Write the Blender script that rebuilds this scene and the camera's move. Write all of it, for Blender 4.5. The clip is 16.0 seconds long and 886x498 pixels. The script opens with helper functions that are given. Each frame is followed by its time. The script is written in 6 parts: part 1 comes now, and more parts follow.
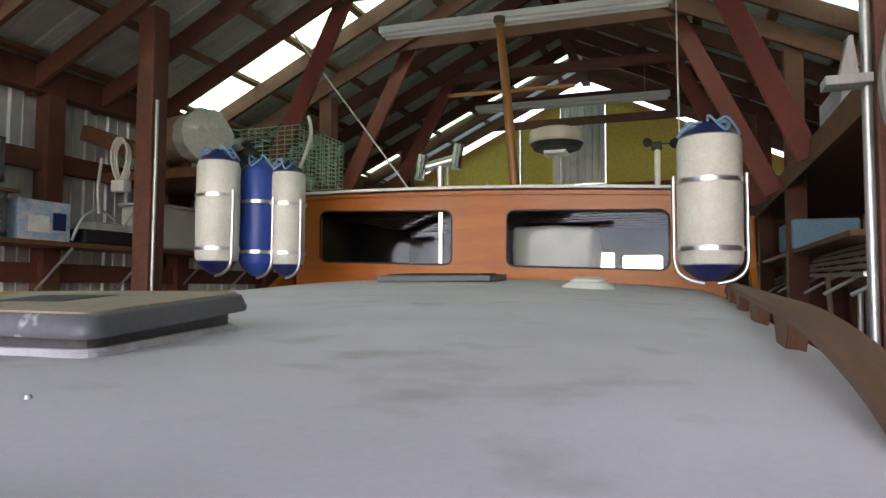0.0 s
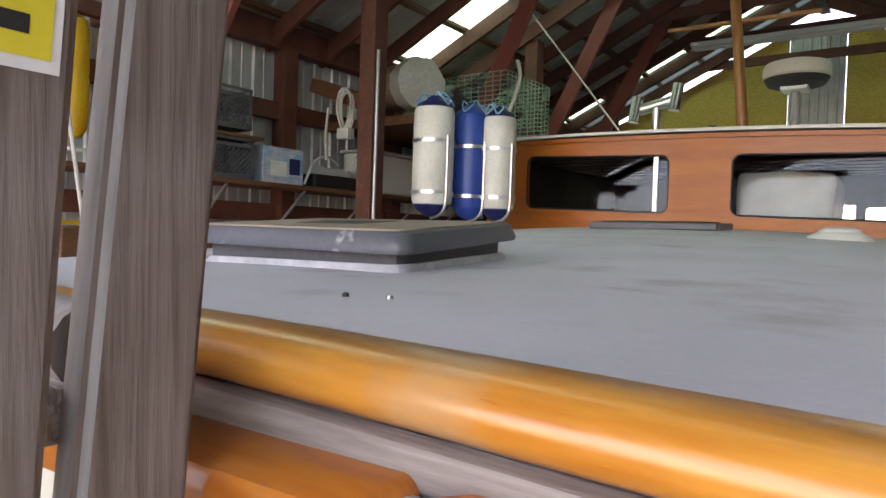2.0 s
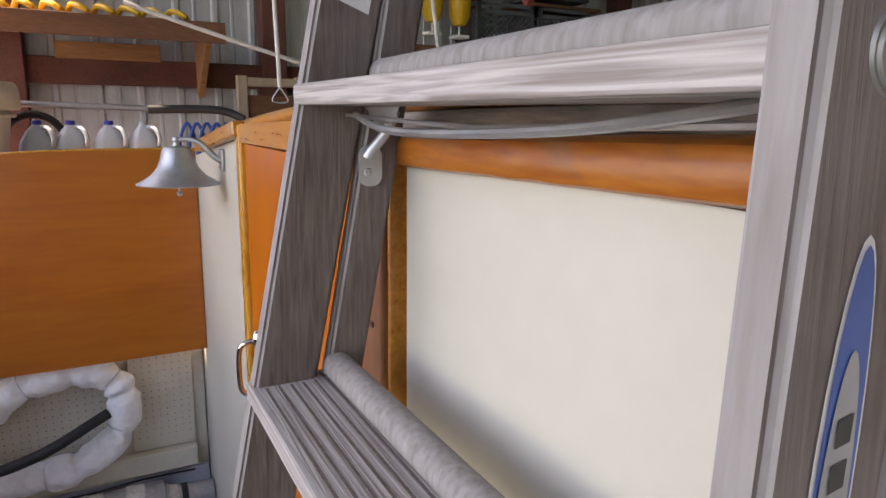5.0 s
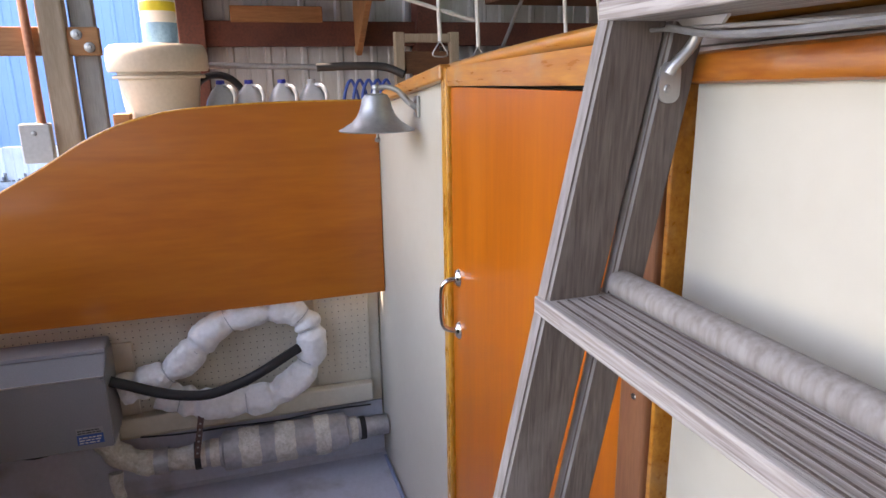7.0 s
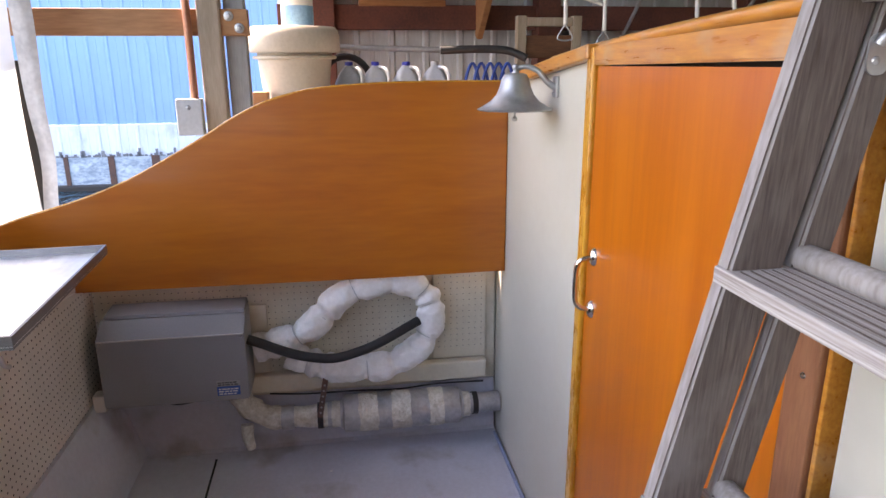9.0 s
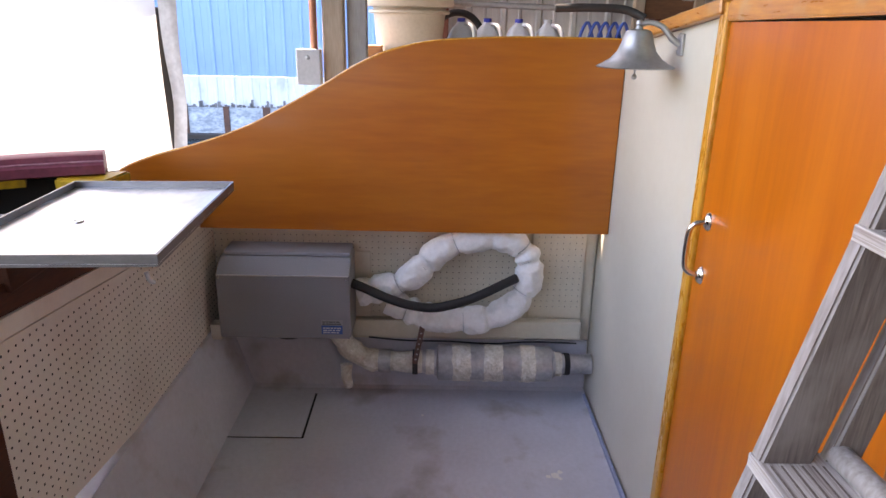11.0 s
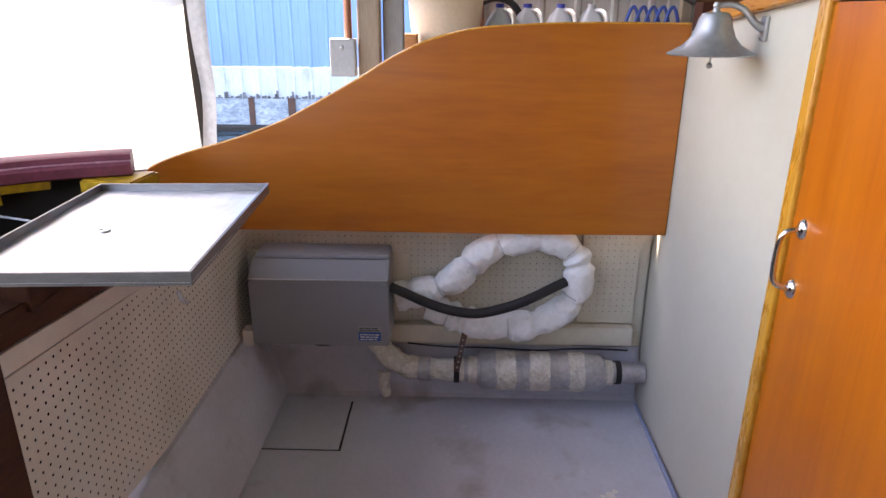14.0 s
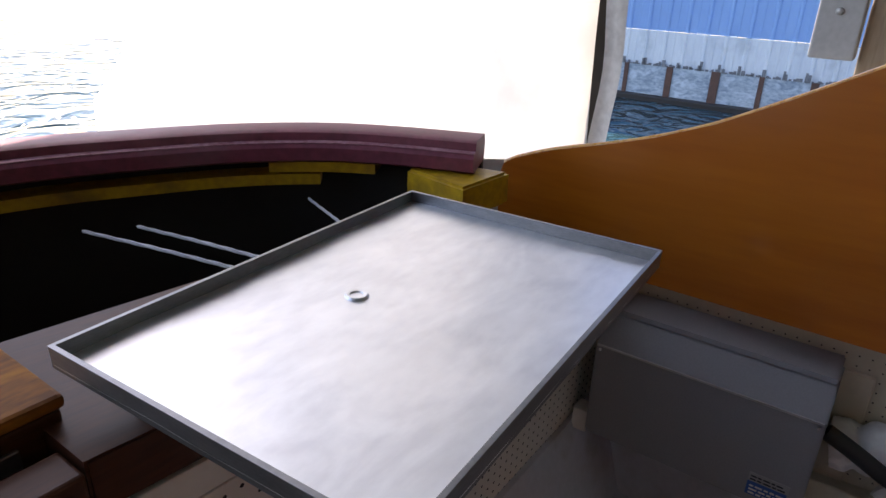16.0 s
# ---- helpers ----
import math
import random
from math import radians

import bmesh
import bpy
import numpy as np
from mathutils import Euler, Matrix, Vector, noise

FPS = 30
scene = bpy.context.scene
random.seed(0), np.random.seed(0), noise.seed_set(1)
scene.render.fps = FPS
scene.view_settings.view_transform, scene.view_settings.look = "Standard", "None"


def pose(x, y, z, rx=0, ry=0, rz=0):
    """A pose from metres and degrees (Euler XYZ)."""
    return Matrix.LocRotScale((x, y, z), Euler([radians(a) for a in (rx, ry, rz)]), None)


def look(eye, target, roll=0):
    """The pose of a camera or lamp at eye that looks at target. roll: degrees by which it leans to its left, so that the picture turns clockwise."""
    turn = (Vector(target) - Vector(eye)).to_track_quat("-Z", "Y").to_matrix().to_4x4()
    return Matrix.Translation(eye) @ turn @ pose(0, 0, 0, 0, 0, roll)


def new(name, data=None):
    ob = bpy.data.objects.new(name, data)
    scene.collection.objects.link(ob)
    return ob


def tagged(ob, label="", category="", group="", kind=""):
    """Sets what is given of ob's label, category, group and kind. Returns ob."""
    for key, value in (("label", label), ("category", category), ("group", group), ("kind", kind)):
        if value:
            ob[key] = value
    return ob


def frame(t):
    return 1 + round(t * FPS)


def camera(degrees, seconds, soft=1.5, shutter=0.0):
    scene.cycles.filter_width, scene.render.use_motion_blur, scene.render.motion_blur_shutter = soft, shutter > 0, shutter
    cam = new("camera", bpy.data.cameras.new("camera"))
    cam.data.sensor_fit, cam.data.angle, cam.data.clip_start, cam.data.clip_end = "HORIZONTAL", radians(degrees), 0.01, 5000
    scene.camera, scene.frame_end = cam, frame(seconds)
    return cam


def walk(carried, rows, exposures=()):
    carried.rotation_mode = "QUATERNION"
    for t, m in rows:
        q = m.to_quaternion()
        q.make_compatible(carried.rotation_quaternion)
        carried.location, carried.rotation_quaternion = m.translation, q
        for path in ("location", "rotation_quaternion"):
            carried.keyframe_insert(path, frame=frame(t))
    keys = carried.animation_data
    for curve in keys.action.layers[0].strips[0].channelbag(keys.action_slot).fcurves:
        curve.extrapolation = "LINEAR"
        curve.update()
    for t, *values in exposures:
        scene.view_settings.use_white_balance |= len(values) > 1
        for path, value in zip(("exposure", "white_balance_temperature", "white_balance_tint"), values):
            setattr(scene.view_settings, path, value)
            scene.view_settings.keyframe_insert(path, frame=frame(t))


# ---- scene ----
cam = camera(67.7, 16.0)
PATH = [
    (0, (1.295, -0.131, 1.717), (0.613, 1.745, 1.833), 0.3),
    (0.5, (1.273, -0.135, 1.711), (0.523, 1.717, 1.812), 0.5),
    (1, (1.233, -0.15, 1.703), (0.339, 1.637, 1.78), 0.9),
    (1.5, (1.184, -0.158, 1.689), (0.155, 1.557, 1.705), 1.8),
    (2, (1.148, -0.173, 1.678), (-0.029, 1.443, 1.634), 2.0),
    (2.5, (1.13, -0.205, 1.665), (-0.171, 1.31, 1.576), 2.3),
    (3, (1.104, -0.216, 1.646), (-0.308, 1.191, 1.486), 2.6),
    (3.5, (1.083, -0.237, 1.633), (-0.439, 1.043, 1.417), 2.8),
    (4, (1.06, -0.257, 1.616), (-0.56, 0.884, 1.34), 2.3),
    (4.5, (1.043, -0.279, 1.602), (-0.646, 0.736, 1.258), 1.5),
    (5, (1.037, -0.311, 1.591), (-0.696, 0.606, 1.193), 0.7),
    (7.3, (0.981, -0.521, 1.543), (-0.874, 0.017, 1.023), -1.0),
    (7.5, (0.975, -0.535, 1.54), (-0.883, -0.019, 1.012), -1.0),
    (8, (0.981, -0.573, 1.53), (-0.89, -0.129, 0.98), -1.1),
    (8.5, (0.985, -0.593, 1.525), (-0.899, -0.228, 0.963), -1.3),
    (9, (1.015, -0.612, 1.529), (-0.888, -0.315, 0.989), -0.3),
    (9.5, (1.029, -0.626, 1.522), (-0.878, -0.46, 0.943), -0.0),
    (11.8, (1.051, -0.663, 1.501), (-0.842, -0.677, 0.855), 1.1),
    (12, (1.051, -0.647, 1.501), (-0.842, -0.677, 0.854), 0.9),
    (12.5, (1.042, -0.645, 1.498), (-0.848, -0.687, 0.846), 0.6),
    (13, (1.034, -0.651, 1.497), (-0.853, -0.698, 0.837), 0.8),
    (13.5, (0.992, -0.667, 1.492), (-0.891, -0.708, 0.821), 0.8),
    (14, (0.885, -0.736, 1.498), (-0.997, -0.781, 0.823), 0.4),
    (14.5, (0.692, -0.78, 1.493), (-1.17, -1.048, 0.814), -0.7),
    (15, (0.456, -0.785, 1.508), (-1.34, -1.399, 0.878), 0.7),
    (15.5, (0.258, -0.874, 1.474), (-1.391, -1.76, 0.771), 1.0),
    (16, (0.073, -0.996, 1.432), (-1.427, -2.057, 0.642), 2.1),
]
EXPOSURES = [(0.0, 3.35, 8700, 26), (3.0, 3.25, 8600, 26), (4.0, 3.05, 8600, 26), (4.5, 3.0, 8550, 25), (5.0, 2.72, 8500, 25), (7.5, 2.97, 8300, 25), (13.8, 3.1, 8300, 26), (15.0, 2.8, 8100, 20), (15.5, 2.3, 8000, 20), (16.0, 1.82, 7800, 20)]
walk(cam, [(t, look(eye, target, roll)) for t, eye, target, roll in PATH], EXPOSURES)

# ---- light ----
world = bpy.data.worlds.new("sky")
scene.world = world
world.use_nodes = True
wn = world.node_tree.nodes
sky = wn.new("ShaderNodeTexSky")
sky.sky_type, sky.sun_disc = "NISHITA", False
SUN_EL, SUN_AZ = 56.0, 215.0      # height, and compass turn from +y clockwise
sky.sun_elevation, sky.sun_rotation = radians(SUN_EL), radians(SUN_AZ)
world.node_tree.links.new(sky.outputs[0], wn["Background"].inputs[0])
wn["Background"].inputs[1].default_value = 0.15
sun_data = bpy.data.lights.new("sun", "SUN")
sun_data.energy, sun_data.angle, sun_data.color = 4.0, radians(0.5), (1.0, 0.95, 0.88)
sun = new("sun", sun_data)
saz, sel = radians(SUN_AZ), radians(SUN_EL)
sun_from = Vector((math.sin(saz) * math.cos(sel), math.cos(saz) * math.cos(sel), math.sin(sel)))
sun.matrix_world = look(sun_from * 30, (0, 0, 0))


# ---- materials ----
def material(name, col, rough=0.6, metal=0.0, col2=None, scale=8.0, stretch=(1, 1, 1), bump=0.1, fine=60.0, mix=0.5,
             coat=0.0, grime=None, grime_amount=0.3, spec=0.5, bscale=None, distort=0.0, rnd=0.0, sharp=(0.36, 0.64), gscale=3.1, gedge=(0.52, 0.72)):
    """Principled surface with broad and fine variation and a little relief. stretch: grain direction in object space."""
    m = bpy.data.materials.new(name)
    m.use_nodes = True
    nt = m.node_tree
    n, l = nt.nodes, nt.links
    b = n["Principled BSDF"]
    tc = n.new("ShaderNodeTexCoord")
    mp = n.new("ShaderNodeMapping")
    mp.inputs["Scale"].default_value = stretch
    l.new(tc.outputs["Object"], mp.inputs["Vector"])
    n1 = n.new("ShaderNodeTexNoise")
    n1.inputs["Scale"].default_value, n1.inputs["Detail"].default_value, n1.inputs["Distortion"].default_value = scale, 6, distort
    n2 = n.new("ShaderNodeTexNoise")
    n2.inputs["Scale"].default_value, n2.inputs["Detail"].default_value = fine, 4
    l.new(mp.outputs[0], n1.inputs["Vector"])
    l.new(mp.outputs[0], n2.inputs["Vector"])
    add = n.new("ShaderNodeMath")
    add.operation = "MULTIPLY_ADD"
    add.inputs[1].default_value = mix
    l.new(n2.outputs[0], add.inputs[0])
    sc = n.new("ShaderNodeMath")
    sc.operation = "MULTIPLY"
    sc.inputs[1].default_value = 1 - mix
    l.new(n1.outputs[0], sc.inputs[0])
    l.new(sc.outputs[0], add.inputs[2])
    ramp = n.new("ShaderNodeValToRGB")
    ramp.color_ramp.elements[0].position, ramp.color_ramp.elements[1].position = sharp
    c2 = col2 or tuple(c * 0.78 for c in col)
    ramp.color_ramp.elements[0].color, ramp.color_ramp.elements[1].color = (*c2, 1), (*col, 1)
    l.new(add.outputs[0], ramp.inputs[0])
    out = ramp.outputs[0]
    if grime:
        n3 = n.new("ShaderNodeTexNoise")
        n3.inputs["Scale"].default_value, n3.inputs["Detail"].default_value = gscale, 8
        l.new(tc.outputs["Object"], n3.inputs["Vector"])
        r3 = n.new("ShaderNodeValToRGB")
        r3.color_ramp.elements[0].position, r3.color_ramp.elements[1].position = gedge
        r3.color_ramp.elements[0].color, r3.color_ramp.elements[1].color = (0, 0, 0, 1), (grime_amount,) * 3 + (1,)
        l.new(n3.outputs[0], r3.inputs[0])
        mx = n.new("ShaderNodeMix")
        mx.data_type = "RGBA"
        l.new(r3.outputs[0], mx.inputs[0])
        l.new(out, mx.inputs[6])
        mx.inputs[7].default_value = (*grime, 1)
        out = mx.outputs[2]
    if rnd:
        oi = n.new("ShaderNodeObjectInfo")
        mr = n.new("ShaderNodeMapRange")
        mr.inputs[3].default_value, mr.inputs[4].default_value = 1 - rnd, 1 + rnd
        l.new(oi.outputs["Random"], mr.inputs[0])
        hs = n.new("ShaderNodeHueSaturation")
        l.new(mr.outputs[0], hs.inputs["Value"])
        l.new(out, hs.inputs["Color"])
        out = hs.outputs[0]
    l.new(out, b.inputs["Base Color"])
    rr = n.new("ShaderNodeMapRange")
    rr.inputs[3].default_value, rr.inputs[4].default_value = max(rough - 0.1, 0.03), min(rough + 0.1, 1)
    l.new(add.outputs[0], rr.inputs[0])
    l.new(rr.outputs[0], b.inputs["Roughness"])
    b.inputs["Metallic"].default_value = metal
    b.inputs["Specular IOR Level"].default_value = spec
    b.inputs["Coat Weight"].default_value, b.inputs["Coat Roughness"].default_value = coat, 0.08
    if bump:
        bp = n.new("ShaderNodeBump")
        bp.inputs["Strength"].default_value, bp.inputs["Distance"].default_value = bump, bscale or 0.004
        l.new(add.outputs[0], bp.inputs["Height"])
        l.new(bp.outputs[0], b.inputs["Normal"])
    return m


def glass(name, tint=(1, 1, 1), rough=0.0, ior=1.1):
    m = bpy.data.materials.new(name)
    m.use_nodes = True
    b = m.node_tree.nodes["Principled BSDF"]
    b.inputs["Base Color"].default_value = (*tint, 1)
    b.inputs["Roughness"].default_value, b.inputs["IOR"].default_value, b.inputs["Transmission Weight"].default_value = rough, ior, 1.0
    return m


def translucent(name, col, share=0.5, scale=6.0):
    """Thin cloth or plastic that lets daylight through."""
    m = bpy.data.materials.new(name)
    m.use_nodes = True
    n, l = m.node_tree.nodes, m.node_tree.links
    b = n["Principled BSDF"]
    tc, nz, rp = n.new("ShaderNodeTexCoord"), n.new("ShaderNodeTexNoise"), n.new("ShaderNodeValToRGB")
    nz.inputs["Scale"].default_value, nz.inputs["Detail"].default_value = scale, 7
    rp.color_ramp.elements[0].position, rp.color_ramp.elements[1].position = 0.3, 0.6
    rp.color_ramp.elements[0].color, rp.color_ramp.elements[1].color = (*[c * 0.75 for c in col], 1), (*col, 1)
    l.new(tc.outputs["Object"], nz.inputs["Vector"])
    l.new(nz.outputs[0], rp.inputs[0])
    l.new(rp.outputs[0], b.inputs["Base Color"])
    b.inputs["Roughness"].default_value = 0.6
    tr, mx = n.new("ShaderNodeBsdfTranslucent"), n.new("ShaderNodeMixShader")
    l.new(rp.outputs[0], tr.inputs["Color"])
    mx.inputs[0].default_value = share
    l.new(b.outputs[0], mx.inputs[1])
    l.new(tr.outputs[0], mx.inputs[2])
    l.new(mx.outputs[0], n["Material Output"].inputs[0])
    return m


VARNISH = material("varnished_mahogany_ply", (0.47, 0.130, 0.007), 0.34, 0, (0.35, 0.084, 0.004), 1.1, (1.2, 0.8, 7), 0.02, 9, 0.35, coat=0.3, distort=0.8, grime=(0.40, 0.115, 0.006), grime_amount=0.6, gscale=1.4)
VARNISH_V = material("varnished_mahogany_upright", (0.54, 0.140, 0.006), 0.34, 0, (0.44, 0.100, 0.004), 1.6, (10, 10, 0.8), 0.02, 8, 0.3, coat=0.15, distort=0.6)
VARNISH_W = material("varnished_wheelhouse_wood", (0.50, 0.135, 0.014), 0.42, 0, (0.38, 0.088, 0.008), 1.6, (1.0, 8, 8), 0.02, 9, 0.3, coat=0.05, distort=0.6)
TEAK = material("amber_varnished_trim", (0.61, 0.265, 0.044), 0.30, 0, (0.43, 0.145, 0.018), 5.0, (1.4, 11, 11), 0.10, 14, 0.45, coat=0.2, grime=(0.47, 0.29, 0.15), grime_amount=0.6, gscale=14, gedge=(0.54, 0.70), distort=0.8)
HEADERWOOD = material("orange_brown_varnished_rail", (0.50, 0.165, 0.022), 0.34, 0, (0.33, 0.080, 0.010), 5.0, (1.6, 10, 10), 0.10, 16, 0.45, coat=0.2, grime=(0.24, 0.13, 0.075), grime_amount=0.5, gscale=16, gedge=(0.56, 0.70), distort=0.8)
TRIM_Y = material("golden_varnished_strip", (0.62, 0.30, 0.035), 0.28, 0, (0.50, 0.20, 0.02), 5.0, (6, 6, 1.5), 0.04, 20, 0.45, coat=0.3)
JAMB = material("reddish_brown_jamb", (0.30, 0.13, 0.065), 0.45, 0, (0.22, 0.085, 0.04), 5, (9, 9, 1), 0.06, 30, 0.5, coat=0.1)
CREAM = material("cream_paint", (0.55, 0.535, 0.46), 0.42, 0, (0.50, 0.48, 0.405), 2.0, (1, 1, 1), 0.03, 25, 0.3, grime=(0.52, 0.47, 0.37), grime_amount=0.25)
DECKGREY = material("grey_deck_paint", (0.575, 0.545, 0.585), 0.66, 0, (0.475, 0.45, 0.475), 2.6, (1, 1, 1), 0.14, 130, 0.25, grime=(0.26, 0.24, 0.22), grime_amount=0.5, bscale=0.002, gscale=7.0, gedge=(0.57, 0.72))
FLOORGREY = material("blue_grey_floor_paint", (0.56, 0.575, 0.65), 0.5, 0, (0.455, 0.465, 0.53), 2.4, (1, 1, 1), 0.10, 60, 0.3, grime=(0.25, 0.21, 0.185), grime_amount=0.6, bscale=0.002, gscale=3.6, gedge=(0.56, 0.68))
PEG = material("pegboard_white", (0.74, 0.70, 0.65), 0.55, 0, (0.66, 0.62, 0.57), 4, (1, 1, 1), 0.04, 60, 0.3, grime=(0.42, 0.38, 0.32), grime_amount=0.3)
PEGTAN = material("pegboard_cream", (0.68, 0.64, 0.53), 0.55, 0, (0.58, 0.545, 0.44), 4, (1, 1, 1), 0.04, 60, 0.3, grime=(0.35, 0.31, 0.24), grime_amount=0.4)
HOLE = material("dark_hole", (0.02, 0.018, 0.016), 0.9, bump=0)
BLACK = material("black_rubber", (0.018, 0.018, 0.020), 0.55, 0, (0.011, 0.011, 0.012), 10, bump=0.05)
STAINLESS = material("brushed_stainless", (0.62, 0.62, 0.63), 0.30, 1.0, (0.52, 0.52, 0.53), 3, (1, 14, 14), 0.02, 40, 0.5)
# besides scuffs, the white and grey blotches paint streaky reflections
TRAYMETAL = material("scuffed_stainless_painted_glare", (0.88, 0.89, 0.91), 0.40, 0.85, (0.74, 0.75, 0.78), 5.0, (1, 2.2, 1), 0.05, 30, 0.35, distort=2.2, grime=(0.95, 0.95, 0.96), grime_amount=0.5, gscale=9)
# dark hasp steel; on the tray rim it paints the shaded side
RIMMETAL = material("dark_steel_and_rim_shade", (0.30, 0.30, 0.31), 0.45, 0.9, (0.22, 0.22, 0.23), 6, (3, 3, 14), 0.05, 40, 0.5)
CHROME = material("chrome", (0.75, 0.75, 0.76), 0.12, 1.0, (0.66, 0.66, 0.67), 6, bump=0.0)
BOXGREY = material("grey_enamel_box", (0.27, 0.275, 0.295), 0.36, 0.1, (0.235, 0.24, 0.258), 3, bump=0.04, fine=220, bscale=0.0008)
FOIL = material("crinkled_foil_tape", (0.52, 0.52, 0.535), 0.32, 0.6, (0.36, 0.36, 0.37), 16, bump=0.5, fine=60, bscale=0.006)
FOILROUGH = material("pale_crumpled_wrap", (0.74, 0.72, 0.66), 0.5, 0.05, (0.52, 0.48, 0.40), 30, bump=0.9, fine=90, bscale=0.012)
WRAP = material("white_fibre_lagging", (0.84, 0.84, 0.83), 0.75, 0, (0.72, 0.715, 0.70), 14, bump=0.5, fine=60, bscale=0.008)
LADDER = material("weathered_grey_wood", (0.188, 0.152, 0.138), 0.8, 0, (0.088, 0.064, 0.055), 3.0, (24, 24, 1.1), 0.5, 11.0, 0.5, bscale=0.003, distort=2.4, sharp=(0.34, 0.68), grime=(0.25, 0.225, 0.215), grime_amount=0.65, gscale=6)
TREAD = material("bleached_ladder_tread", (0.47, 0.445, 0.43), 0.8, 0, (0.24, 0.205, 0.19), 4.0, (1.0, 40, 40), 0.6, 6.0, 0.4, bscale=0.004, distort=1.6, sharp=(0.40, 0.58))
LADDERLIGHT = material("pale_grey_wood", (0.31, 0.295, 0.29), 0.7, 0, (0.20, 0.18, 0.17), 5.0, (26, 26, 2), 0.3, 6, 0.4, bscale=0.003)
EDGEWOOD = material("bare_weathered_edge_wood", (0.27, 0.235, 0.215), 0.8, 0, (0.15, 0.12, 0.105), 4, (2, 24, 24), 0.4, 12, 0.5, grime=(0.42, 0.41, 0.42), grime_amount=0.5, gscale=10)
BOLTMETAL = material("dull_zinc_bolt", (0.30, 0.305, 0.285), 0.5, 0.6, (0.20, 0.20, 0.185), 60, bump=0.15)
# beige-grey instead of tarpaulin white: the hem's shade is in the colour
HEM = material("tarpaulin_hem_shade", (0.64, 0.60, 0.57), 0.7, 0, (0.44, 0.40, 0.38), 6, bump=0.3, fine=40)
GALV = material("galvanised_steel", (0.48, 0.49, 0.50), 0.42, 0.8, (0.38, 0.39, 0.40), 16, bump=0.08)
WALLMETAL = material("corrugated_steel", (0.60, 0.615, 0.63), 0.42, 0.3, (0.48, 0.49, 0.50), 2, (6, 6, 0.7), 0.04, 22, 0.4, grime=(0.28, 0.26, 0.24), grime_amount=0.5)
ROOFMETAL = material("galvanised_roof_sheet", (0.56, 0.58, 0.56), 0.5, 0.2, (0.43, 0.445, 0.425), 2, (1, 1, 1), 0.05, 30, 0.4, grime=(0.18, 0.17, 0.16), grime_amount=0.4)
REDWOOD = material("red_brown_stained_timber", (0.165, 0.052, 0.034), 0.72, 0, (0.085, 0.028, 0.020), 3, (2.5, 2.5, 2.5), 0.25, 26, 0.5, bscale=0.003)
REDPAINT = material("dull_red_painted_truss", (0.21, 0.042, 0.032), 0.6, 0, (0.15, 0.030, 0.024), 3, bump=0.1, fine=40)
RAWWOOD = material("raw_fir_board", (0.42, 0.20, 0.085), 0.65, 0, (0.29, 0.125, 0.05), 3, (8, 1, 8), 0.15, 12, 0.5)
BROWNWOOD = material("brown_shelf_timber", (0.19, 0.080, 0.036), 0.7, 0, (0.11, 0.043, 0.02), 3, (6, 1, 6), 0.2, 20, 0.5)
OSB = material("strand_board", (0.72, 0.56, 0.15), 0.75, 0, (0.50, 0.36, 0.075), 9, (1, 1, 2.2), 0.1, 30, 0.6, distort=2.0)
SKYPANEL = translucent("green_tinged_skylight", (0.36, 0.64, 0.52), 0.42, 9)
TARP = translucent("white_tarpaulin", (0.86, 0.86, 0.85), 0.6, 3)
WHITEPLASTIC = material("white_plastic", (0.72, 0.71, 0.68), 0.4, 0, (0.66, 0.65, 0.61), 5, bump=0.02)
FENDERWHITE = material("scuffed_white_vinyl", (0.74, 0.72, 0.67), 0.45, 0, (0.60, 0.58, 0.53), 5, bump=0.06, grime=(0.40, 0.38, 0.34), grime_amount=0.35)
NAVY = material("navy_blue_vinyl", (0.012, 0.022, 0.12), 0.4, 0, (0.009, 0.015, 0.08), 5, bump=0.04)
BLUEVINYL = material("royal_blue_vinyl", (0.020, 0.080, 0.38), 0.4, 0, (0.014, 0.055, 0.28), 5, bump=0.04)
ROPEBLUE = material("pale_blue_rope", (0.22, 0.42, 0.62), 0.8, 0, (0.15, 0.31, 0.48), 60, bump=0.6, fine=200)
ROPEWHITE = material("white_rope", (0.66, 0.64, 0.60), 0.8, 0, (0.50, 0.48, 0.44), 60, bump=0.6, fine=200)
YELLOWFLOAT = material("yellow_painted_float", (0.62, 0.38, 0.015), 0.45, 0, (0.52, 0.29, 0.010), 6, bump=0.04)
ORANGEFLOAT = material("orange_worn_float", (0.55, 0.20, 0.025), 0.5, 0, (0.42, 0.13, 0.018), 8, bump=0.06)
CRATE = material("dark_grey_crate_plastic", (0.10, 0.105, 0.12), 0.5, 0, (0.075, 0.08, 0.092), 6, bump=0.04)
MAROON = material("maroon_vinyl_rail", (0.25, 0.052, 0.085), 0.5, 0, (0.16, 0.034, 0.055), 4, (3, 3, 3), 0.1, 20, 0.5, grime=(0.42, 0.24, 0.27), grime_amount=0.4)
YELLOWPAINT = material("yellow_enamel", (0.60, 0.36, 0.012), 0.42, 0, (0.38, 0.21, 0.01), 9, bump=0.05, grime=(0.10, 0.06, 0.02), grime_amount=0.85, gscale=7)
# paler maroon that paints the highlight on the rail's step
RAILSEAM = material("rail_seam_highlight", (0.46, 0.24, 0.28), 0.5, 0, (0.22, 0.06, 0.09), 5, (3, 3, 3), 0.1, 30, 0.5)
# even near-black for the stern's inside and the strip behind the tarpaulin slit
DARKHULL = material("near_black", (0.016, 0.013, 0.012), 0.7, 0, (0.010, 0.009, 0.009), 6, bump=0.15)
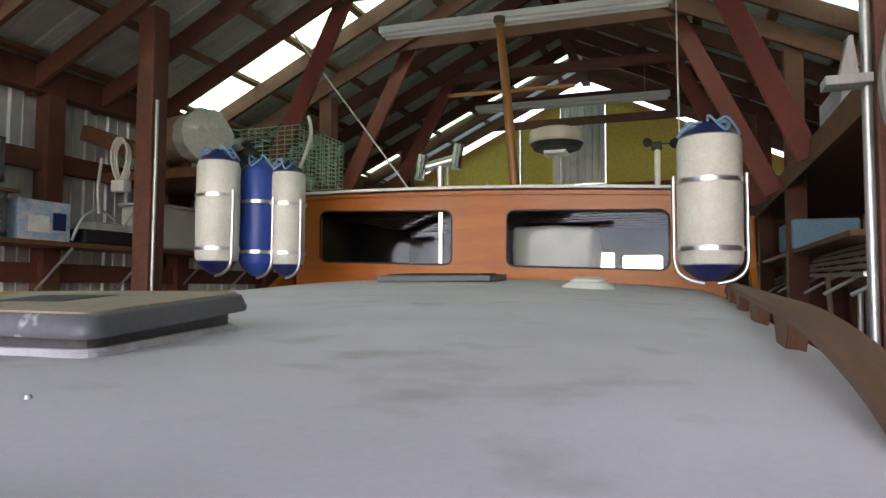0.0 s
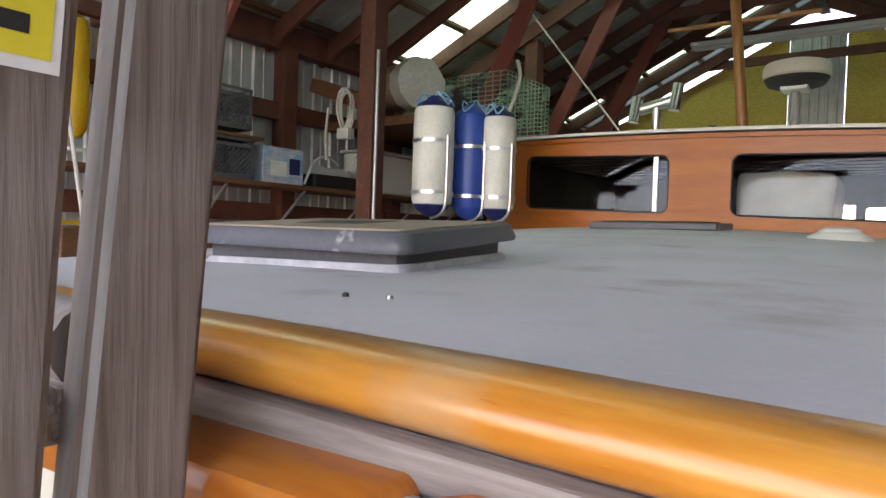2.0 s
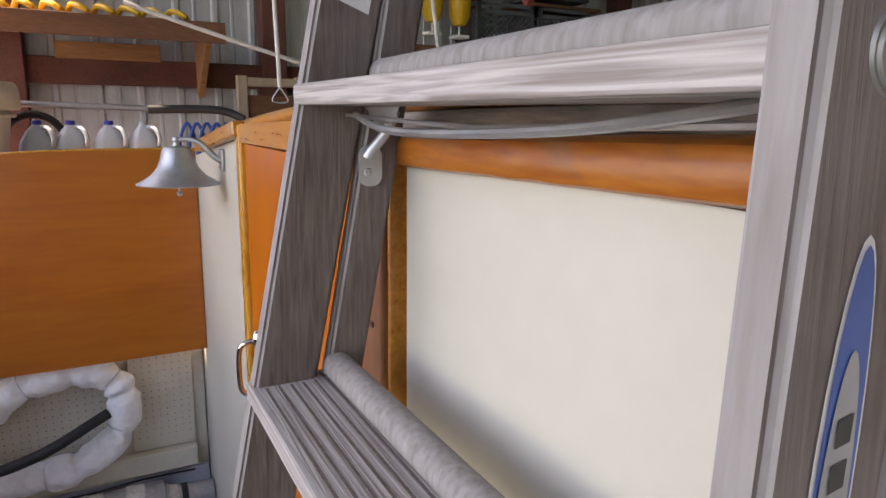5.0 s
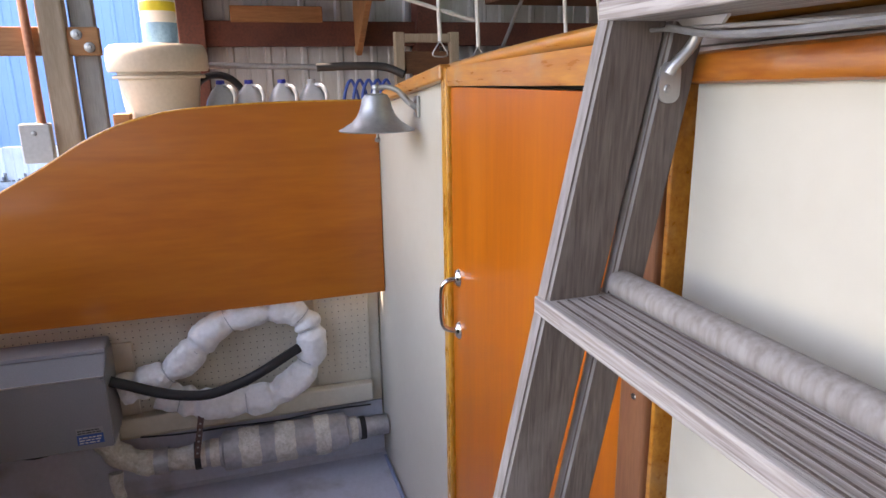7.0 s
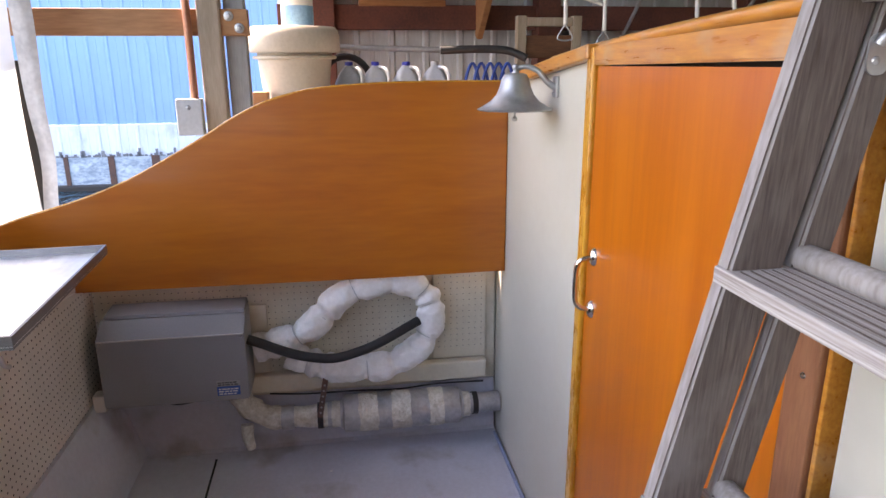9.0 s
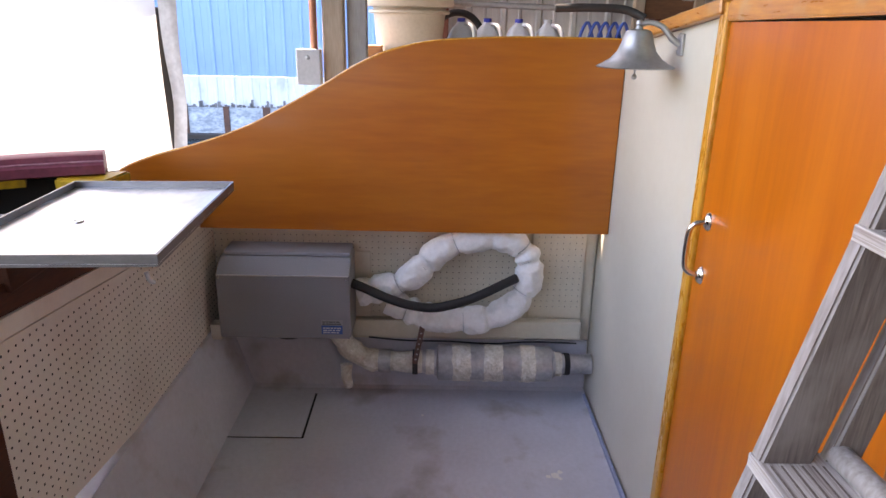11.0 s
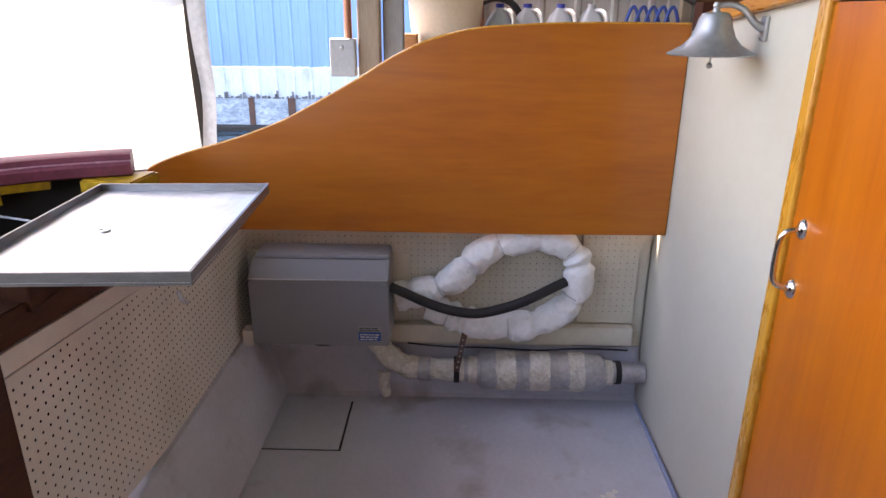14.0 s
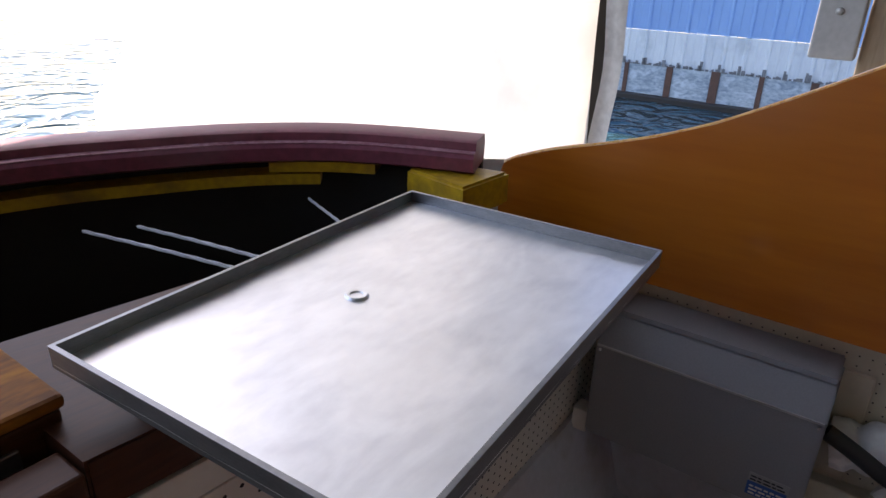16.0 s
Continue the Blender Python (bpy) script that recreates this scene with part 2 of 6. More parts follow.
# low gloss; the dark and amber mottling paints a reflection in the varnish
BENCHTOP = material("amber_varnish_painted_reflection", (0.42, 0.16, 0.022), 0.62, 0, (0.16, 0.055, 0.014), 4, (1.5, 6, 6), 0.08, 20, 0.5, spec=0.12, distort=0.8, grime=(0.11, 0.04, 0.015), grime_amount=0.5, gscale=7)
TEAKPLUG = material("end_grain_plug", (0.40, 0.15, 0.045), 0.45, 0, (0.24, 0.075, 0.02), 90, bump=0.05, fine=200)
CHESTBROWN = material("dark_brown_varnish", (0.085, 0.029, 0.014), 0.5, 0, (0.048, 0.015, 0.008), 3, (1, 9, 9), 0.06, 20, 0.5, coat=0.08, spec=0.2)
HATCHGREY = material("dark_grey_hatch_rim", (0.105, 0.11, 0.125), 0.42, 0, (0.08, 0.085, 0.097), 6, bump=0.06, fine=80, grime=(0.40, 0.40, 0.41), grime_amount=0.8, gscale=14, gedge=(0.64, 0.68))
HATCHDARK = material("grimy_hatch_plinth", (0.085, 0.085, 0.095), 0.6, 0, (0.05, 0.05, 0.056), 8, bump=0.1)
SEALANT = material("smeared_sealant", (0.52, 0.52, 0.54), 0.6, 0, (0.32, 0.32, 0.34), 12, bump=0.3, fine=50)
HATCHTOP = material("worn_tan_hatch_top", (0.33, 0.27, 0.21), 0.7, 0, (0.22, 0.17, 0.125), 7, bump=0.1)
DARKWOOD = material("weathered_dark_handrail", (0.155, 0.072, 0.042), 0.55, 0, (0.095, 0.045, 0.028), 4, (9, 1.2, 9), 0.15, 20, 0.5)
MASTWOOD = material("varnished_mast", (0.34, 0.14, 0.035), 0.4, 0, (0.24, 0.09, 0.02), 3, (9, 9, 1), 0.05, 20, 0.5, coat=0.2)
BLUEWALL = material("blue_painted_steel", (0.20, 0.40, 0.74), 0.55, 0, (0.17, 0.35, 0.68), 1.2, (1, 1, 0.3), 0.02, 12, 0.3)
PALEWALL = material("pale_blue_white_steel", (0.62, 0.72, 0.80), 0.55, 0, (0.52, 0.62, 0.72), 2, (1, 3, 0.6), 0.04, 12, 0.4, grime=(0.25, 0.33, 0.40), grime_amount=0.5)
SKIRT = material("mottled_blue_skirt", (0.46, 0.58, 0.68), 0.6, 0, (0.16, 0.24, 0.33), 3.5, (1, 1.2, 2.5), 0.05, 14, 0.4, distort=1.2)
WEED = material("dark_weed_and_rust", (0.22, 0.25, 0.28), 0.85, 0, (0.11, 0.13, 0.16), 8, bump=0.2)
RUST = material("rusty_steel", (0.13, 0.070, 0.055), 0.85, 0, (0.07, 0.045, 0.04), 8, bump=0.2)
POSTGREY = material("grey_weathered_post", (0.34, 0.335, 0.325), 0.75, 0, (0.25, 0.243, 0.235), 3, (9, 9, 1), 0.15, 20, 0.5)
POSTTAN = material("tan_weathered_board", (0.40, 0.31, 0.23), 0.75, 0, (0.29, 0.215, 0.15), 3, (9, 9, 1), 0.15, 20, 0.5)
COPPER = material("copper_pipe", (0.50, 0.23, 0.14), 0.45, 0.5, (0.38, 0.15, 0.09), 8, bump=0.05)
GLASS = glass("window_glass", (0.80, 0.83, 0.82), 0.0, 1.25)
BLUESTICKER = material("blue_sticker", (0.03, 0.10, 0.38), 0.4, bump=0)
WHITEINK = material("white_ink", (0.75, 0.75, 0.75), 0.5, bump=0)
GREYSTICKER = material("silver_sticker", (0.36, 0.36, 0.37), 0.4, bump=0)
BLACKINK = material("black_ink", (0.02, 0.02, 0.02), 0.5, bump=0)
BELLMETAL = material("cast_aluminium", (0.46, 0.47, 0.47), 0.42, 0.75, (0.36, 0.37, 0.37), 20, bump=0.06)
JUGPLASTIC = material("milky_jug_plastic", (0.40, 0.44, 0.48), 0.35, 0, (0.34, 0.38, 0.42), 5, bump=0.03)
BLUECAP = material("blue_cap", (0.03, 0.05, 0.45), 0.4, bump=0)
YELLOWLABEL = material("yellow_label", (0.70, 0.60, 0.05), 0.5, bump=0)
TUB = material("beige_bucket_plastic", (0.50, 0.455, 0.38), 0.5, 0, (0.43, 0.39, 0.32), 4, bump=0.03)
GREENWIRE = material("pale_green_wire", (0.30, 0.46, 0.36), 0.5, 0.2, (0.22, 0.36, 0.28), 20, bump=0)
CARDBOARD = material("tan_cloth_roll", (0.40, 0.28, 0.19), 0.85, 0, (0.31, 0.21, 0.14), 9, bump=0.2)
BUBBLE = material("bubble_wrap_end", (0.62, 0.62, 0.58), 0.35, 0, (0.45, 0.46, 0.42), 30, bump=0.6, fine=80)
GREYCLOTH = material("pale_grey_cover", (0.52, 0.53, 0.54), 0.8, 0, (0.42, 0.43, 0.44), 7, bump=0.3)
BOXPRINT = material("pink_and_blue_printed_card", (0.62, 0.52, 0.60), 0.5, 0, (0.16, 0.42, 0.62), 6, (1, 2, 3), 0.0, 12, 0.3)
TUBELAMP = material("white_enamel_batten", (0.70, 0.76, 0.72), 0.45, 0, (0.62, 0.68, 0.64), 4, bump=0.02)
BLUEBEAD = material("blue_grey_paint_edge", (0.30, 0.37, 0.55), 0.5, 0, (0.24, 0.29, 0.42), 6, bump=0.05)
# near-black colour that paints shade inside gaps, hollows and the wheelhouse
SHADEBLACK = material("painted_shade_black", (0.02, 0.018, 0.016), 0.8, bump=0)


# ---- shapes ----
def thing(name, label, category, group="", kind="", at=(0, 0, 0)):
    ob = new(name)
    ob.empty_display_size = 0.05
    ob.location = at
    return tagged(ob, label, category, group, kind)


def mesh_ob(name, bm, mat, smooth=False):
    me = bpy.data.meshes.new(name)
    bmesh.ops.recalc_face_normals(bm, faces=bm.faces)
    bm.to_mesh(me)
    bm.free()
    for m in mat if isinstance(mat, (list, tuple)) else (mat,):
        me.materials.append(m)
    if smooth:
        for p in me.polygons:
            p.use_smooth = True
        me.set_sharp_from_angle(angle=radians(38))
    return new(name, me)


def part(name, bm, mat, parent, label="", smooth=False):
    ob = mesh_ob(name, bm, mat, smooth)
    ob.parent = parent
    ob.matrix_parent_inverse = parent.matrix_world.inverted() if parent.parent is None else Matrix.Identity(4)
    if parent.parent is None and parent.type == "EMPTY":
        ob.matrix_parent_inverse = Matrix.Translation(-Vector(parent.location))
    return tagged(ob, label)


def structure(name, bm, mat, label, category, smooth=False):
    return tagged(mesh_ob(name, bm, mat, smooth), label, category, "", "structure")


def box(x0, y0, z0, x1, y1, z1, bevel=0.0, bm=None, seg=2):
    bm = bm or bmesh.new()
    g = bmesh.ops.create_cube(bm, size=1)
    for v in g["verts"]:
        v.co = Vector(((x0 + x1) / 2 + v.co.x * (x1 - x0), (y0 + y1) / 2 + v.co.y * (y1 - y0), (z0 + z1) / 2 + v.co.z * (z1 - z0)))
    if bevel:
        es = list({e for v in g["verts"] for e in v.link_edges})
        bmesh.ops.bevel(bm, geom=es, offset=bevel, segments=seg, affect="EDGES", profile=0.5)
    return bm


def beam(a, b, w, h, bevel=0.004, bm=None, up=(0, 0, 1)):
    """A squared timber from a to b: w across, h along up."""
    bm = bm or bmesh.new()
    a, b = Vector(a), Vector(b)
    d = (b - a).normalized()
    side = d.cross(Vector(up)).normalized()
    top = side.cross(d)
    vs = []
    for p in (a, b):
        for s, t in ((-1, -1), (1, -1), (1, 1), (-1, 1)):
            vs.append(bm.verts.new(p + side * (s * w / 2) + top * (t * h / 2)))
    fs = [(0, 1, 2, 3), (4, 5, 6, 7), (0, 1, 5, 4), (1, 2, 6, 5), (2, 3, 7, 6), (3, 0, 4, 7)]
    faces = [bm.faces.new([vs[i] for i in f]) for f in fs]
    if bevel:
        es = list({e for f in faces for e in f.edges})
        bmesh.ops.bevel(bm, geom=es, offset=bevel, segments=1, affect="EDGES")
    return bm


def smooth_path(pts, n=6):
    pts = [Vector(p) for p in pts]
    out = []
    for i in range(len(pts) - 1):
        p0, p1, p2, p3 = pts[max(i - 1, 0)], pts[i], pts[i + 1], pts[min(i + 2, len(pts) - 1)]
        for k in range(n):
            t = k / n
            out.append(0.5 * ((2 * p1) + (p2 - p0) * t + (2 * p0 - 5 * p1 + 4 * p2 - p3) * t * t + (3 * p1 - p0 - 3 * p2 + p3) * t ** 3))
    return out + [pts[-1]]


def tube(pts, r, seg=10, bm=None, cap=True):
    """A pipe along pts; r: radius, or a function of 0..1 along it."""
    bm = bm or bmesh.new()
    pts = [Vector(p) for p in pts]
    rad = r if callable(r) else (lambda s: r)
    rings, ref = [], None
    for i, p in enumerate(pts):
        d = (pts[min(i + 1, len(pts) - 1)] - pts[max(i - 1, 0)]).normalized()
        if ref is None:
            ref = d.orthogonal().normalized()
        ref = (ref - d * ref.dot(d)).normalized()
        o = d.cross(ref)
        q = rad(i / max(len(pts) - 1, 1))
        rings.append([bm.verts.new(p + (ref * math.cos(2 * math.pi * k / seg) + o * math.sin(2 * math.pi * k / seg)) * q) for k in range(seg)])
    for a, b in zip(rings, rings[1:]):
        for k in range(seg):
            bm.faces.new((a[k], a[(k + 1) % seg], b[(k + 1) % seg], b[k]))
    if cap:
        bm.faces.new(rings[0][::-1])
        bm.faces.new(rings[-1])
    return bm


def lathe(profile, at=(0, 0, 0), seg=24, bm=None, m=None):
    """Turned shape: profile rows of (radius, height) about the z axis of m, set at a place."""
    bm = bm or bmesh.new()
    m = m or Matrix.Translation(at)
    rings = []
    for r, z in profile:
        if r < 1e-5:
            rings.append([bm.verts.new(m @ Vector((0, 0, z)))])
        else:
            rings.append([bm.verts.new(m @ Vector((r * math.cos(2 * math.pi * k / seg), r * math.sin(2 * math.pi * k / seg), z))) for k in range(seg)])
    for a, b in zip(rings, rings[1:]):
        for k in range(seg):
            j = (k + 1) % seg
            if len(a) == 1 and len(b) > 1:
                bm.faces.new((a[0], b[k], b[j]))
            elif len(b) == 1 and len(a) > 1:
                bm.faces.new((a[k], a[j], b[0]))
            elif len(a) > 1:
                bm.faces.new((a[k], a[j], b[j], b[k]))
    for ring, flip in ((rings[0], True), (rings[-1], False)):
        if len(ring) > 1:
            bm.faces.new(ring[::-1] if flip else ring)
    return bm


def slab(outline, axis, lo, hi, bevel=0.0, bm=None):
    """A flat piece: a 2D outline pushed along an axis. For x the outline is (y, z), for y (x, z), for z (x, y)."""
    bm = bm or bmesh.new()
    put = {"x": lambda u, v, w: (w, u, v), "y": lambda u, v, w: (u, w, v), "z": lambda u, v, w: (u, v, w)}[axis]
    a = [bm.verts.new(put(u, v, lo)) for u, v in outline]
    b = [bm.verts.new(put(u, v, hi)) for u, v in outline]
    fa, fb = bm.faces.new(a), bm.faces.new(b[::-1])
    n = len(a)
    for i in range(n):
        bm.faces.new((a[i], b[i], b[(i + 1) % n], a[(i + 1) % n]))
    if bevel:
        bmesh.ops.bevel(bm, geom=list(fa.edges) + list(fb.edges), offset=bevel, segments=2, affect="EDGES")
    return bm


def rounded(x0, y0, x1, y1, r, n=5):
    out = []
    for cx, cy, a0 in ((x1 - r, y1 - r, 0), (x0 + r, y1 - r, 90), (x0 + r, y0 + r, 180), (x1 - r, y0 + r, 270)):
        for k in range(n + 1):
            a = radians(a0 + 90 * k / n)
            out.append((cx + r * math.cos(a), cy + r * math.sin(a)))
    return out


def bars(x0, z0, x1, z1, rows, put, bm):
    """Unreadable print as rows of short bars; put turns flat (u, v) into a place."""
    rnd = random.Random(7)
    h = (z1 - z0) / rows
    for i in range(rows):
        u = x0
        while u < x1 - h:
            w = min(h * rnd.uniform(0.8, 2.6), x1 - u)
            q = [bm.verts.new(put(a, b)) for a, b in ((u, z0 + i * h), (u + w, z0 + i * h), (u + w, z0 + i * h + h * 0.5), (u, z0 + i * h + h * 0.5))]
            bm.faces.new(q)
            u += w + h * 0.35
    return bm


# ---- the water and the far shore ----
WATER_Z = -0.45
wm = bpy.data.materials.new("harbour_water")
wm.use_nodes = True
wb = wm.node_tree.nodes["Principled BSDF"]
wb.inputs["Base Color"].default_value = (0.02, 0.065, 0.09, 1)
wb.inputs["Roughness"].default_value = 0.08
wtc, wno, wno2, wbp = [wm.node_tree.nodes.new(k) for k in ("ShaderNodeTexCoord", "ShaderNodeTexNoise", "ShaderNodeTexNoise", "ShaderNodeBump")]
wno.inputs["Scale"].default_value, wno.inputs["Detail"].default_value, wno.inputs["Distortion"].default_value = 1.5, 2, 1.0
wbp.inputs["Strength"].default_value, wbp.inputs["Distance"].default_value = 1.0, 0.45
wm.node_tree.links.new(wtc.outputs["Object"], wno.inputs["Vector"])
wm.node_tree.links.new(wno.outputs[0], wbp.inputs["Height"])
wm.node_tree.links.new(wbp.outputs[0], wb.inputs["Normal"])
bm = bmesh.new()
bm.faces.new([bm.verts.new(p) for p in ((-900, -900, WATER_Z), (900, -900, WATER_Z), (900, 900, WATER_Z), (-900, 900, WATER_Z))])
structure("water", bm, wm, "rippled harbour water beside and under the boathouse", "water")


def corrugated(u0, u1, v0, v1, put, pitch=0.2286, depth=0.02, rib=0.05):
    """Ribbed sheet: flat pans with raised ribs every pitch along u; put places (u, v, outward)."""
    bm = bmesh.new()
    us = []
    u = u0
    while u < u1:
        us += [(u, 0), (u + rib * 0.25, depth), (u + rib * 0.75, depth), (u + rib, 0), (u + pitch * 0.52, 0), (u + pitch * 0.54, depth * 0.25), (u + pitch * 0.6, depth * 0.25), (u + pitch * 0.62, 0)]
        u += pitch
    us = [(min(a, u1), d) for a, d in us] + [(u1, 0)]
    lo = [bm.verts.new(put(a, v0, d)) for a, d in us]
    hi = [bm.verts.new(put(a, v1, d)) for a, d in us]
    for i in range(len(us) - 1):
        if us[i + 1][0] - us[i][0] > 1e-6 or us[i + 1][1] != us[i][1]:
            bm.faces.new((lo[i], lo[i + 1], hi[i + 1], hi[i]))
    return bm


# boathouse across the water: steel cladding over a stained band, on rusty floats
far = thing("boathouse", "blue steel-clad floating boathouse with a pale stained band", "boathouse", at=(-10.6, -6, WATER_Z))
part("wall", corrugated(-13.5, 6, 0.61, 6.0, lambda u, v, d: (-10.6 + d, u, v), 0.3, 0.03, 0.07), BLUEWALL, far, "blue ribbed steel wall")
part("wall", corrugated(-13.5, 6, 0.09, 0.606, lambda u, v, d: (-10.58 + d, u, v), 0.3, 0.03, 0.07), PALEWALL, far, "pale stained lower cladding")
part("skirt", box(-10.62, -13.5, -0.36, -10.54, 6, 0.086), SKIRT, far, "mottled pale skirt board")
part("float", box(-11.2, -13.5, -0.6, -10.42, 6, -0.364, 0.02), BLACK, far, "black float along the waterline")
part("roof", slab([(-10.4, 5.9), (-13.4, 7.6), (-16.4, 5.9), (-16.4, 6.0), (-13.4, 7.7), (-10.4, 6.0)], "y", -13.5, 6), ROOFMETAL, far)
for i in range(28):
    y = -13.2 + i * 0.68
    part("rust_strap", box(-10.535, y, -0.37, -10.515, y + 0.07 + 0.03 * (i % 3), 0.10, 0.004), RUST, far)
fringe = bmesh.new()
rnd = random.Random(31)
for i in range(420):
    y = -13.4 + 19.3 * i / 420 + rnd.uniform(-0.02, 0.02)
    rib = abs(((y + 13.5) % 0.3) - 0.035) < 0.05
    h = rnd.uniform(0.01, 0.05) + (rnd.uniform(0.02, 0.10) if rib else 0)
    box(-10.548 + (0.012 if rib else 0), y - 0.02, 0.088, -10.535 + (0.012 if rib else 0), y + 0.012 + rnd.uniform(0, 0.02), 0.088 + h, 0, fringe)
tagged(part("weed_fringe", fringe, WEED, far, "dark weed and rust creeping up from the skirt"), kind="stuff")

# ---- the boathouse round the boat ----
WX0, WX1, WY0, WY1 = -3.5, 3.4, -0.95, 10.0
RY0 = -4.2      # unseen aft roof, carried past the stern to port to block the sun
SY0 = -2.75     # and less far on the other, also unseen and set by the sun
RIDGE_X, RIDGE_Z, PITCH = -0.05, 5.05, 0.48


def roof_z(x):
    return RIDGE_Z - PITCH * abs(x - RIDGE_X)


structure("wall_port", corrugated(WY0, WY1, -0.2, 3.45, lambda u, v, d: (WX0 + d - 0.02, u, v)), WALLMETAL, "ribbed grey steel wall of the boathouse", "wall")
# its unseen aft stretch is added to cut side light on the cockpit
structure("wall_starboard", corrugated(-2.4, WY1, -0.2, 3.45, lambda u, v, d: (WX1 - d + 0.02, u, v)), WALLMETAL, "ribbed grey steel wall of the boathouse", "wall")
bm = box(-3.5, 10.0, -0.2, 0.1, 10.05, 3.3)
box(0.1, 10.0, -0.2, 1.5, 10.05, 1.85, 0, bm)
box(0.1, 10.0, 2.25, 1.5, 10.05, 3.3, 0, bm)
box(1.5, 10.0, -0.2, 3.4, 10.05, 3.3, 0, bm)
structure("wall_bow_low", bm, REDWOOD, "dark timber lower wall at the boathouse end", "wall")
# gable: strand board sheets with a steel strip between and gaps to the sky under the roof
gable = [(-3.4, 3.302, -2.32), (-2.32, 3.302, -1.1), (-1.1, 3.302, -0.46), (0.22, 3.302, 1.44), (1.44, 3.302, 2.66), (2.66, 3.302, 3.3)]
for i, (a, z0, b) in enumerate(gable):
    za, zb = roof_z(a) - 0.22, roof_z(b) - 0.22
    ob = slab([(a + 0.003, z0), (b - 0.003, z0), (b - 0.003, max(zb, z0 + 0.02)), (a + 0.003, max(za, z0 + 0.02))], "y", 10.0, 10.012)
    structure("wall_gable_%d" % (i + 1), ob, OSB, "yellowish strand-board sheet of the gable wall", "wall")
structure("wall_gable_strip", corrugated(-0.457, 0.217, 3.302, 4.72, lambda u, v, d: (u, 9.99 - d, v), 0.11, 0.02, 0.05), WALLMETAL, "ribbed steel strip in the gable wall", "wall")
# floating walkways either side of the hull
for x0, x1, n in ((-3.5, -2.05, "walkway_port"), (2.0, 3.4, "walkway_starboard")):
    bm = bmesh.new()
    y = WY0
    while y < 10:
        box(x0, y, -0.16, x1, y + 0.138, -0.12, 0.003, bm)
        y += 0.145
    structure(n, bm, BROWNWOOD, "planked walkway along the boathouse wall", "walkway")

# roof: ribbed sheets with translucent ones between
def roof_sheet(side, y0, y1, mat, name, label):
    x_e = WX0 - 0.25 if side < 0 else WX1 + 0.25
    w = abs(x_e - RIDGE_X)

    # unseen aft port sheet, cut short so sun reaches the tarpaulin
    if side < 0 and y1 < 0:
        w = 2.2

    def put(u, v, d):
        x = RIDGE_X + side * (w * v)
        return (x, u, roof_z(x) + 0.06 - d * 0.6)
    return structure(name, corrugated(y0, y1, 0.0, 1.0, put), mat, label, "roof")


k = 1
# skylights near y 2 are unseen, added to brighten the inside
for side, cuts in ((-1, [(RY0, -0.955, 0), (-0.95, 1.9, 0), (1.9, 2.5, 1), (2.5, 4.98, 0), (4.98, 5.62, 1), (5.62, 8.95, 0), (8.95, 9.25, 1), (9.25, 10.1, 0)]), (1, [(SY0, 1.4, 0), (1.4, 2.0, 1), (2.0, 5.1, 0), (5.1, 5.7, 1), (5.7, 9.0, 0), (9.0, 9.2, 1), (9.2, 10.1, 0)])):
    for y0, y1, clear in cuts:
        roof_sheet(side, y0, y1, SKYPANEL if clear else ROOFMETAL, "roof_%d" % k, "cloudy green-white skylight sheet" if clear else "grey ribbed steel roof sheet")
        k += 1
bm = box(RIDGE_X - 0.06, RY0, RIDGE_Z - 0.24, RIDGE_X + 0.06, WY1, RIDGE_Z - 0.06)
structure("ridge_beam", bm, REDWOOD, "red-brown ridge beam under the roof", "beam")
for i in range(23):
    y = -3.93 + i * 0.62
    t = thing("rafter_pair", "red-brown stained rafters meeting at the ridge", "rafter", "roof rafters", "structure", (0, y, 3.3))
    for s, xe in ((-1, WX0 if y > -1 else -2.0), (1, WX1 if y > SY0 else RIDGE_X + 0.3)):
        part("rafter", beam((RIDGE_X + s * 0.03, y, roof_z(RIDGE_X + s * 0.03) - 0.14), (xe, y, roof_z(xe) - 0.14), 0.045, 0.15), REDWOOD, t)
    if i % 2 == 0:
        part("collar_tie", beam((-1.55, y + 0.05, 4.22), (1.45 if y > SY0 else 0.0, y + 0.05, 4.22), 0.045, 0.12), REDWOOD, t)
for s in (-1, 1):
    for j in range(6):
        x = RIDGE_X + s * (0.35 + j * 0.58)
        structure("purlin_%d" % (j + 1 if s < 0 else j + 7), beam((x, SY0 if s > 0 else (RY0 if x > -2 else WY0), roof_z(x) - 0.015), (x, WY1, roof_z(x) - 0.015), 0.085, 0.04, 0.003), BROWNWOOD, "dark purlin under the roof sheets", "purlin")
for s, xe in ((-1, WX0 + 0.07), (1, WX1 - 0.07)):
    structure("top_plate_%s" % ("port" if s < 0 else "starboard"), box(xe - 0.07, WY0 if s < 0 else SY0, 3.22, xe + 0.07, WY1, 3.44, 0.004), REDWOOD, "heavy red-brown plate along the wall top", "beam")
    for z in (1.74, 2.62):
        structure("girt", box(xe - 0.05, WY0 if s < 0 else -2.4, z, xe + 0.03, WY1, z + 0.15, 0.004), REDWOOD, "red-brown horizontal girt on the wall", "girt")
    for i in range(8):
        y = -0.75 + i * 1.45
        structure("wall_post", box(xe - 0.06, y, -0.2, xe + 0.09, y + 0.15, 3.22, 0.006), REDWOOD, "red-brown stained wall post", "post")
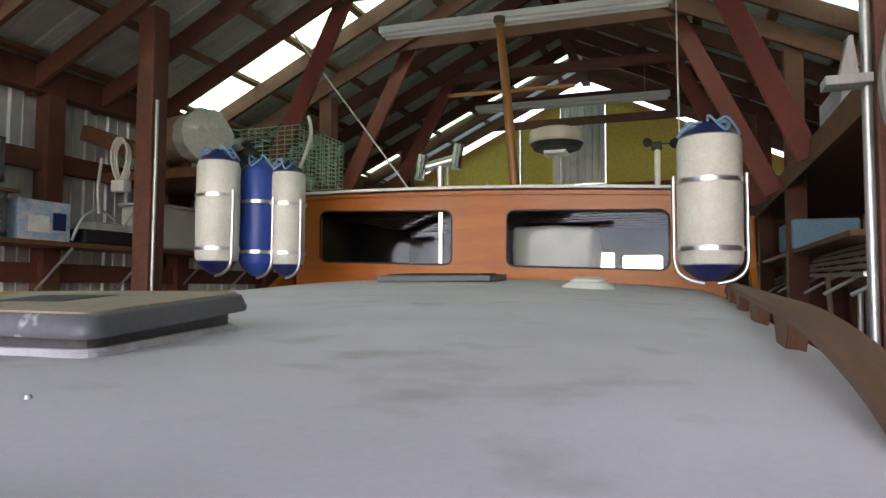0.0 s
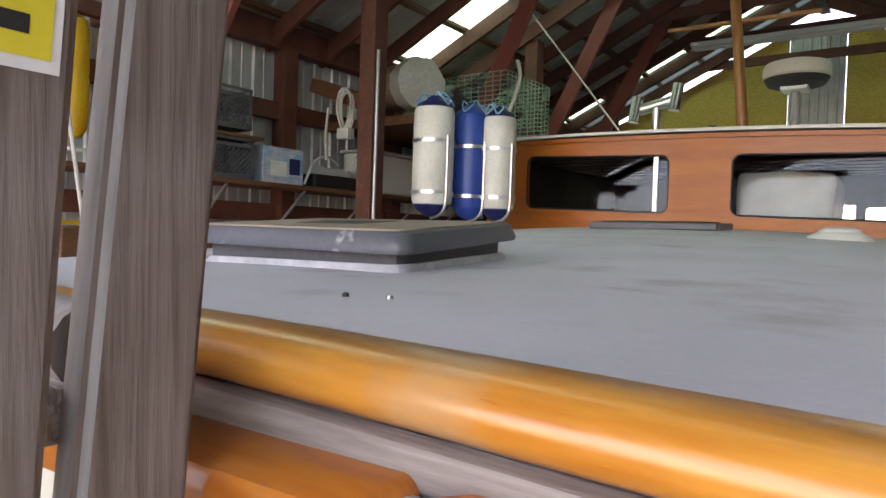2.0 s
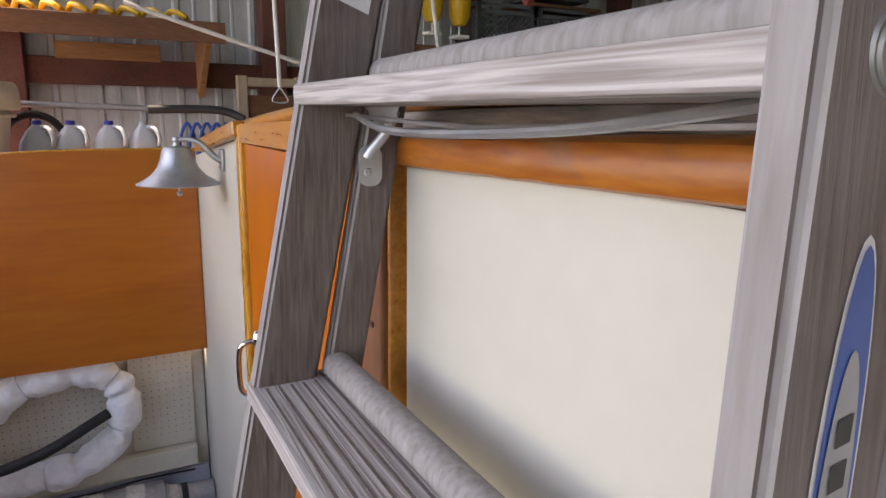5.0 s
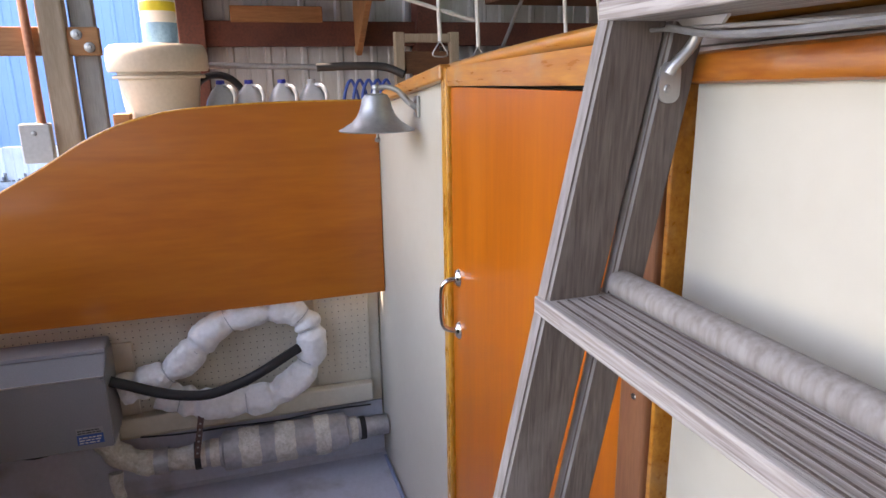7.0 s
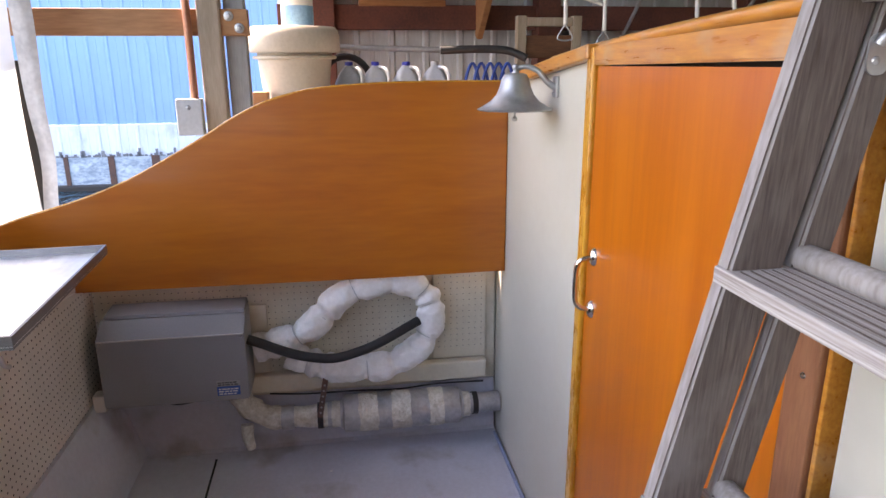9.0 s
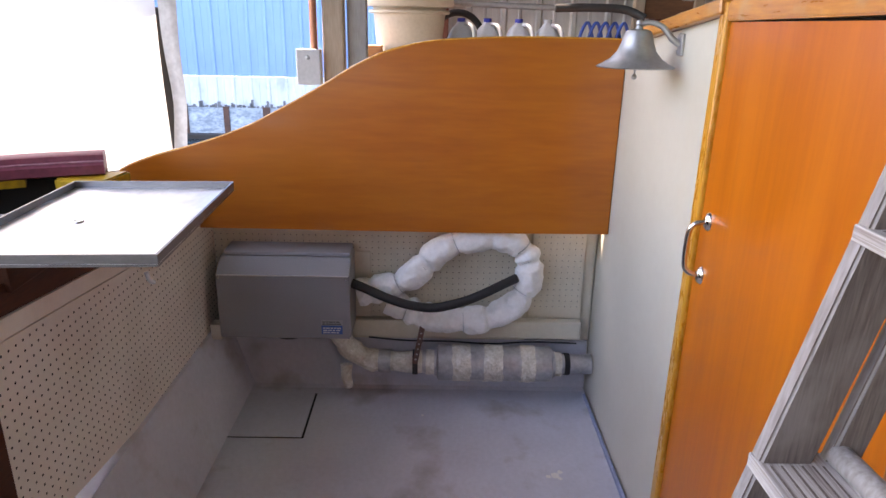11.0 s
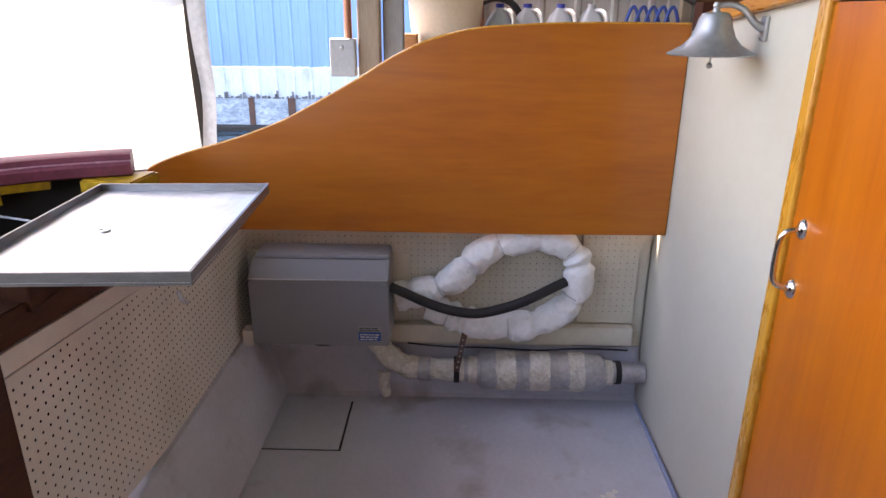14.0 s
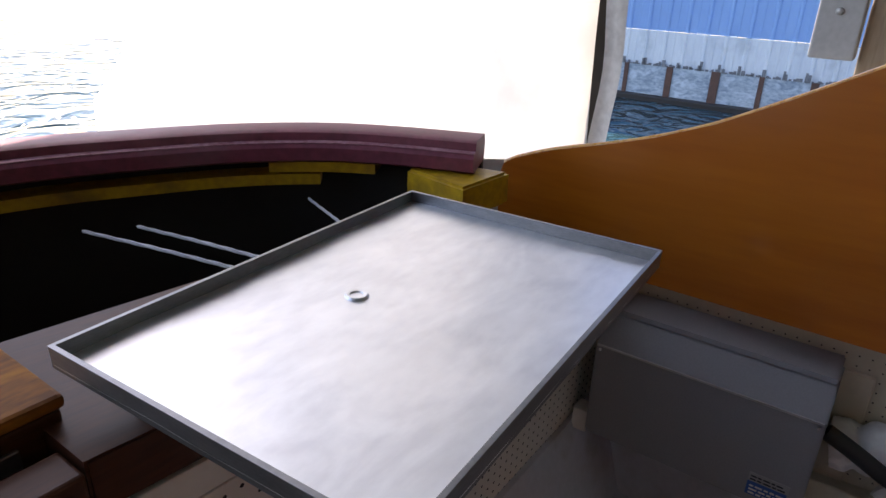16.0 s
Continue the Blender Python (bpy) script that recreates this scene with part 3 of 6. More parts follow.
# knee braces, painted dull red
for xb, zb, xt, zt, y in ((-2.25, 2.72, -1.45, 4.35, 4.95), (-2.25, 2.55, -1.3, 4.4, 6.2), (-2.2, 2.7, -1.25, 4.4, 7.4), (-2.44, 2.27, -1.0, 4.32, 2.05),
                          (2.12, 2.62, 1.42, 4.3, 4.95), (2.05, 2.55, 1.25, 4.25, 6.2), (2.05, 2.6, 1.2, 4.3, 7.4)):
    structure("knee_brace", beam((xb, y, zb), (xt, y, zt), 0.16, 0.045, 0.004, up=(0, 1, 0)), REDPAINT, "dull red painted diagonal knee brace", "brace")
# inner posts and lofts
for x, y in ((-2.34, 3.62), (-2.3, 6.1), (-2.3, 8.3), (2.02, 2.62), (2.2, 6.1), (2.2, 8.3)):
    structure("inner_post", box(x - 0.075, y - 0.075, -0.2, x + 0.075, y + 0.075, roof_z(x) - 0.2, 0.008), REDWOOD, "red-brown stained square post", "post")
pole = structure("pipe_post", tube([(-2.235, 3.56, -0.1), (-2.235, 3.56, 3.05)], 0.014), GALV, "thin galvanised pipe beside the post", "pipe", True)
structure("pipe_post", tube([(1.92, 2.56, -0.1), (1.92, 2.56, 2.9)], 0.018), GALV, "galvanised pipe beside the post", "pipe", True)
structure("loft_port", box(-3.42, 4.15, 2.60, -2.22, 9.9, 2.68, 0.004), BROWNWOOD, "brown timber loft shelf", "shelf")
structure("loft_starboard", box(2.12, 2.8, 2.66, 3.3, 9.9, 2.74, 0.004), BROWNWOOD, "brown timber loft shelf", "shelf")
structure("loft_edge", box(-2.26, 4.15, 2.50, -2.215, 9.9, 2.60, 0.004), BROWNWOOD, "fir edge board of the loft", "beam")
structure("loft_edge", box(2.115, 2.8, 2.56, 2.16, 9.9, 2.66, 0.004), BROWNWOOD, "fir edge board of the loft", "beam")

# ---- the boat ----
boat = thing("motorboat", "wooden motorboat with varnished trim and grey painted decks", "boat", at=(0, 0, 0))


def deck_z(x, y):
    return 1.612 + 0.040 * y - 0.026 * (x - (0.8 - 0.24 * y)) ** 2


# trunk cabin roof, cambered, with a rounded edge and a thickness
bm = bmesh.new()
NX, NY = 40, 30
grid = []
for j in range(NY + 1):
    y = 0.036 + (4.63 - 0.036) * j / NY
    xl, xr = -1.08 - 0.15 * y, 1.55 - 0.01 * y
    row = []
    for i in range(NX + 1):
        u = i / NX
        x = xl + (xr - xl) * u
        z = deck_z(x, y) - 0.010 - 0.06 * max(0, (abs(u - 0.5) - 0.46) / 0.04) ** 2 * 0.4
        row.append(bm.verts.new((x, y, z)))
    grid.append(row)
for j in range(NY):
    for i in range(NX):
        bm.faces.new((grid[j][i], grid[j][i + 1], grid[j + 1][i + 1], grid[j + 1][i]))
ext = bmesh.ops.extrude_face_region(bm, geom=bm.faces[:])
for g in ext["geom"]:
    if isinstance(g, bmesh.types.BMVert):
        g.co.z -= 0.035
part("cabin_roof", bm, DECKGREY, boat, "grey painted cambered cabin roof with stains and scuffs", True)


def aft_strip(x0, x1, y0, y1, dz0, dz1, mat, name, label, bevel=0.004, n=24, lift=None):
    """A strip that follows the roof's camber along the aft edge."""
    bm = bmesh.new()
    rings = []
    prof = [(y0, dz0), (y1, dz0), (y1, dz1), (y0, dz1)]
    if bevel:
        b = bevel
        prof = [(y0, dz0 + b), (y0 + b * 0.3, dz0 + b * 0.3), (y0 + b, dz0), (y1 - b * 0.5, dz0), (y1, dz0 + b * 0.5), (y1, dz1 - b * 0.5), (y1 - b * 0.5, dz1), (y0 + b, dz1), (y0 + b * 0.3, dz1 - b * 0.3), (y0, dz1 - b)]
    if name == "roof_edge_trim":
        h, c = (dz1 - dz0) / 2, (dz0 + dz1) / 2
        prof = [(y1, dz0), (y1, dz1 - 0.008), (y1 - 0.003, dz1 - 0.003), (y1 - 0.010, dz1)] + [(y0 + 1.5 * h - 1.5 * h * math.sin(a), c + h * math.cos(a)) for a in [k * math.pi / 10 for k in range(11)]]
    for i in range(n + 1):
        x = x0 + (x1 - x0) * i / n
        zz = (lift or (lambda q: deck_z(q, 0)))(x)
        rings.append([bm.verts.new((x, y, zz + dz)) for y, dz in prof])
    m = len(prof)
    for a, b in zip(rings, rings[1:]):
        for q in range(m):
            bm.faces.new((a[q], a[(q + 1) % m], b[(q + 1) % m], b[q]))
    bm.faces.new(rings[0][::-1])
    bm.faces.new(rings[-1])
    return part(name, bm, mat, boat, label, True)


aft_strip(-0.95, 1.53, 0.016, 0.066, -0.0115, 0.0185, TEAK, "roof_edge_trim", "rounded amber varnished trim, worn in places", 0.013)
aft_strip(-1.05, 1.54, 0.019, 0.034, -0.031, -0.0118, EDGEWOOD, "roof_edge_board", "bare weathered edge under the trim with paint flakes", 0.003)
HT = lambda x: 1.570 + 0.029 * (x - 0.39)        # top and bottom of the header rail
HB = lambda x: 1.535 + 0.0215 * (x - 0.39)


def header_rail(x0, x1, top, bottom, y_front, label, n=60, soft=0.006):
    """Varnished rail with softened, uneven arrises; top, bottom and y_front are functions of x."""
    bm = bmesh.new()
    rings = []
    for i in range(n + 1):
        u = i / n
        x = x0 + (x1 - x0 - 0.06) * u / 0.4 if u < 0.4 else x1 - 0.06 + 0.06 * (u - 0.4) / 0.6
        e = max(0.0, 1 - min(x - x0, x1 - x) / 0.008) ** 2 * 0.006
        zt, zb = top(x) - e, bottom(x) + e
        yf = y_front(x) + e + 0.0008 * noise.noise(Vector((x * 40, 0, 0)))
        r = soft * (1 + 0.35 * noise.noise(Vector((x * 30, 5, 0))))
        prof = [(0.0185, zb), (0.0185, zt + 0.001), (yf + 2.2 * r, zt), (yf + r, zt - 0.22 * r), (yf + 0.3 * r, zt - 0.6 * r), (yf, zt - 1.3 * r), (yf, zb + r), (yf + 0.3 * r, zb + 0.35 * r), (yf + r, zb)]
        rings.append([bm.verts.new((x, y, z)) for y, z in prof])
    m = len(rings[0])
    for a, b in zip(rings, rings[1:]):
        for q in range(m):
            bm.faces.new((a[q], a[(q + 1) % m], b[(q + 1) % m], b[q]))
    bm.faces.new(rings[0][::-1])
    bm.faces.new(rings[-1])
    return part("header_rail", bm, HEADERWOOD, boat, label, True)


def step(x, a, b):
    t = min(1, max(0, (x - a) / (b - a)))
    return t * t * (3 - 2 * t)


# the port rail is broken out under its end, the starboard one starts thinner after an open joint
header_rail(0.335, 1.0020, HT, lambda x: HB(x) + 0.0105 * step(x, 0.975, 0.982) - 0.0015 * step(x, 0.960, 0.972) * (1 - step(x, 0.975, 0.982)) + 0.005 * step(x, 0.988, 0.999), lambda x: -0.015 + 0.003 * step(x, 0.965, 1.001), "varnished header rail, broken out under its rounded end", 110, 0.0075)
header_rail(1.0065, 1.50, lambda x: HT(x) - 0.001, lambda x: 1.5630 - 0.006 * step(x, 1.08, 1.25), lambda x: -0.014, "varnished header rail with a worn pale top edge", 60, 0.005)
part("worn_edge", slab([(-0.0130, 1.5815), (0.002, 1.5875), (0.002, 1.5885), (-0.0142, 1.5825), (-0.0152, 1.577), (-0.0142, 1.577)], "x", 1.0085, 1.46), POSTTAN, boat, "bare pale wood where the varnish has worn off")
part("joint_filler", box(1.0023, -0.002, 1.563, 1.0062, 0.014, 1.584, 0.001), EDGEWOOD, boat, "grey filler in the open joint")
part("wood_plug", tube([(1.029, -0.010, 1.5755), (1.029, -0.0152, 1.5755)], 0.0032, 16), TEAKPLUG, boat, "round wooden plug over a fastening")
# black patch paints the shade in the broken-out hollow
part("split_shade", slab([(0.976, 1.5475), (0.990, 1.5500), (0.988, 1.5580), (0.982, 1.5570)], "y", -0.004, 0.001), SHADEBLACK, boat, "black patch painting the shade behind the broken rail end")

# aft bulkhead: cream ply each side of the door
BZ = lambda x: deck_z(x, 0) - 0.045
part("bulkhead", slab([(-1.50, 0.0), (-0.555, 0.0), (-0.555, 1.535), (-1.08, 1.478), (-1.50, 1.43)], "y", 0.002, 0.03), CREAM, boat, "cream painted bulkhead panel beside the door")
part("sliding_panel", slab([(0.354, 0.0), (1.40, 0.0), (1.40, 1.568), (1.06, 1.568), (1.0, 1.560), (0.90, HB(0.9) - 0.001), (0.80, HB(0.8) - 0.0025), (0.68, HB(0.68) + 0.001), (0.52, HB(0.52) + 0.004), (0.354, HB(0.354) + 0.004)], "y", 0.002, 0.028, 0.002), CREAM, boat, "cream painted panel with an uneven top edge")
# black sheet so the gaps between panels carry painted shade
part("bulkhead_back", slab([(-1.50, 0.0), (1.52, 0.0), (1.52, BZ(1.52)), (0.5, BZ(0.5)), (-0.3, BZ(-0.3)), (-1.08, BZ(-1.08)), (-1.50, 1.44)], "y", 0.036, 0.06), SHADEBLACK, boat, "backing behind the panels, black to paint shade in the gaps")
part("side_trim", beam((-1.16, -0.012, 1.487), (-0.53, -0.012, 1.556), 0.03, 0.035, 0.004), TEAK, boat, "varnished trim stepping down to the side deck")
# door with its frame
door = part("cabin_door", slab(rounded(-0.513, 0.06, 0.265, 1.522, 0.006), "y", -0.004, 0.03, 0.003), VARNISH_V, boat, "closed varnished mahogany cabin door")
part("door_frame", box(-0.557, -0.016, 0.02, -0.515, 0.03, 1.566, 0.006), TRIM_Y, boat, "golden varnished frame strip")
part("door_frame", slab([(-0.513, 1.524), (0.262, 1.532), (0.262, 1.588), (-0.513, 1.566)], "y", -0.016, 0.028, 0.004), TEAK, boat, "golden varnished frame head")
part("door_jamb", box(0.268, -0.020, 0.02, 0.328, 0.03, 1.536, 0.004), JAMB, boat, "reddish brown door jamb with screws")
part("door_jamb", box(0.330, -0.012, 0.02, 0.3375, 0.03, 1.535, 0.002), TEAK, boat)
for z in (1.46, 1.335, 1.13, 0.9, 0.5):
    part("screw", lathe([(0.0, 0.002), (0.004, 0.0015), (0.005, 0)], seg=10, m=pose(0.303, -0.0205, z, 90)), CHROME, boat)
hb = bmesh.new()
for z in (0.932, 1.069):
    lathe([(0.0, 0.012), (0.009, 0.011), (0.014, 0.006), (0.016, 0)], seg=14, m=pose(-0.468, -0.004, z, 90) @ Matrix.Diagonal((1, 1.5, 1, 1)), bm=hb)
tube(smooth_path([(-0.468, -0.010, 0.932), (-0.472, -0.036, 0.940), (-0.476, -0.046, 0.962), (-0.476, -0.046, 1.035), (-0.472, -0.036, 1.061), (-0.468, -0.010, 1.069)], 5), 0.0065, 10, hb)
part("handle", hb, CHROME, door, "chrome pull handle", True)

# cockpit floor with a flush hatch
def floor_z(x):
    return -0.0384 * (x + 1.1) * 0.55


fl = bmesh.new()
v = [(-1.55, -1.68), (1.2, -1.68), (1.2, 0.0), (-1.55, 0.0)]
top = [fl.verts.new((x, y, floor_z(x))) for x, y in v]
bot = [fl.verts.new((x, y, -0.05)) for x, y in v]
fl.faces.new(top)
fl.faces.new(bot[::-1])
for i in range(4):
    fl.faces.new((top[i], bot[i], bot[(i + 1) % 4], top[(i + 1) % 4]))
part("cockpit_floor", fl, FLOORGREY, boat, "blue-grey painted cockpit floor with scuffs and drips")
hf = box(-1.416, -1.512, 0.0, -1.112, -1.158, 0.0060, 0.002)
for vv in hf.verts:
    vv.co.z += floor_z(vv.co.x)
hg = box(-1.4185, -1.5145, -0.004, -1.1085, -1.150, 0.0022)
for vv in hg.verts:
    vv.co.z += floor_z(vv.co.x)
part("hatch_gap", hg, HOLE, boat, "dark groove round the floor hatch")
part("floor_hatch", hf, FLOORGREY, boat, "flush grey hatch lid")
for cx_, cy_, r_ in ((-0.912, -0.22, 0.016), (-0.93, -0.20, 0.010), (-0.895, -0.205, 0.008), (-0.905, -0.245, 0.009), (-1.27, -0.70, 0.006)):
    dr = bmesh.new()
    dr.faces.new([dr.verts.new((cx_ + r_ * (1 + 0.5 * noise.noise(Vector((k, cx_ * 90, 0)))) * math.cos(k * 0.524), cy_ + r_ * (1 + 0.5 * noise.noise(Vector((k, cy_ * 70, 3)))) * math.sin(k * 0.524), floor_z(cx_) + 0.0012)) for k in range(12)])
    part("paint_splash", dr, WHITEPLASTIC, boat, "dried white splash on the floor")
part("wire", tube(smooth_path([(-1.452, -0.93, 0.262), (-1.450, -0.78, 0.250), (-1.452, -0.60, 0.247), (-1.450, -0.42, 0.240), (-1.452, -0.25, 0.250), (-1.452, -0.06, 0.246)], 5), 0.0035, 6), BLACK, boat, "thin dark wire under the ledge", True)
part("floor_bead", box(-1.44, -0.016, -0.03, 0.24, -0.0045, 0.014, 0.003), BLUEBEAD, boat, "blue painted bead along the bulkhead foot")
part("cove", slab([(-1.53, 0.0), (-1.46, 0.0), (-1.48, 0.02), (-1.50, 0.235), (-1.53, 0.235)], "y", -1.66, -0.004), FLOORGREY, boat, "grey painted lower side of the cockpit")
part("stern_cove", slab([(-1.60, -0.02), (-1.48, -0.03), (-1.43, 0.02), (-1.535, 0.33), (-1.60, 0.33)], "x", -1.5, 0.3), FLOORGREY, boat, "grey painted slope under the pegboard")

# port side: pegboard lining, ledges and the swept coaming board
def peg_holes(rows, put, r=0.0028):
    bm = bmesh.new()
    for u, v in rows:
        q = [bm.verts.new(put(u + r * math.cos(a), v + r * math.sin(a))) for a in [i * math.pi / 3 for i in range(6)]]
        bm.faces.new(q)
    return bm


PX = -1.50
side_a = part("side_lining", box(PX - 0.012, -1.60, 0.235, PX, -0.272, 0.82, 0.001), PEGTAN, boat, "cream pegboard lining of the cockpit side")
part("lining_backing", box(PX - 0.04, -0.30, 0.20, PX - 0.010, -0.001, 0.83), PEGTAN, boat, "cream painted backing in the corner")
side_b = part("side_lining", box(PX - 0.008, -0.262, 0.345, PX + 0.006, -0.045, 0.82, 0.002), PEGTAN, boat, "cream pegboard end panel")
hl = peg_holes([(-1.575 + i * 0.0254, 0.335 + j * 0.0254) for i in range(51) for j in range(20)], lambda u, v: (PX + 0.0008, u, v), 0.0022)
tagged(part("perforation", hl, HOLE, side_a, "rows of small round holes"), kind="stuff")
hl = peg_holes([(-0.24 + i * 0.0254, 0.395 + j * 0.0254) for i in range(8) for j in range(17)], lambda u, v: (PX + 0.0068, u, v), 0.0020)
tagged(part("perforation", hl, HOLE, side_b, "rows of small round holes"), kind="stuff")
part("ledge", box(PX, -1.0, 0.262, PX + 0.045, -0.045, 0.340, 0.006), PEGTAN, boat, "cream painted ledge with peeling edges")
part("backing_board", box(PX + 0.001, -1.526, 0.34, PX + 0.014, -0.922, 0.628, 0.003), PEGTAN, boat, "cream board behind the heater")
coam = [(0.0, 0.757), (0.0, 1.466), (-0.10, 1.467), (-0.29, 1.467), (-0.45, 1.464), (-0.58, 1.457), (-0.66, 1.451), (-0.74, 1.438), (-0.85, 1.407), (-0.96, 1.356), (-1.07, 1.289), (-1.205, 1.214), (-1.33, 1.149), (-1.455, 1.099), (-1.56, 1.066), (-1.69, 1.030), (-1.79, 0.992), (-1.828, 0.970), (-1.836, 0.945), (-1.836, 0.757), (-1.31, 0.758), (-0.88, 0.756), (-0.45, 0.755)]
bm = slab(coam, "x", 0, 0.02, 0.004)
for q in bm.verts:
    q.co.x -= 1.375
part("coaming_board", bm, VARNISH, boat, "varnished mahogany coaming board with a swept-down end")
bm = bmesh.new()
tube(smooth_path([(-1.365, y, z) for y, z in coam[1:18]], 3), 0.0055, 8, bm)
part("coaming_edge", bm, TRIM_Y, boat, "thin light edge of the coaming", True)
# the side deck's shade is put into its black colour
part("side_deck", slab([(-0.0, 1.42), (-1.5, 1.02), (-1.5, 0.98), (0.0, 1.38)], "x", -1.56, -1.378), SHADEBLACK, boat, "side deck behind the coaming, its shade painted black")

# stern: pegboard front, brown lid, rail
PY = -1.55
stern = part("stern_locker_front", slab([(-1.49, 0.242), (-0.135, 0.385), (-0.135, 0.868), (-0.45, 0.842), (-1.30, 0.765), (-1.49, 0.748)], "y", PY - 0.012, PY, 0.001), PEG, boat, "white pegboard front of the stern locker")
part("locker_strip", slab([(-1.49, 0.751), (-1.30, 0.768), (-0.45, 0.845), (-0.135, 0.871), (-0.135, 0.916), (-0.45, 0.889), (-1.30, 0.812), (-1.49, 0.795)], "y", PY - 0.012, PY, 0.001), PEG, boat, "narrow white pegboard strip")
hl = peg_holes([(-1.47 + i * 0.0254, 0.305 + j * 0.0254) for i in range(53) for j in range(-2, 23) if 0.262 + (-1.47 + i * 0.0254 + 1.49) * 0.105 < 0.305 + j * 0.0254 < 0.738 + (-1.47 + i * 0.0254 + 1.49) * 0.088], lambda u, v: (u, PY + 0.0008, v), 0.0036)
tagged(part("perforation", hl, HOLE, stern, "rows of small round holes"), kind="stuff")
part("locker_post", box(-0.133, PY - 0.05, 0.0, 0.01, PY + 0.004, 0.978, 0.004), CHESTBROWN, boat, "varnished corner post of the locker")
part("locker_lid", slab([(-1.07, 0.836), (-0.45, 0.892), (-0.136, 0.919), (-0.136, 0.985), (-0.45, 0.962), (-1.07, 0.925)], "y", -1.85, PY - 0.002, 0.003), CHESTBROWN, boat, "dark brown varnished locker top")
bench = part("side_bench", box(-0.157, -1.96, 0.30, 0.52, -1.634, 0.998, 0.004), CHESTBROWN, boat, "dark varnished box at the stern")
part("bench_top", box(-0.162, -1.965, 0.999, 0.525, -1.630, 1.015, 0.006), BENCHTOP, bench, "amber varnished top, mottled reflection painted in")
part("hasp", box(-0.11, -1.6335, 0.955, -0.065, -1.628, 0.978, 0.002), RIMMETAL, bench, "dark steel latch plate")
part("hasp", box(-0.045, -1.6335, 0.90, 0.005, -1.628, 0.93, 0.002), RIMMETAL, bench, "dark steel hinge plate")
railpts = smooth_path([(-1.15, -1.77, 1.05), (-1.07, -1.96, 1.05), (-0.98, -2.10, 1.05), (-0.85, -2.22, 1.05), (-0.69, -2.315, 1.05), (-0.44, -2.42, 1.052), (0.0, -2.50, 1.055), (0.5, -2.40, 1.05), (0.95, -2.1, 1.05), (1.3, -1.6, 1.04)], 6)


def swept(pts, prof, bm=None):
    """A profile of (outward, up) carried along a level curve."""
    bm = bm or bmesh.new()
    rings = []
    for i, p in enumerate(pts):
        d = (pts[min(i + 1, len(pts) - 1)] - pts[max(i - 1, 0)])
        d.z = 0
        d.normalize()
        o = Vector((d.y, -d.x, 0)) * -1
        rings.append([bm.verts.new(p + o * a + Vector((0, 0, b))) for a, b in prof])
    m = len(prof)
    for a, b in zip(rings, rings[1:]):
        for q in range(m):
            bm.faces.new((a[q], a[(q + 1) % m], b[(q + 1) % m], b[q]))
    bm.faces.new(rings[0][::-1])
    bm.faces.new(rings[-1])
    return bm


part("stern_rail", swept(railpts, [(-0.055, -0.030), (-0.062, 0.008), (-0.052, 0.030), (0.036, 0.034), (0.045, 0.029), (0.048, 0.012), (0.064, 0.008), (0.071, 0.000), (0.070, -0.028), (0.060, -0.034)]), MAROON, boat, "maroon vinyl covered stern rail with scuffs", True)
part("rail_seam", swept(railpts, [(0.049, 0.0095), (0.062, 0.0085), (0.064, 0.0105), (0.051, 0.0135)]), RAILSEAM, boat, "pale strip painting the highlight along the rail seam", True)
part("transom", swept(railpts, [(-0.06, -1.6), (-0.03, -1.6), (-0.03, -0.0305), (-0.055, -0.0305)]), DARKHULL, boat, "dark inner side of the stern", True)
part("rail_shelf", swept(railpts[12:34], [(-0.028, -0.095), (0.035, -0.095), (0.035, -0.070), (-0.028, -0.070)]), YELLOWPAINT, boat, "worn yellow painted stringer below the rail", True)
part("rail_shelf", swept(railpts[7:17], [(-0.028, -0.062), (0.045, -0.062), (0.045, -0.0345), (-0.028, -0.0345)]), YELLOWPAINT, boat, "yellow painted ledge under the rail", True)
part("quarter_block", slab([(-1.165, -1.70), (-1.00, -1.71), (-1.03, -1.88), (-1.12, -1.90)], "z", 0.94, 1.015, 0.006), YELLOWPAINT, boat, "yellow painted corner block")
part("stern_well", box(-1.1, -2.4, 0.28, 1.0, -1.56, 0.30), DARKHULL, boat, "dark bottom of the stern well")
# outer hull down to the water, plain and out of sight but for reflections
hull = [(-1.60, 0), (-1.58, -1.66), (-1.30, -2.02), (-0.95, -2.42), (-0.5, -2.80), (0.0, -2.95), (0.55, -2.80), (1.05, -2.4), (1.45, -1.7), (1.6, 0), (1.75, 4.6), (1.2, 8.0), (0.0, 9.2), (-1.2, 8.0), (-1.85, 4.6)]
bm = bmesh.new()
a = [bm.verts.new((x, y, 0.96)) for x, y in hull]
b = [bm.verts.new((x * 1.01, y * 1.01, -0.6)) for x, y in hull]
for i in range(len(hull)):
    bm.faces.new((a[i], a[(i + 1) % len(hull)], b[(i + 1) % len(hull)], b[i]))
part("hull", bm, WHITEPLASTIC, boat, "white painted hull side")
part("starboard_side", box(1.32, -1.7, 0.0, 1.36, 0.0, 1.02), CREAM, boat, "cream painted cockpit side")

# wheelhouse: aft wall with two windows, sides, roof
WY = 4.64
LEAN = lambda x: -0.030 * (x + 0.2)


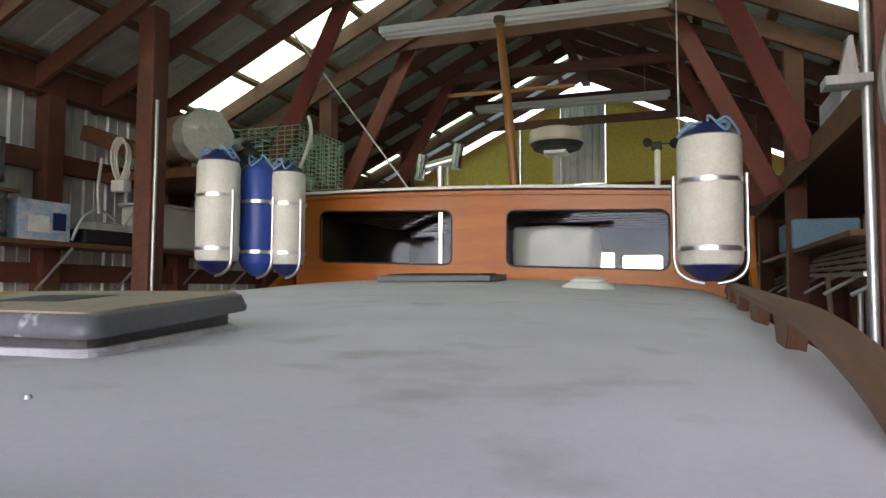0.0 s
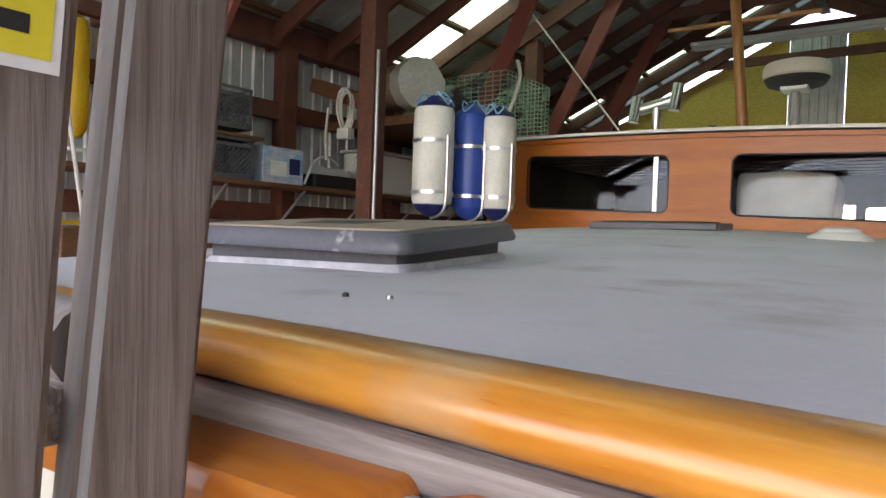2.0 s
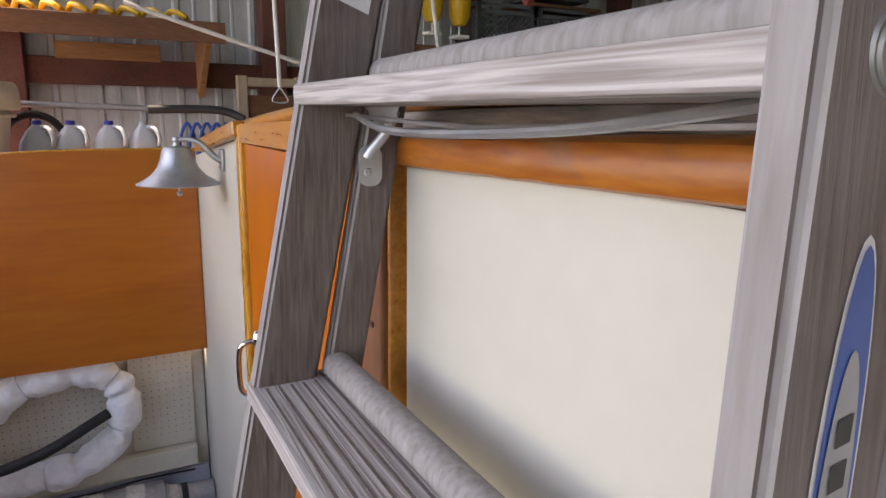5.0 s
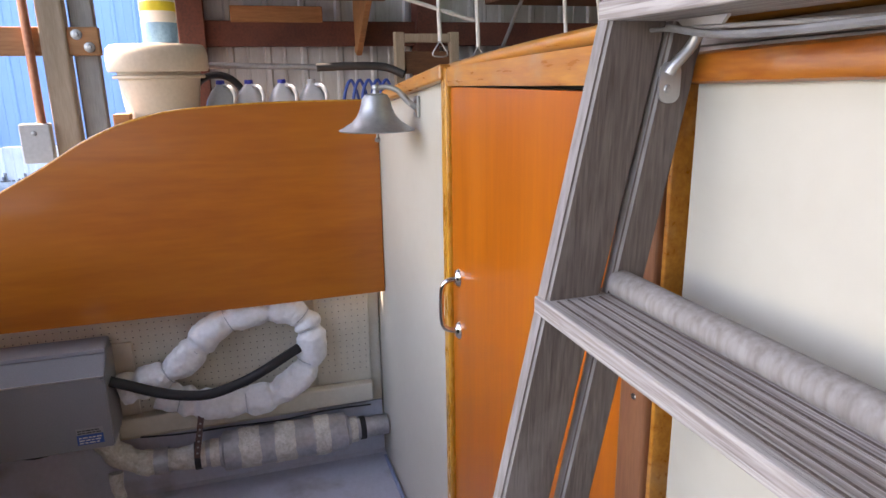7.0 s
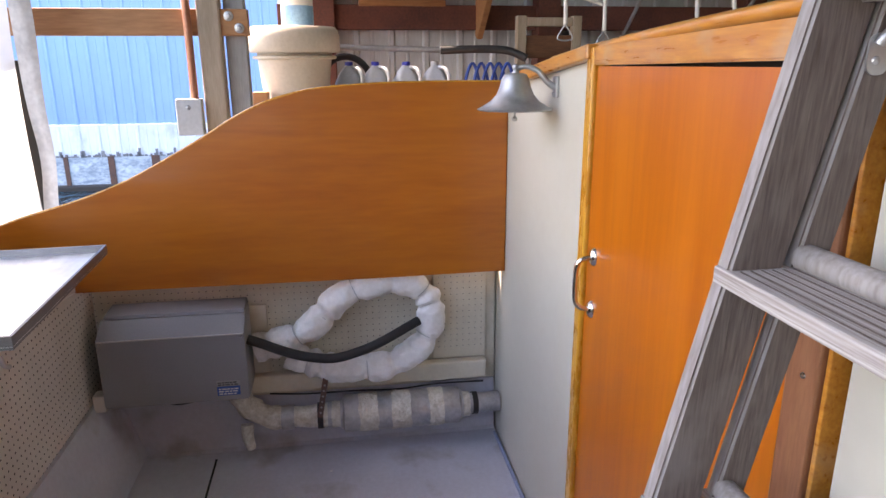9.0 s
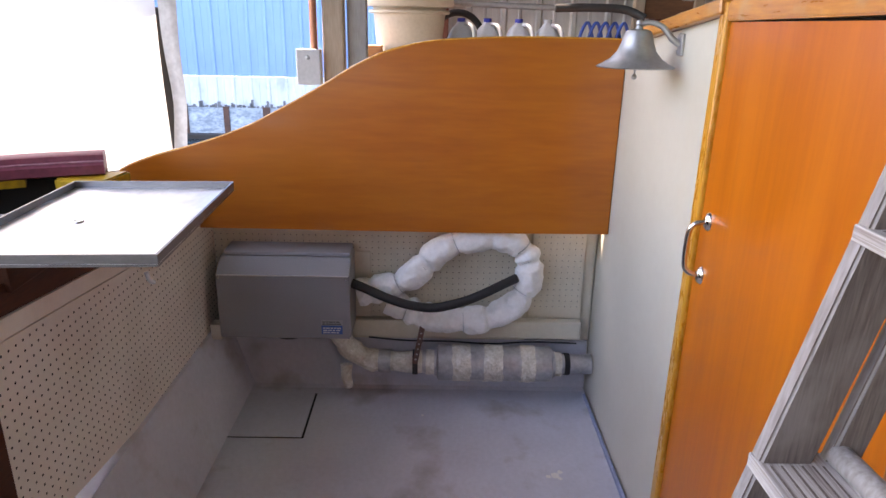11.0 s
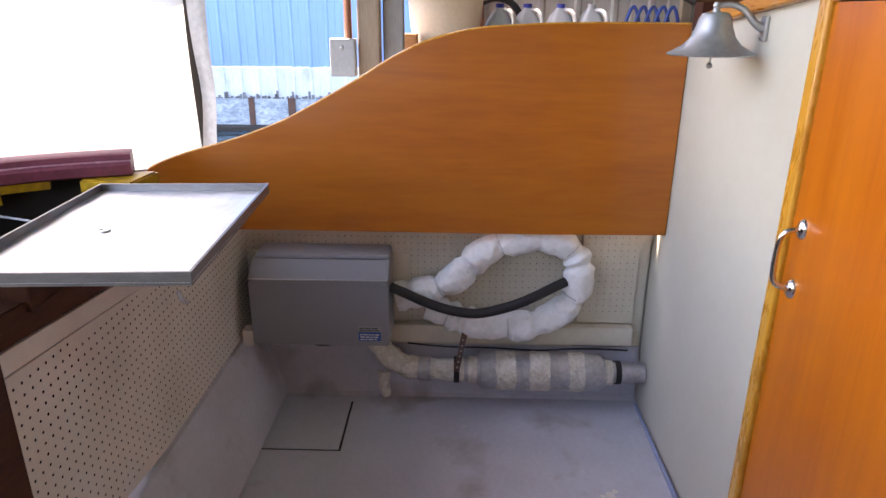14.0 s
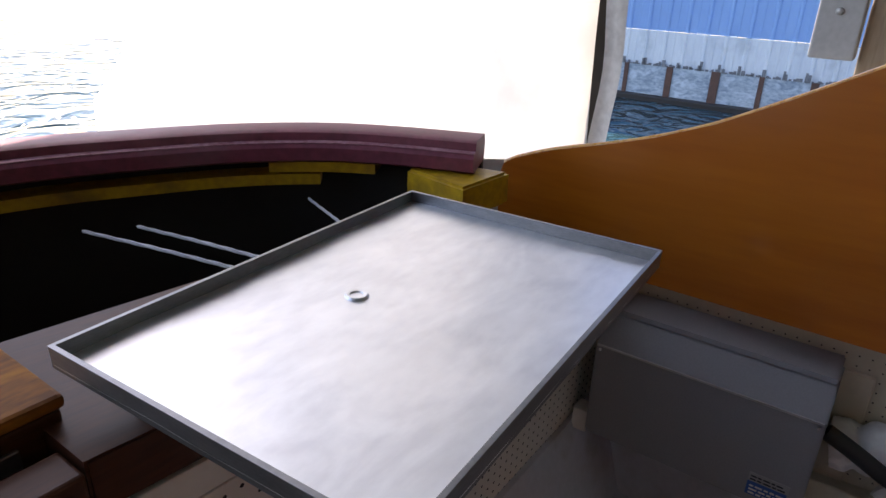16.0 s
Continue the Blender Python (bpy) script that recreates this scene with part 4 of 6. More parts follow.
def house_wall(y0, y1, xs, z_lo, z_hi, wins, mat, name, label):
    bm = bmesh.new()
    outer = [(xs[0], z_lo), (xs[1], z_lo), (xs[1], z_hi + LEAN(xs[1]) - 0.02)] + [(xs[1] + (xs[0] - xs[1]) * i / 8, z_hi + LEAN(xs[1] + (xs[0] - xs[1]) * i / 8) + 0.03 * (1 - (2 * i / 8 - 1) ** 2) - 0.02) for i in range(1, 8)] + [(xs[0], z_hi + LEAN(xs[0]) - 0.02)]
    loops = [outer] + wins
    for yy in (y0, y1):
        es = []
        for lp in loops:
            vs = [bm.verts.new((x, yy, z)) for x, z in lp]
            es += [bm.edges.new((vs[i], vs[(i + 1) % len(vs)])) for i in range(len(vs))]
        bmesh.ops.triangle_fill(bm, edges=es, use_beauty=True, use_dissolve=False)
    bm.verts.ensure_lookup_table()
    n = len(bm.verts) // 2
    i0 = 0
    for lp in loops:
        m = len(lp)
        for i in range(m):
            j = (i + 1) % m
            bm.faces.new((bm.verts[i0 + i], bm.verts[i0 + j], bm.verts[n + i0 + j], bm.verts[n + i0 + i]))
        i0 += m
    return part(name, bm, mat, house, label)


house = thing("wheelhouse", "varnished wooden wheelhouse with two wide rounded windows", "wheelhouse", at=(-0.2, WY, 1.78))
win_a = [(x, z + LEAN(x)) for x, z in rounded(-1.52, 1.885, -0.37, 2.30, 0.06)]
win_b = [(x, z + LEAN(x)) for x, z in rounded(0.065, 1.885, 1.21, 2.30, 0.06)]
house_wall(WY, WY + 0.04, (-1.74, 1.56), 1.66, 2.44, [win_a, win_b], VARNISH_W, "aft_wall", "varnished aft wall")
for w in (win_a, win_b):
    pane = slab(w, "y", WY + 0.018, WY + 0.021)
    for q in pane.verts:
        q.co.y += 0.07 * (q.co.z - 2.1)
    g = part("window", pane, GLASS, house, "dark glass pane")
    g.visible_shadow = False
    rim = bmesh.new()
    tube([(x, WY - 0.001, z) for x, z in w] + [(w[0][0], WY - 0.001, w[0][1])], 0.007, 6, rim)
    part("window_rubber", rim, BLACK, house, "black rubber window seal", True)
part("mullion", box(-0.485, WY + 0.024, 1.90, -0.455, WY + 0.04, 2.30), STAINLESS, house, "bright metal window slide")
# walls and floor inside are black to paint the cabin's inner shade
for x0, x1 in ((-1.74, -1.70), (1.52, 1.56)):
    part("side_wall", box(x0, WY + 0.042, 1.5, x1, 7.0, 2.44), SHADEBLACK, house)
fb = [(x, z) for x, z in rounded(0.30, 1.90, 0.62, 2.10, 0.03)]
fc = [(x, z) for x, z in rounded(0.70, 1.90, 1.10, 2.06, 0.03)]
house_wall(7.0, 7.04, (-1.74, 1.56), 1.5, 2.44, [fb, fc], SHADEBLACK, "fore_wall", "fore wall with windows, inner shade painted black")
part("house_floor", box(-1.70, WY + 0.042, 1.40, 1.52, 7.0, 1.44), SHADEBLACK, house)
bm = bmesh.new()
rows = []
for j in range(2):
    y = (WY - 0.05, 7.25)[j]
    rows.append([bm.verts.new((-1.78 + 3.38 * i / 16, y, 2.44 + LEAN(-1.78 + 3.38 * i / 16) + 0.035 * (1 - (2 * i / 16 - 1) ** 2) - 0.012)) for i in range(17)])
for i in range(16):
    bm.faces.new((rows[0][i], rows[0][i + 1], rows[1][i + 1], rows[1][i]))
ext = bmesh.ops.extrude_face_region(bm, geom=bm.faces[:])
for g in ext["geom"]:
    if isinstance(g, bmesh.types.BMVert):
        g.co.z += 0.022
part("house_roof", bm, WHITEPLASTIC, house, "pale painted roof edge with a dark line")
bm = bmesh.new()
for i in range(16):
    xa, xb = -1.74 + 3.3 * i / 16, -1.74 + 3.3 * (i + 1) / 16
    za, zb = [2.44 + LEAN(q) + 0.03 * (1 - ((q + 0.09) / 1.65) ** 2) - 0.035 for q in (xa, xb)]
    beam((xa, WY - 0.012, za), (xb, WY - 0.012, zb), 0.022, 0.03, 0, bm)
part("roof_moulding", bm, VARNISH_W, house, "moulding under the roof edge")
for i in range(9):
    part("ceiling_slat", box(-1.69, 4.80 + i * 0.24, 2.345, 1.51, 4.98 + i * 0.24, 2.362, 0.003), DARKWOOD, house)
seat = thing("covered_seat", "seat under a folded pale grey cloth cover in the wheelhouse", "seat", at=(0.4, 5.3, 1.44))
part("seat_base", box(0.05, 5.0, 1.44, 0.60, 5.6, 1.80, 0.02), SHADEBLACK, seat)
bm = box(0.02, 4.95, 1.80, 0.64, 5.62, 2.20, 0.05, seg=3)
bmesh.ops.subdivide_edges(bm, edges=bm.edges[:], cuts=3, use_grid_fill=True)
for q in bm.verts:
    q.co += noise.noise_vector(q.co * 5) * 0.025
part("cover", bm, FENDERWHITE, seat, "folded pale grey cloth", True)

# ---- cockpit things ----
# stainless bait tray on the locker
tray = thing("metal_tray", "scuffed stainless steel tray with a drain hole on the stern locker", "tray", at=(-0.49, -1.45, 0.99))
TL, TW, TZ = 0.644, 0.446, 1.060          # length, width and height of the rim
TRAY = pose(-0.500, -1.451, 0, 0, 0, 3.4)


def in_tray(bm):
    bm.transform(TRAY)
    return bm


bm = bmesh.new()
NXT, NYT = 24, 18
grid = [[bm.verts.new(((i / NXT - 0.5) * TL, (j / NYT - 0.5) * TW, TZ - 0.0185 + 0.0022 * noise.noise(Vector((i * 0.22, j * 0.25, 4))) - 0.002 * (1 - (2 * i / NXT - 1) ** 2) * (1 - (2 * j / NYT - 1) ** 2))) for i in range(NXT + 1)] for j in range(NYT + 1)]
for j in range(NYT):
    for i in range(NXT):
        bm.faces.new((grid[j][i], grid[j][i + 1], grid[j + 1][i + 1], grid[j + 1][i]))
ext = bmesh.ops.extrude_face_region(bm, geom=bm.faces[:])
for g in ext["geom"]:
    if isinstance(g, bmesh.types.BMVert):
        g.co.z -= 0.0015
part("tray_bottom", in_tray(bm), TRAYMETAL, tray, "dished bottom sheet, scuffed and slightly buckled, bright reflections painted in", True)
for sx, sy in ((-1, 0), (1, 0), (0, -1), (0, 1)):
    if sx:
        x0, x1 = sorted((sx * TL / 2, sx * (TL / 2 - 0.0018)))
        bm = box(x0, -TW / 2, TZ - 0.025, x1, TW / 2, TZ)
        x0, x1 = sorted((sx * (TL / 2 + 0.001), sx * (TL / 2 - 0.0050)))
        box(x0, -TW / 2, TZ, x1, TW / 2, TZ + 0.0016, 0.0005, bm)
    else:
        y0, y1 = sorted((sy * TW / 2, sy * (TW / 2 - 0.0018)))
        bm = box(-TL / 2 + 0.002, y0, TZ - 0.025, TL / 2 - 0.002, y1, TZ - 0.0003)
        y0, y1 = sorted((sy * (TW / 2 + 0.001), sy * (TW / 2 - 0.0050)))
        box(-TL / 2 + 0.002, y0, TZ - 0.0003, TL / 2 - 0.002, y1, TZ + 0.0012, 0.0005, bm)
    part("tray_rim", in_tray(bm), RIMMETAL, tray, "folded rim, its shaded side painted dull grey")
part("drain", lathe([(0.0, 0.0012), (0.008, 0.0012), (0.009, 0.003), (0.0135, 0.0035), (0.016, 0.0)], (-0.477, -1.517, TZ - 0.0200), 20), TRAYMETAL, tray, "raised drain ring", True)
part("cleat", in_tray(box(-0.29, -0.19, 0.955, 0.26, -0.105, TZ - 0.026, 0.003)), CHESTBROWN, tray, "dark wooden cleat under the tray")
part("lug", tube(smooth_path([(-0.185, -1.232, 1.026), (-0.188, -1.228, 1.008), (-0.198, -1.225, 1.000)], 4), 0.005, 8), GALV, tray, "bent metal lug", True)

# heater box on the side
hx0, hx1, hy0, hy1 = -1.484, -1.30, -1.494, -0.985
heater = thing("heater_box", "grey enamelled metal heater cabinet on the cockpit side", "heater", at=(-1.4, -1.2, 0.31))
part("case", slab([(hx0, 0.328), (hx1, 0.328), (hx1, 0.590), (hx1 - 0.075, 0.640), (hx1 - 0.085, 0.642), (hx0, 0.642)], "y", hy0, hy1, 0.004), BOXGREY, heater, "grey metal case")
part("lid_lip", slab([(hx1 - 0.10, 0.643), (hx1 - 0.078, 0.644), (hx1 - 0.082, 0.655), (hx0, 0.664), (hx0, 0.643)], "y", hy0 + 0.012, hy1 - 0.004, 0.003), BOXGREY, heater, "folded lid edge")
part("seam", box(hx1 - 0.001, hy0 + 0.004, 0.586, hx1 + 0.003, hy1 - 0.004, 0.591, 0.001), STAINLESS, heater, "bright folded edge")
for y in (hy0 + 0.012, hy1 - 0.012):
    part("screw", lathe([(0.0, 0.003), (0.004, 0.002), (0.005, 0)], seg=8, m=pose(hx1 + 0.0002, y, 0.577, 0, 90)), CHROME, heater)
st = part("sticker", box(hx1, -1.098, 0.348, hx1 + 0.0012, -1.016, 0.384), BLUESTICKER, heater, "blue and white maker's sticker")
part("print", bars(-1.092, 0.352, -1.022, 0.381, 3, lambda u, v: (hx1 + 0.002, u, v), bmesh.new()), WHITEINK, st)
st = part("sticker", box(hx1, -1.098, 0.386, hx1 + 0.0012, -1.014, 0.408), GREYSTICKER, heater, "silver rating plate")
part("print", bars(-1.094, 0.389, -1.018, 0.406, 2, lambda u, v: (hx1 + 0.002, u, v), bmesh.new()), BLACKINK, st)
part("vent_slot", tube(smooth_path([(hx1 - 0.03, -1.30, 0.328), (hx1 - 0.03, -1.24, 0.314), (hx1 - 0.03, -1.16, 0.328)], 4), 0.008, 8), BLACK, heater, "dark grommet under the case", True)
part("bracket", box(-1.36, -1.536, 0.31, -1.31, hy0 - 0.001, 0.375, 0.003), PEG, heater, "pale mounting block")

# lagged hose loop
def lagging(pts, r0, n_ties, name, parent, mat, label, amp=0.16):
    path = smooth_path(pts, 12)
    rnd = random.Random(5)
    ties = [(i + 0.5) / n_ties + rnd.uniform(-0.025, 0.025) for i in range(n_ties)]

    def rad(s):
        d = min(abs(s - t) for t in ties)
        return r0 * (1.02 - 0.22 * math.exp(-(d * n_ties * 7) ** 2) + amp * math.sin(s * 37) * 0.25)
    fine = []
    for p, q in zip(path, path[1:]):
        fine += [p, p.lerp(q, 0.5)]
    bm = tube(fine + [path[-1]], rad, 36)
    for q in bm.verts:
        # soft bulges, and creases that run out from the ties
        q.co += noise.noise_vector(q.co * 10) * 0.010 + noise.noise_vector(q.co * 32) * 0.0045
        c = noise.noise(q.co * 24 + Vector((3, 0, 0)))
        q.co += noise.noise_vector(q.co * 70) * 0.0016 - Vector((0.006, 0, 0)) * max(0.0, 0.25 - abs(c)) * 2
    ob = part(name, bm, mat, parent, label, True)
    for t in ties:
        i = int(t * (len(path) - 2))
        d = (path[i + 1] - path[i]).normalized()
        o = d.orthogonal().normalized()
        w = d.cross(o)
        tb = bmesh.new()
        ring = [path[i] + (o * math.cos(a) + w * math.sin(a)) * r0 * 0.80 for a in [k * math.pi / 8 for k in range(17)]]
        tube(ring, 0.0018, 5, tb)
        part("tie", tb, GREYCLOTH, ob, "thin grey tie")
    return ob


hose = thing("lagged_exhaust_hose", "exhaust hose wrapped in white tied fibre lagging", "hose", at=(-1.45, -0.6, 0.3))
lagging([(-1.44, -0.965, 0.470), (-1.44, -0.89, 0.485), (-1.43, -0.80, 0.515), (-1.43, -0.72, 0.580), (-1.43, -0.645, 0.650), (-1.43, -0.54, 0.705), (-1.43, -0.41, 0.716), (-1.425, -0.325, 0.680), (-1.42, -0.283, 0.600), (-1.415, -0.292, 0.515), (-1.41, -0.345, 0.430), (-1.41, -0.44, 0.380), (-1.41, -0.55, 0.362), (-1.42, -0.68, 0.372), (-1.43, -0.77, 0.400), (-1.445, -0.84, 0.430)], 0.056, 12, "lagging", hose, WRAP, "puffy white wrap with ties and creases")
bm = tube(smooth_path([(-1.35, -0.983, 0.545), (-1.35, -0.93, 0.522), (-1.345, -0.85, 0.487), (-1.335, -0.76, 0.462), (-1.33, -0.66, 0.453), (-1.335, -0.55, 0.478), (-1.345, -0.47, 0.508), (-1.37, -0.39, 0.540), (-1.395, -0.335, 0.558)], 8), 0.0185, 14)
pipe = tagged(mesh_ob("black_hose", bm, BLACK, True), "black rubber hose from the heater to the lagged loop", "hose")

# foil wrapped muffler
muf = thing("exhaust_muffler", "horizontal exhaust muffler wrapped in foil tape and pale bands", "muffler", at=(-1.4, -0.4, 0.16))
MX, MZ = -1.405, 0.174
crink = lambda bm, a=0.003: [setattr(q, "co", q.co + noise.noise_vector(q.co * 45) * a) for q in bm.verts]
bm = bmesh.new()
tube([(MX, -0.655 + 0.495 * i / 60, MZ) for i in range(61)], lambda s: 0.074 if 0.03 < s < 0.97 else 0.058, 36, bm)
crink(bm)
part("drum", bm, FOIL, muf, "silver taped drum", True)
for y0, w in ((-0.582, 0.075), (-0.453, 0.078), (-0.302, 0.060)):
    bm = bmesh.new()
    tube([(MX, y0 + w * i / 12, MZ) for i in range(13)], 0.0765, 40, bm, False)
    crink(bm, 0.004)
    for q in bm.verts:
        q.co.y += 0.005 * noise.noise(Vector((0, q.co.z * 40, y0 * 30)))
    part("band", bm, FOILROUGH, muf, "crumpled pale band", True)
for y0, w, r in ((-0.690, 0.040, 0.051), (-0.160, 0.030, 0.050)):
    bm = tube([(MX, y0 + w * i / 5, MZ) for i in range(6)], r, 24)
    crink(bm, 0.004)
    part("collar", bm, FOILROUGH, muf, "crumpled wrapped collar", True)
bm = tube(smooth_path([(MX, -0.690, MZ), (MX, -0.84, MZ + 0.002), (MX, -0.93, MZ + 0.012), (MX - 0.01, -1.00, MZ + 0.050), (MX - 0.01, -1.035, MZ + 0.10), (MX - 0.01, -1.045, 0.320)], 10), lambda s: 0.043 + 0.004 * math.sin(s * 23), 24)
crink(bm, 0.006)
part("inlet_pipe", bm, FOILROUGH, muf, "crumpled foil elbow", True)
for y0, w in ((-0.705, 0.016), (-0.885, 0.050)):
    bm = bmesh.new()
    tube([(MX, y0 + w * i / 4, MZ + 0.003) for i in range(5)], 0.0485, 22, bm, False)
    crink(bm, 0.002)
    part("band", bm, FOIL, muf, "silver tape", True)
bm = tube([(MX, -0.16 + 0.156 * i / 8, MZ) for i in range(9)], 0.041, 22)
crink(bm, 0.003)
part("outlet_pipe", bm, FOIL, muf, "foil taped outlet", True)
for y, r in ((-0.745, 0.052), (-0.118, 0.046)):
    bm = bmesh.new()
    tube([(MX, y, MZ), (MX, y + 0.022, MZ)], r, 22, bm, False)
    part("clamp", bm, BLACK, muf, "black clamp band", True)
hg_ = part("hanger", beam((MX + 0.052, -0.735, MZ + 0.02), (MX + 0.030, -0.705, 0.350), 0.004, 0.022, 0.0, up=(0, 1, 0)), RUST, muf, "rusty perforated strap")
for k in range(6):
    a = 0.12 + 0.14 * k
    p = Vector((MX + 0.052, -0.735, MZ + 0.02)).lerp(Vector((MX + 0.030, -0.705, 0.350)), a)
    part("hole", lathe([(0.0, 0.001), (0.0042, 0.001), (0.0045, 0.0)], seg=8, m=pose(p.x + 0.0022, p.y, p.z, 0, 90)), GREYSTICKER, hg_)
part("drip", tube(smooth_path([(MX, -1.02, 0.16), (MX + 0.012, -1.02, 0.11), (MX + 0.010, -1.01, 0.06)], 4), lambda s: 0.026 - 0.008 * s, 12), FOILROUGH, muf, "crumpled drain stub", True)

# brass-style bell by the door
bell = thing("ship_bell", "cast aluminium ship's bell hanging on the bulkhead", "bell", at=(-0.85, -0.075, 1.39))
BX, BY, BZ0 = -0.85, -0.112, 1.404
part("bell_body", lathe([(0.0, 0.098), (0.020, 0.099), (0.032, 0.095), (0.039, 0.083), (0.044, 0.062), (0.053, 0.040), (0.070, 0.021), (0.092, 0.008), (0.107, 0.0), (0.105, -0.003), (0.090, 0.003), (0.068, 0.016), (0.048, 0.036), (0.039, 0.060), (0.033, 0.082), (0.0, 0.088)], (BX, BY, BZ0), 40), BELLMETAL, bell, "flared grey bell", True)
part("crown", lathe([(0.0, 0.026), (0.008, 0.024), (0.010, 0.016), (0.007, 0.011), (0.011, 0.0)], (BX, BY, BZ0 + 0.097), 14), BELLMETAL, bell, "", True)
part("arm", tube(smooth_path([(BX, BY, BZ0 + 0.112), (BX + 0.008, BY + 0.03, BZ0 + 0.116), (BX + 0.018, BY + 0.06, BZ0 + 0.104), (BX + 0.027, BY + 0.085, BZ0 + 0.075), (BX + 0.032, -0.006, BZ0 + 0.060)], 6), lambda q: 0.0065 + 0.003 * q, 10), BELLMETAL, bell, "curved bracket arm", True)
mp_ = part("mount_plate", box(BX + 0.016, -0.008, BZ0 + 0.032, BX + 0.048, 0.001, BZ0 + 0.090, 0.003), BELLMETAL, bell, "weathered mounting plate")
for z in (0.042, 0.080):
    part("screw", lathe([(0.0, 0.003), (0.004, 0.002), (0.005, 0)], seg=10, m=pose(BX + 0.022, -0.008, BZ0 + z, 90)), GALV, mp_)
part("clapper", lathe([(0.0, 0.0), (0.007, 0.003), (0.008, 0.010), (0.003, 0.016), (0.003, 0.06), (0.0, 0.06)], (BX, BY, BZ0 - 0.036), 10), GALV, bell, "dangling clapper end", True)

# stepladder, folded, leaning on the cabin
lad = thing("stepladder", "weathered grey wooden stepladder leaning on the cabin bulkhead", "ladder", at=(0.62, -0.2, 0))
LF = lambda z: -0.122 + 0.180 * (z - 1.6)       # front edge of the front rails
LFR = lambda z: -0.1395 + 0.060 * (z - 1.6)
LRR = lambda z: -0.066 + 0.085 * (z - 1.6)     # the same of the starboard one
LR = lambda z: -0.050 + 0.155 * (z - 1.6)       # front edge of the rear legs
XL = lambda z: 0.342 + 0.06 * (z - 1.6)
XR = lambda z: 0.925 - 0.020 * (z - 1.6)
XLEG = lambda z: 0.334 + 0.07 * (z - 1.335)     # port rear leg


def rail(x_of, w, y_of, d, z0, z1, name, label, mat=LADDER):
    bm = bmesh.new()
    vs = []
    for z in (z0, z1):
        x, y = x_of(z), y_of(z)
        vs.append([bm.verts.new(p) for p in ((x, y, z), (x + w, y, z), (x + w, y + d, z), (x, y + d, z))])
    a, b = vs
    for i in range(4):
        bm.faces.new((a[i], a[(i + 1) % 4], b[(i + 1) % 4], b[i]))
    bm.faces.new(a[::-1])
    bm.faces.new(b)
    bmesh.ops.bevel(bm, geom=[e for e in bm.edges if abs((e.verts[0].co - e.verts[1].co).z) > 0.5], offset=0.004, segments=3, affect="EDGES")
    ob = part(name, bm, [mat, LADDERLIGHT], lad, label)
    # faces turned aft take the paler grey wood
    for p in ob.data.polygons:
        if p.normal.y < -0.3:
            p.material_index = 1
    return ob


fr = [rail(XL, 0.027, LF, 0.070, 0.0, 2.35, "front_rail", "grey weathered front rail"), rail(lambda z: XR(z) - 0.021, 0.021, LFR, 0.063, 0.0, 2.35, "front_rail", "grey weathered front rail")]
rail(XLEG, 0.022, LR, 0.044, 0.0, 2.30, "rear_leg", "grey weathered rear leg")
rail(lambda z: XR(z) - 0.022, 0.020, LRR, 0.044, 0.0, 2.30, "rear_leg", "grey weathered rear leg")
for i, z in enumerate((0.332, 0.654, 0.976, 1.298, 1.620, 1.942, 2.25)):
    x0, x1 = XL(z) + 0.002, XR(z) - 0.019
    y0 = LF(z) - 0.004
    tr = part("tread", box(x0, y0, z - 0.021, x1, y0 + 0.100, z, 0.0025), TREAD, lad, "bleached grooved tread")
    gb = bmesh.new()
    for k in range(6):
        yy = y0 + 0.014 + k * 0.0135
        box(x0 + 0.03, yy, z - 0.0008, x1 - 0.03, yy + 0.0030, z + 0.0005, 0, gb)
    part("groove", gb, LADDER, tr, "dark groove lines")
    rod = tube([(XLEG(z) + 0.020, LR(z) + 0.014, z + 0.012), (XR(z) - 0.024, LRR(z) + 0.014, z + 0.012)], 0.0165, 16)
    part("rung", rod, LADDERLIGHT, lad, "round grey rear rung", True)
    if 0.5 < z < 2:
        for x in (XR(z) + 0.001,):
            w = lathe([(0.0, 0.006), (0.0035, 0.0058), (0.0045, 0.0045), (0.0050, 0.0022), (0.0085, 0.0028), (0.0105, 0.0022), (0.0112, 0.0010), (0.0128, 0.0014), (0.0134, 0.0)], seg=22, m=pose(x - 0.001, LFR(z - 0.012) + 0.032, z - 0.010, 0, 90))
            part("bolt", w, BOLTMETAL, lad, "zinc washer and rod end", True)
        rb = tube([(XL(z) + 0.02, y0 + 0.05, z - 0.030), (0.5 * (XL(z) + XR(z)), y0 + 0.05, z - 0.038), (XR(z) - 0.02, y0 + 0.05, z - 0.030)], 0.0022, 6)
        part("tie_rod", rb, GALV, lad, "thin steel rod under the tread", True)
for x, s in ((XLEG(1.535) + 0.0225, 1),):
    part("bracket", slab(rounded(-0.062, 1.515, -0.036, 1.558, 0.011), "x", x + 0.0015, x + 0.004), GALV, lad, "zinc hinge plate")
    part("pin", lathe([(0.0, 0.003), (0.004, 0.002), (0.005, 0)], seg=10, m=pose(x + 0.004, -0.052, 1.530, 0, 90)), GALV, lad)
    bm = tube(smooth_path([(x + 0.007, -0.054, 1.546), (x + 0.010, -0.050, 1.554), (x + 0.018, -0.036, 1.574), (x + 0.028, -0.032, 1.594)], 5), 0.0060, 10)
    part("spreader", bm, GALV, lad, "bent spreader rod", True)
part("spreader_arm", tube(smooth_path([(x + 0.03, -0.075, 1.590), (0.50, -0.085, 1.578), (0.62, -0.085, 1.578), (0.76, -0.080, 1.585), (0.885, -0.075, 1.600)], 6), 0.0035, 8), GALV, lad, "thin bowed spreader rod", True)
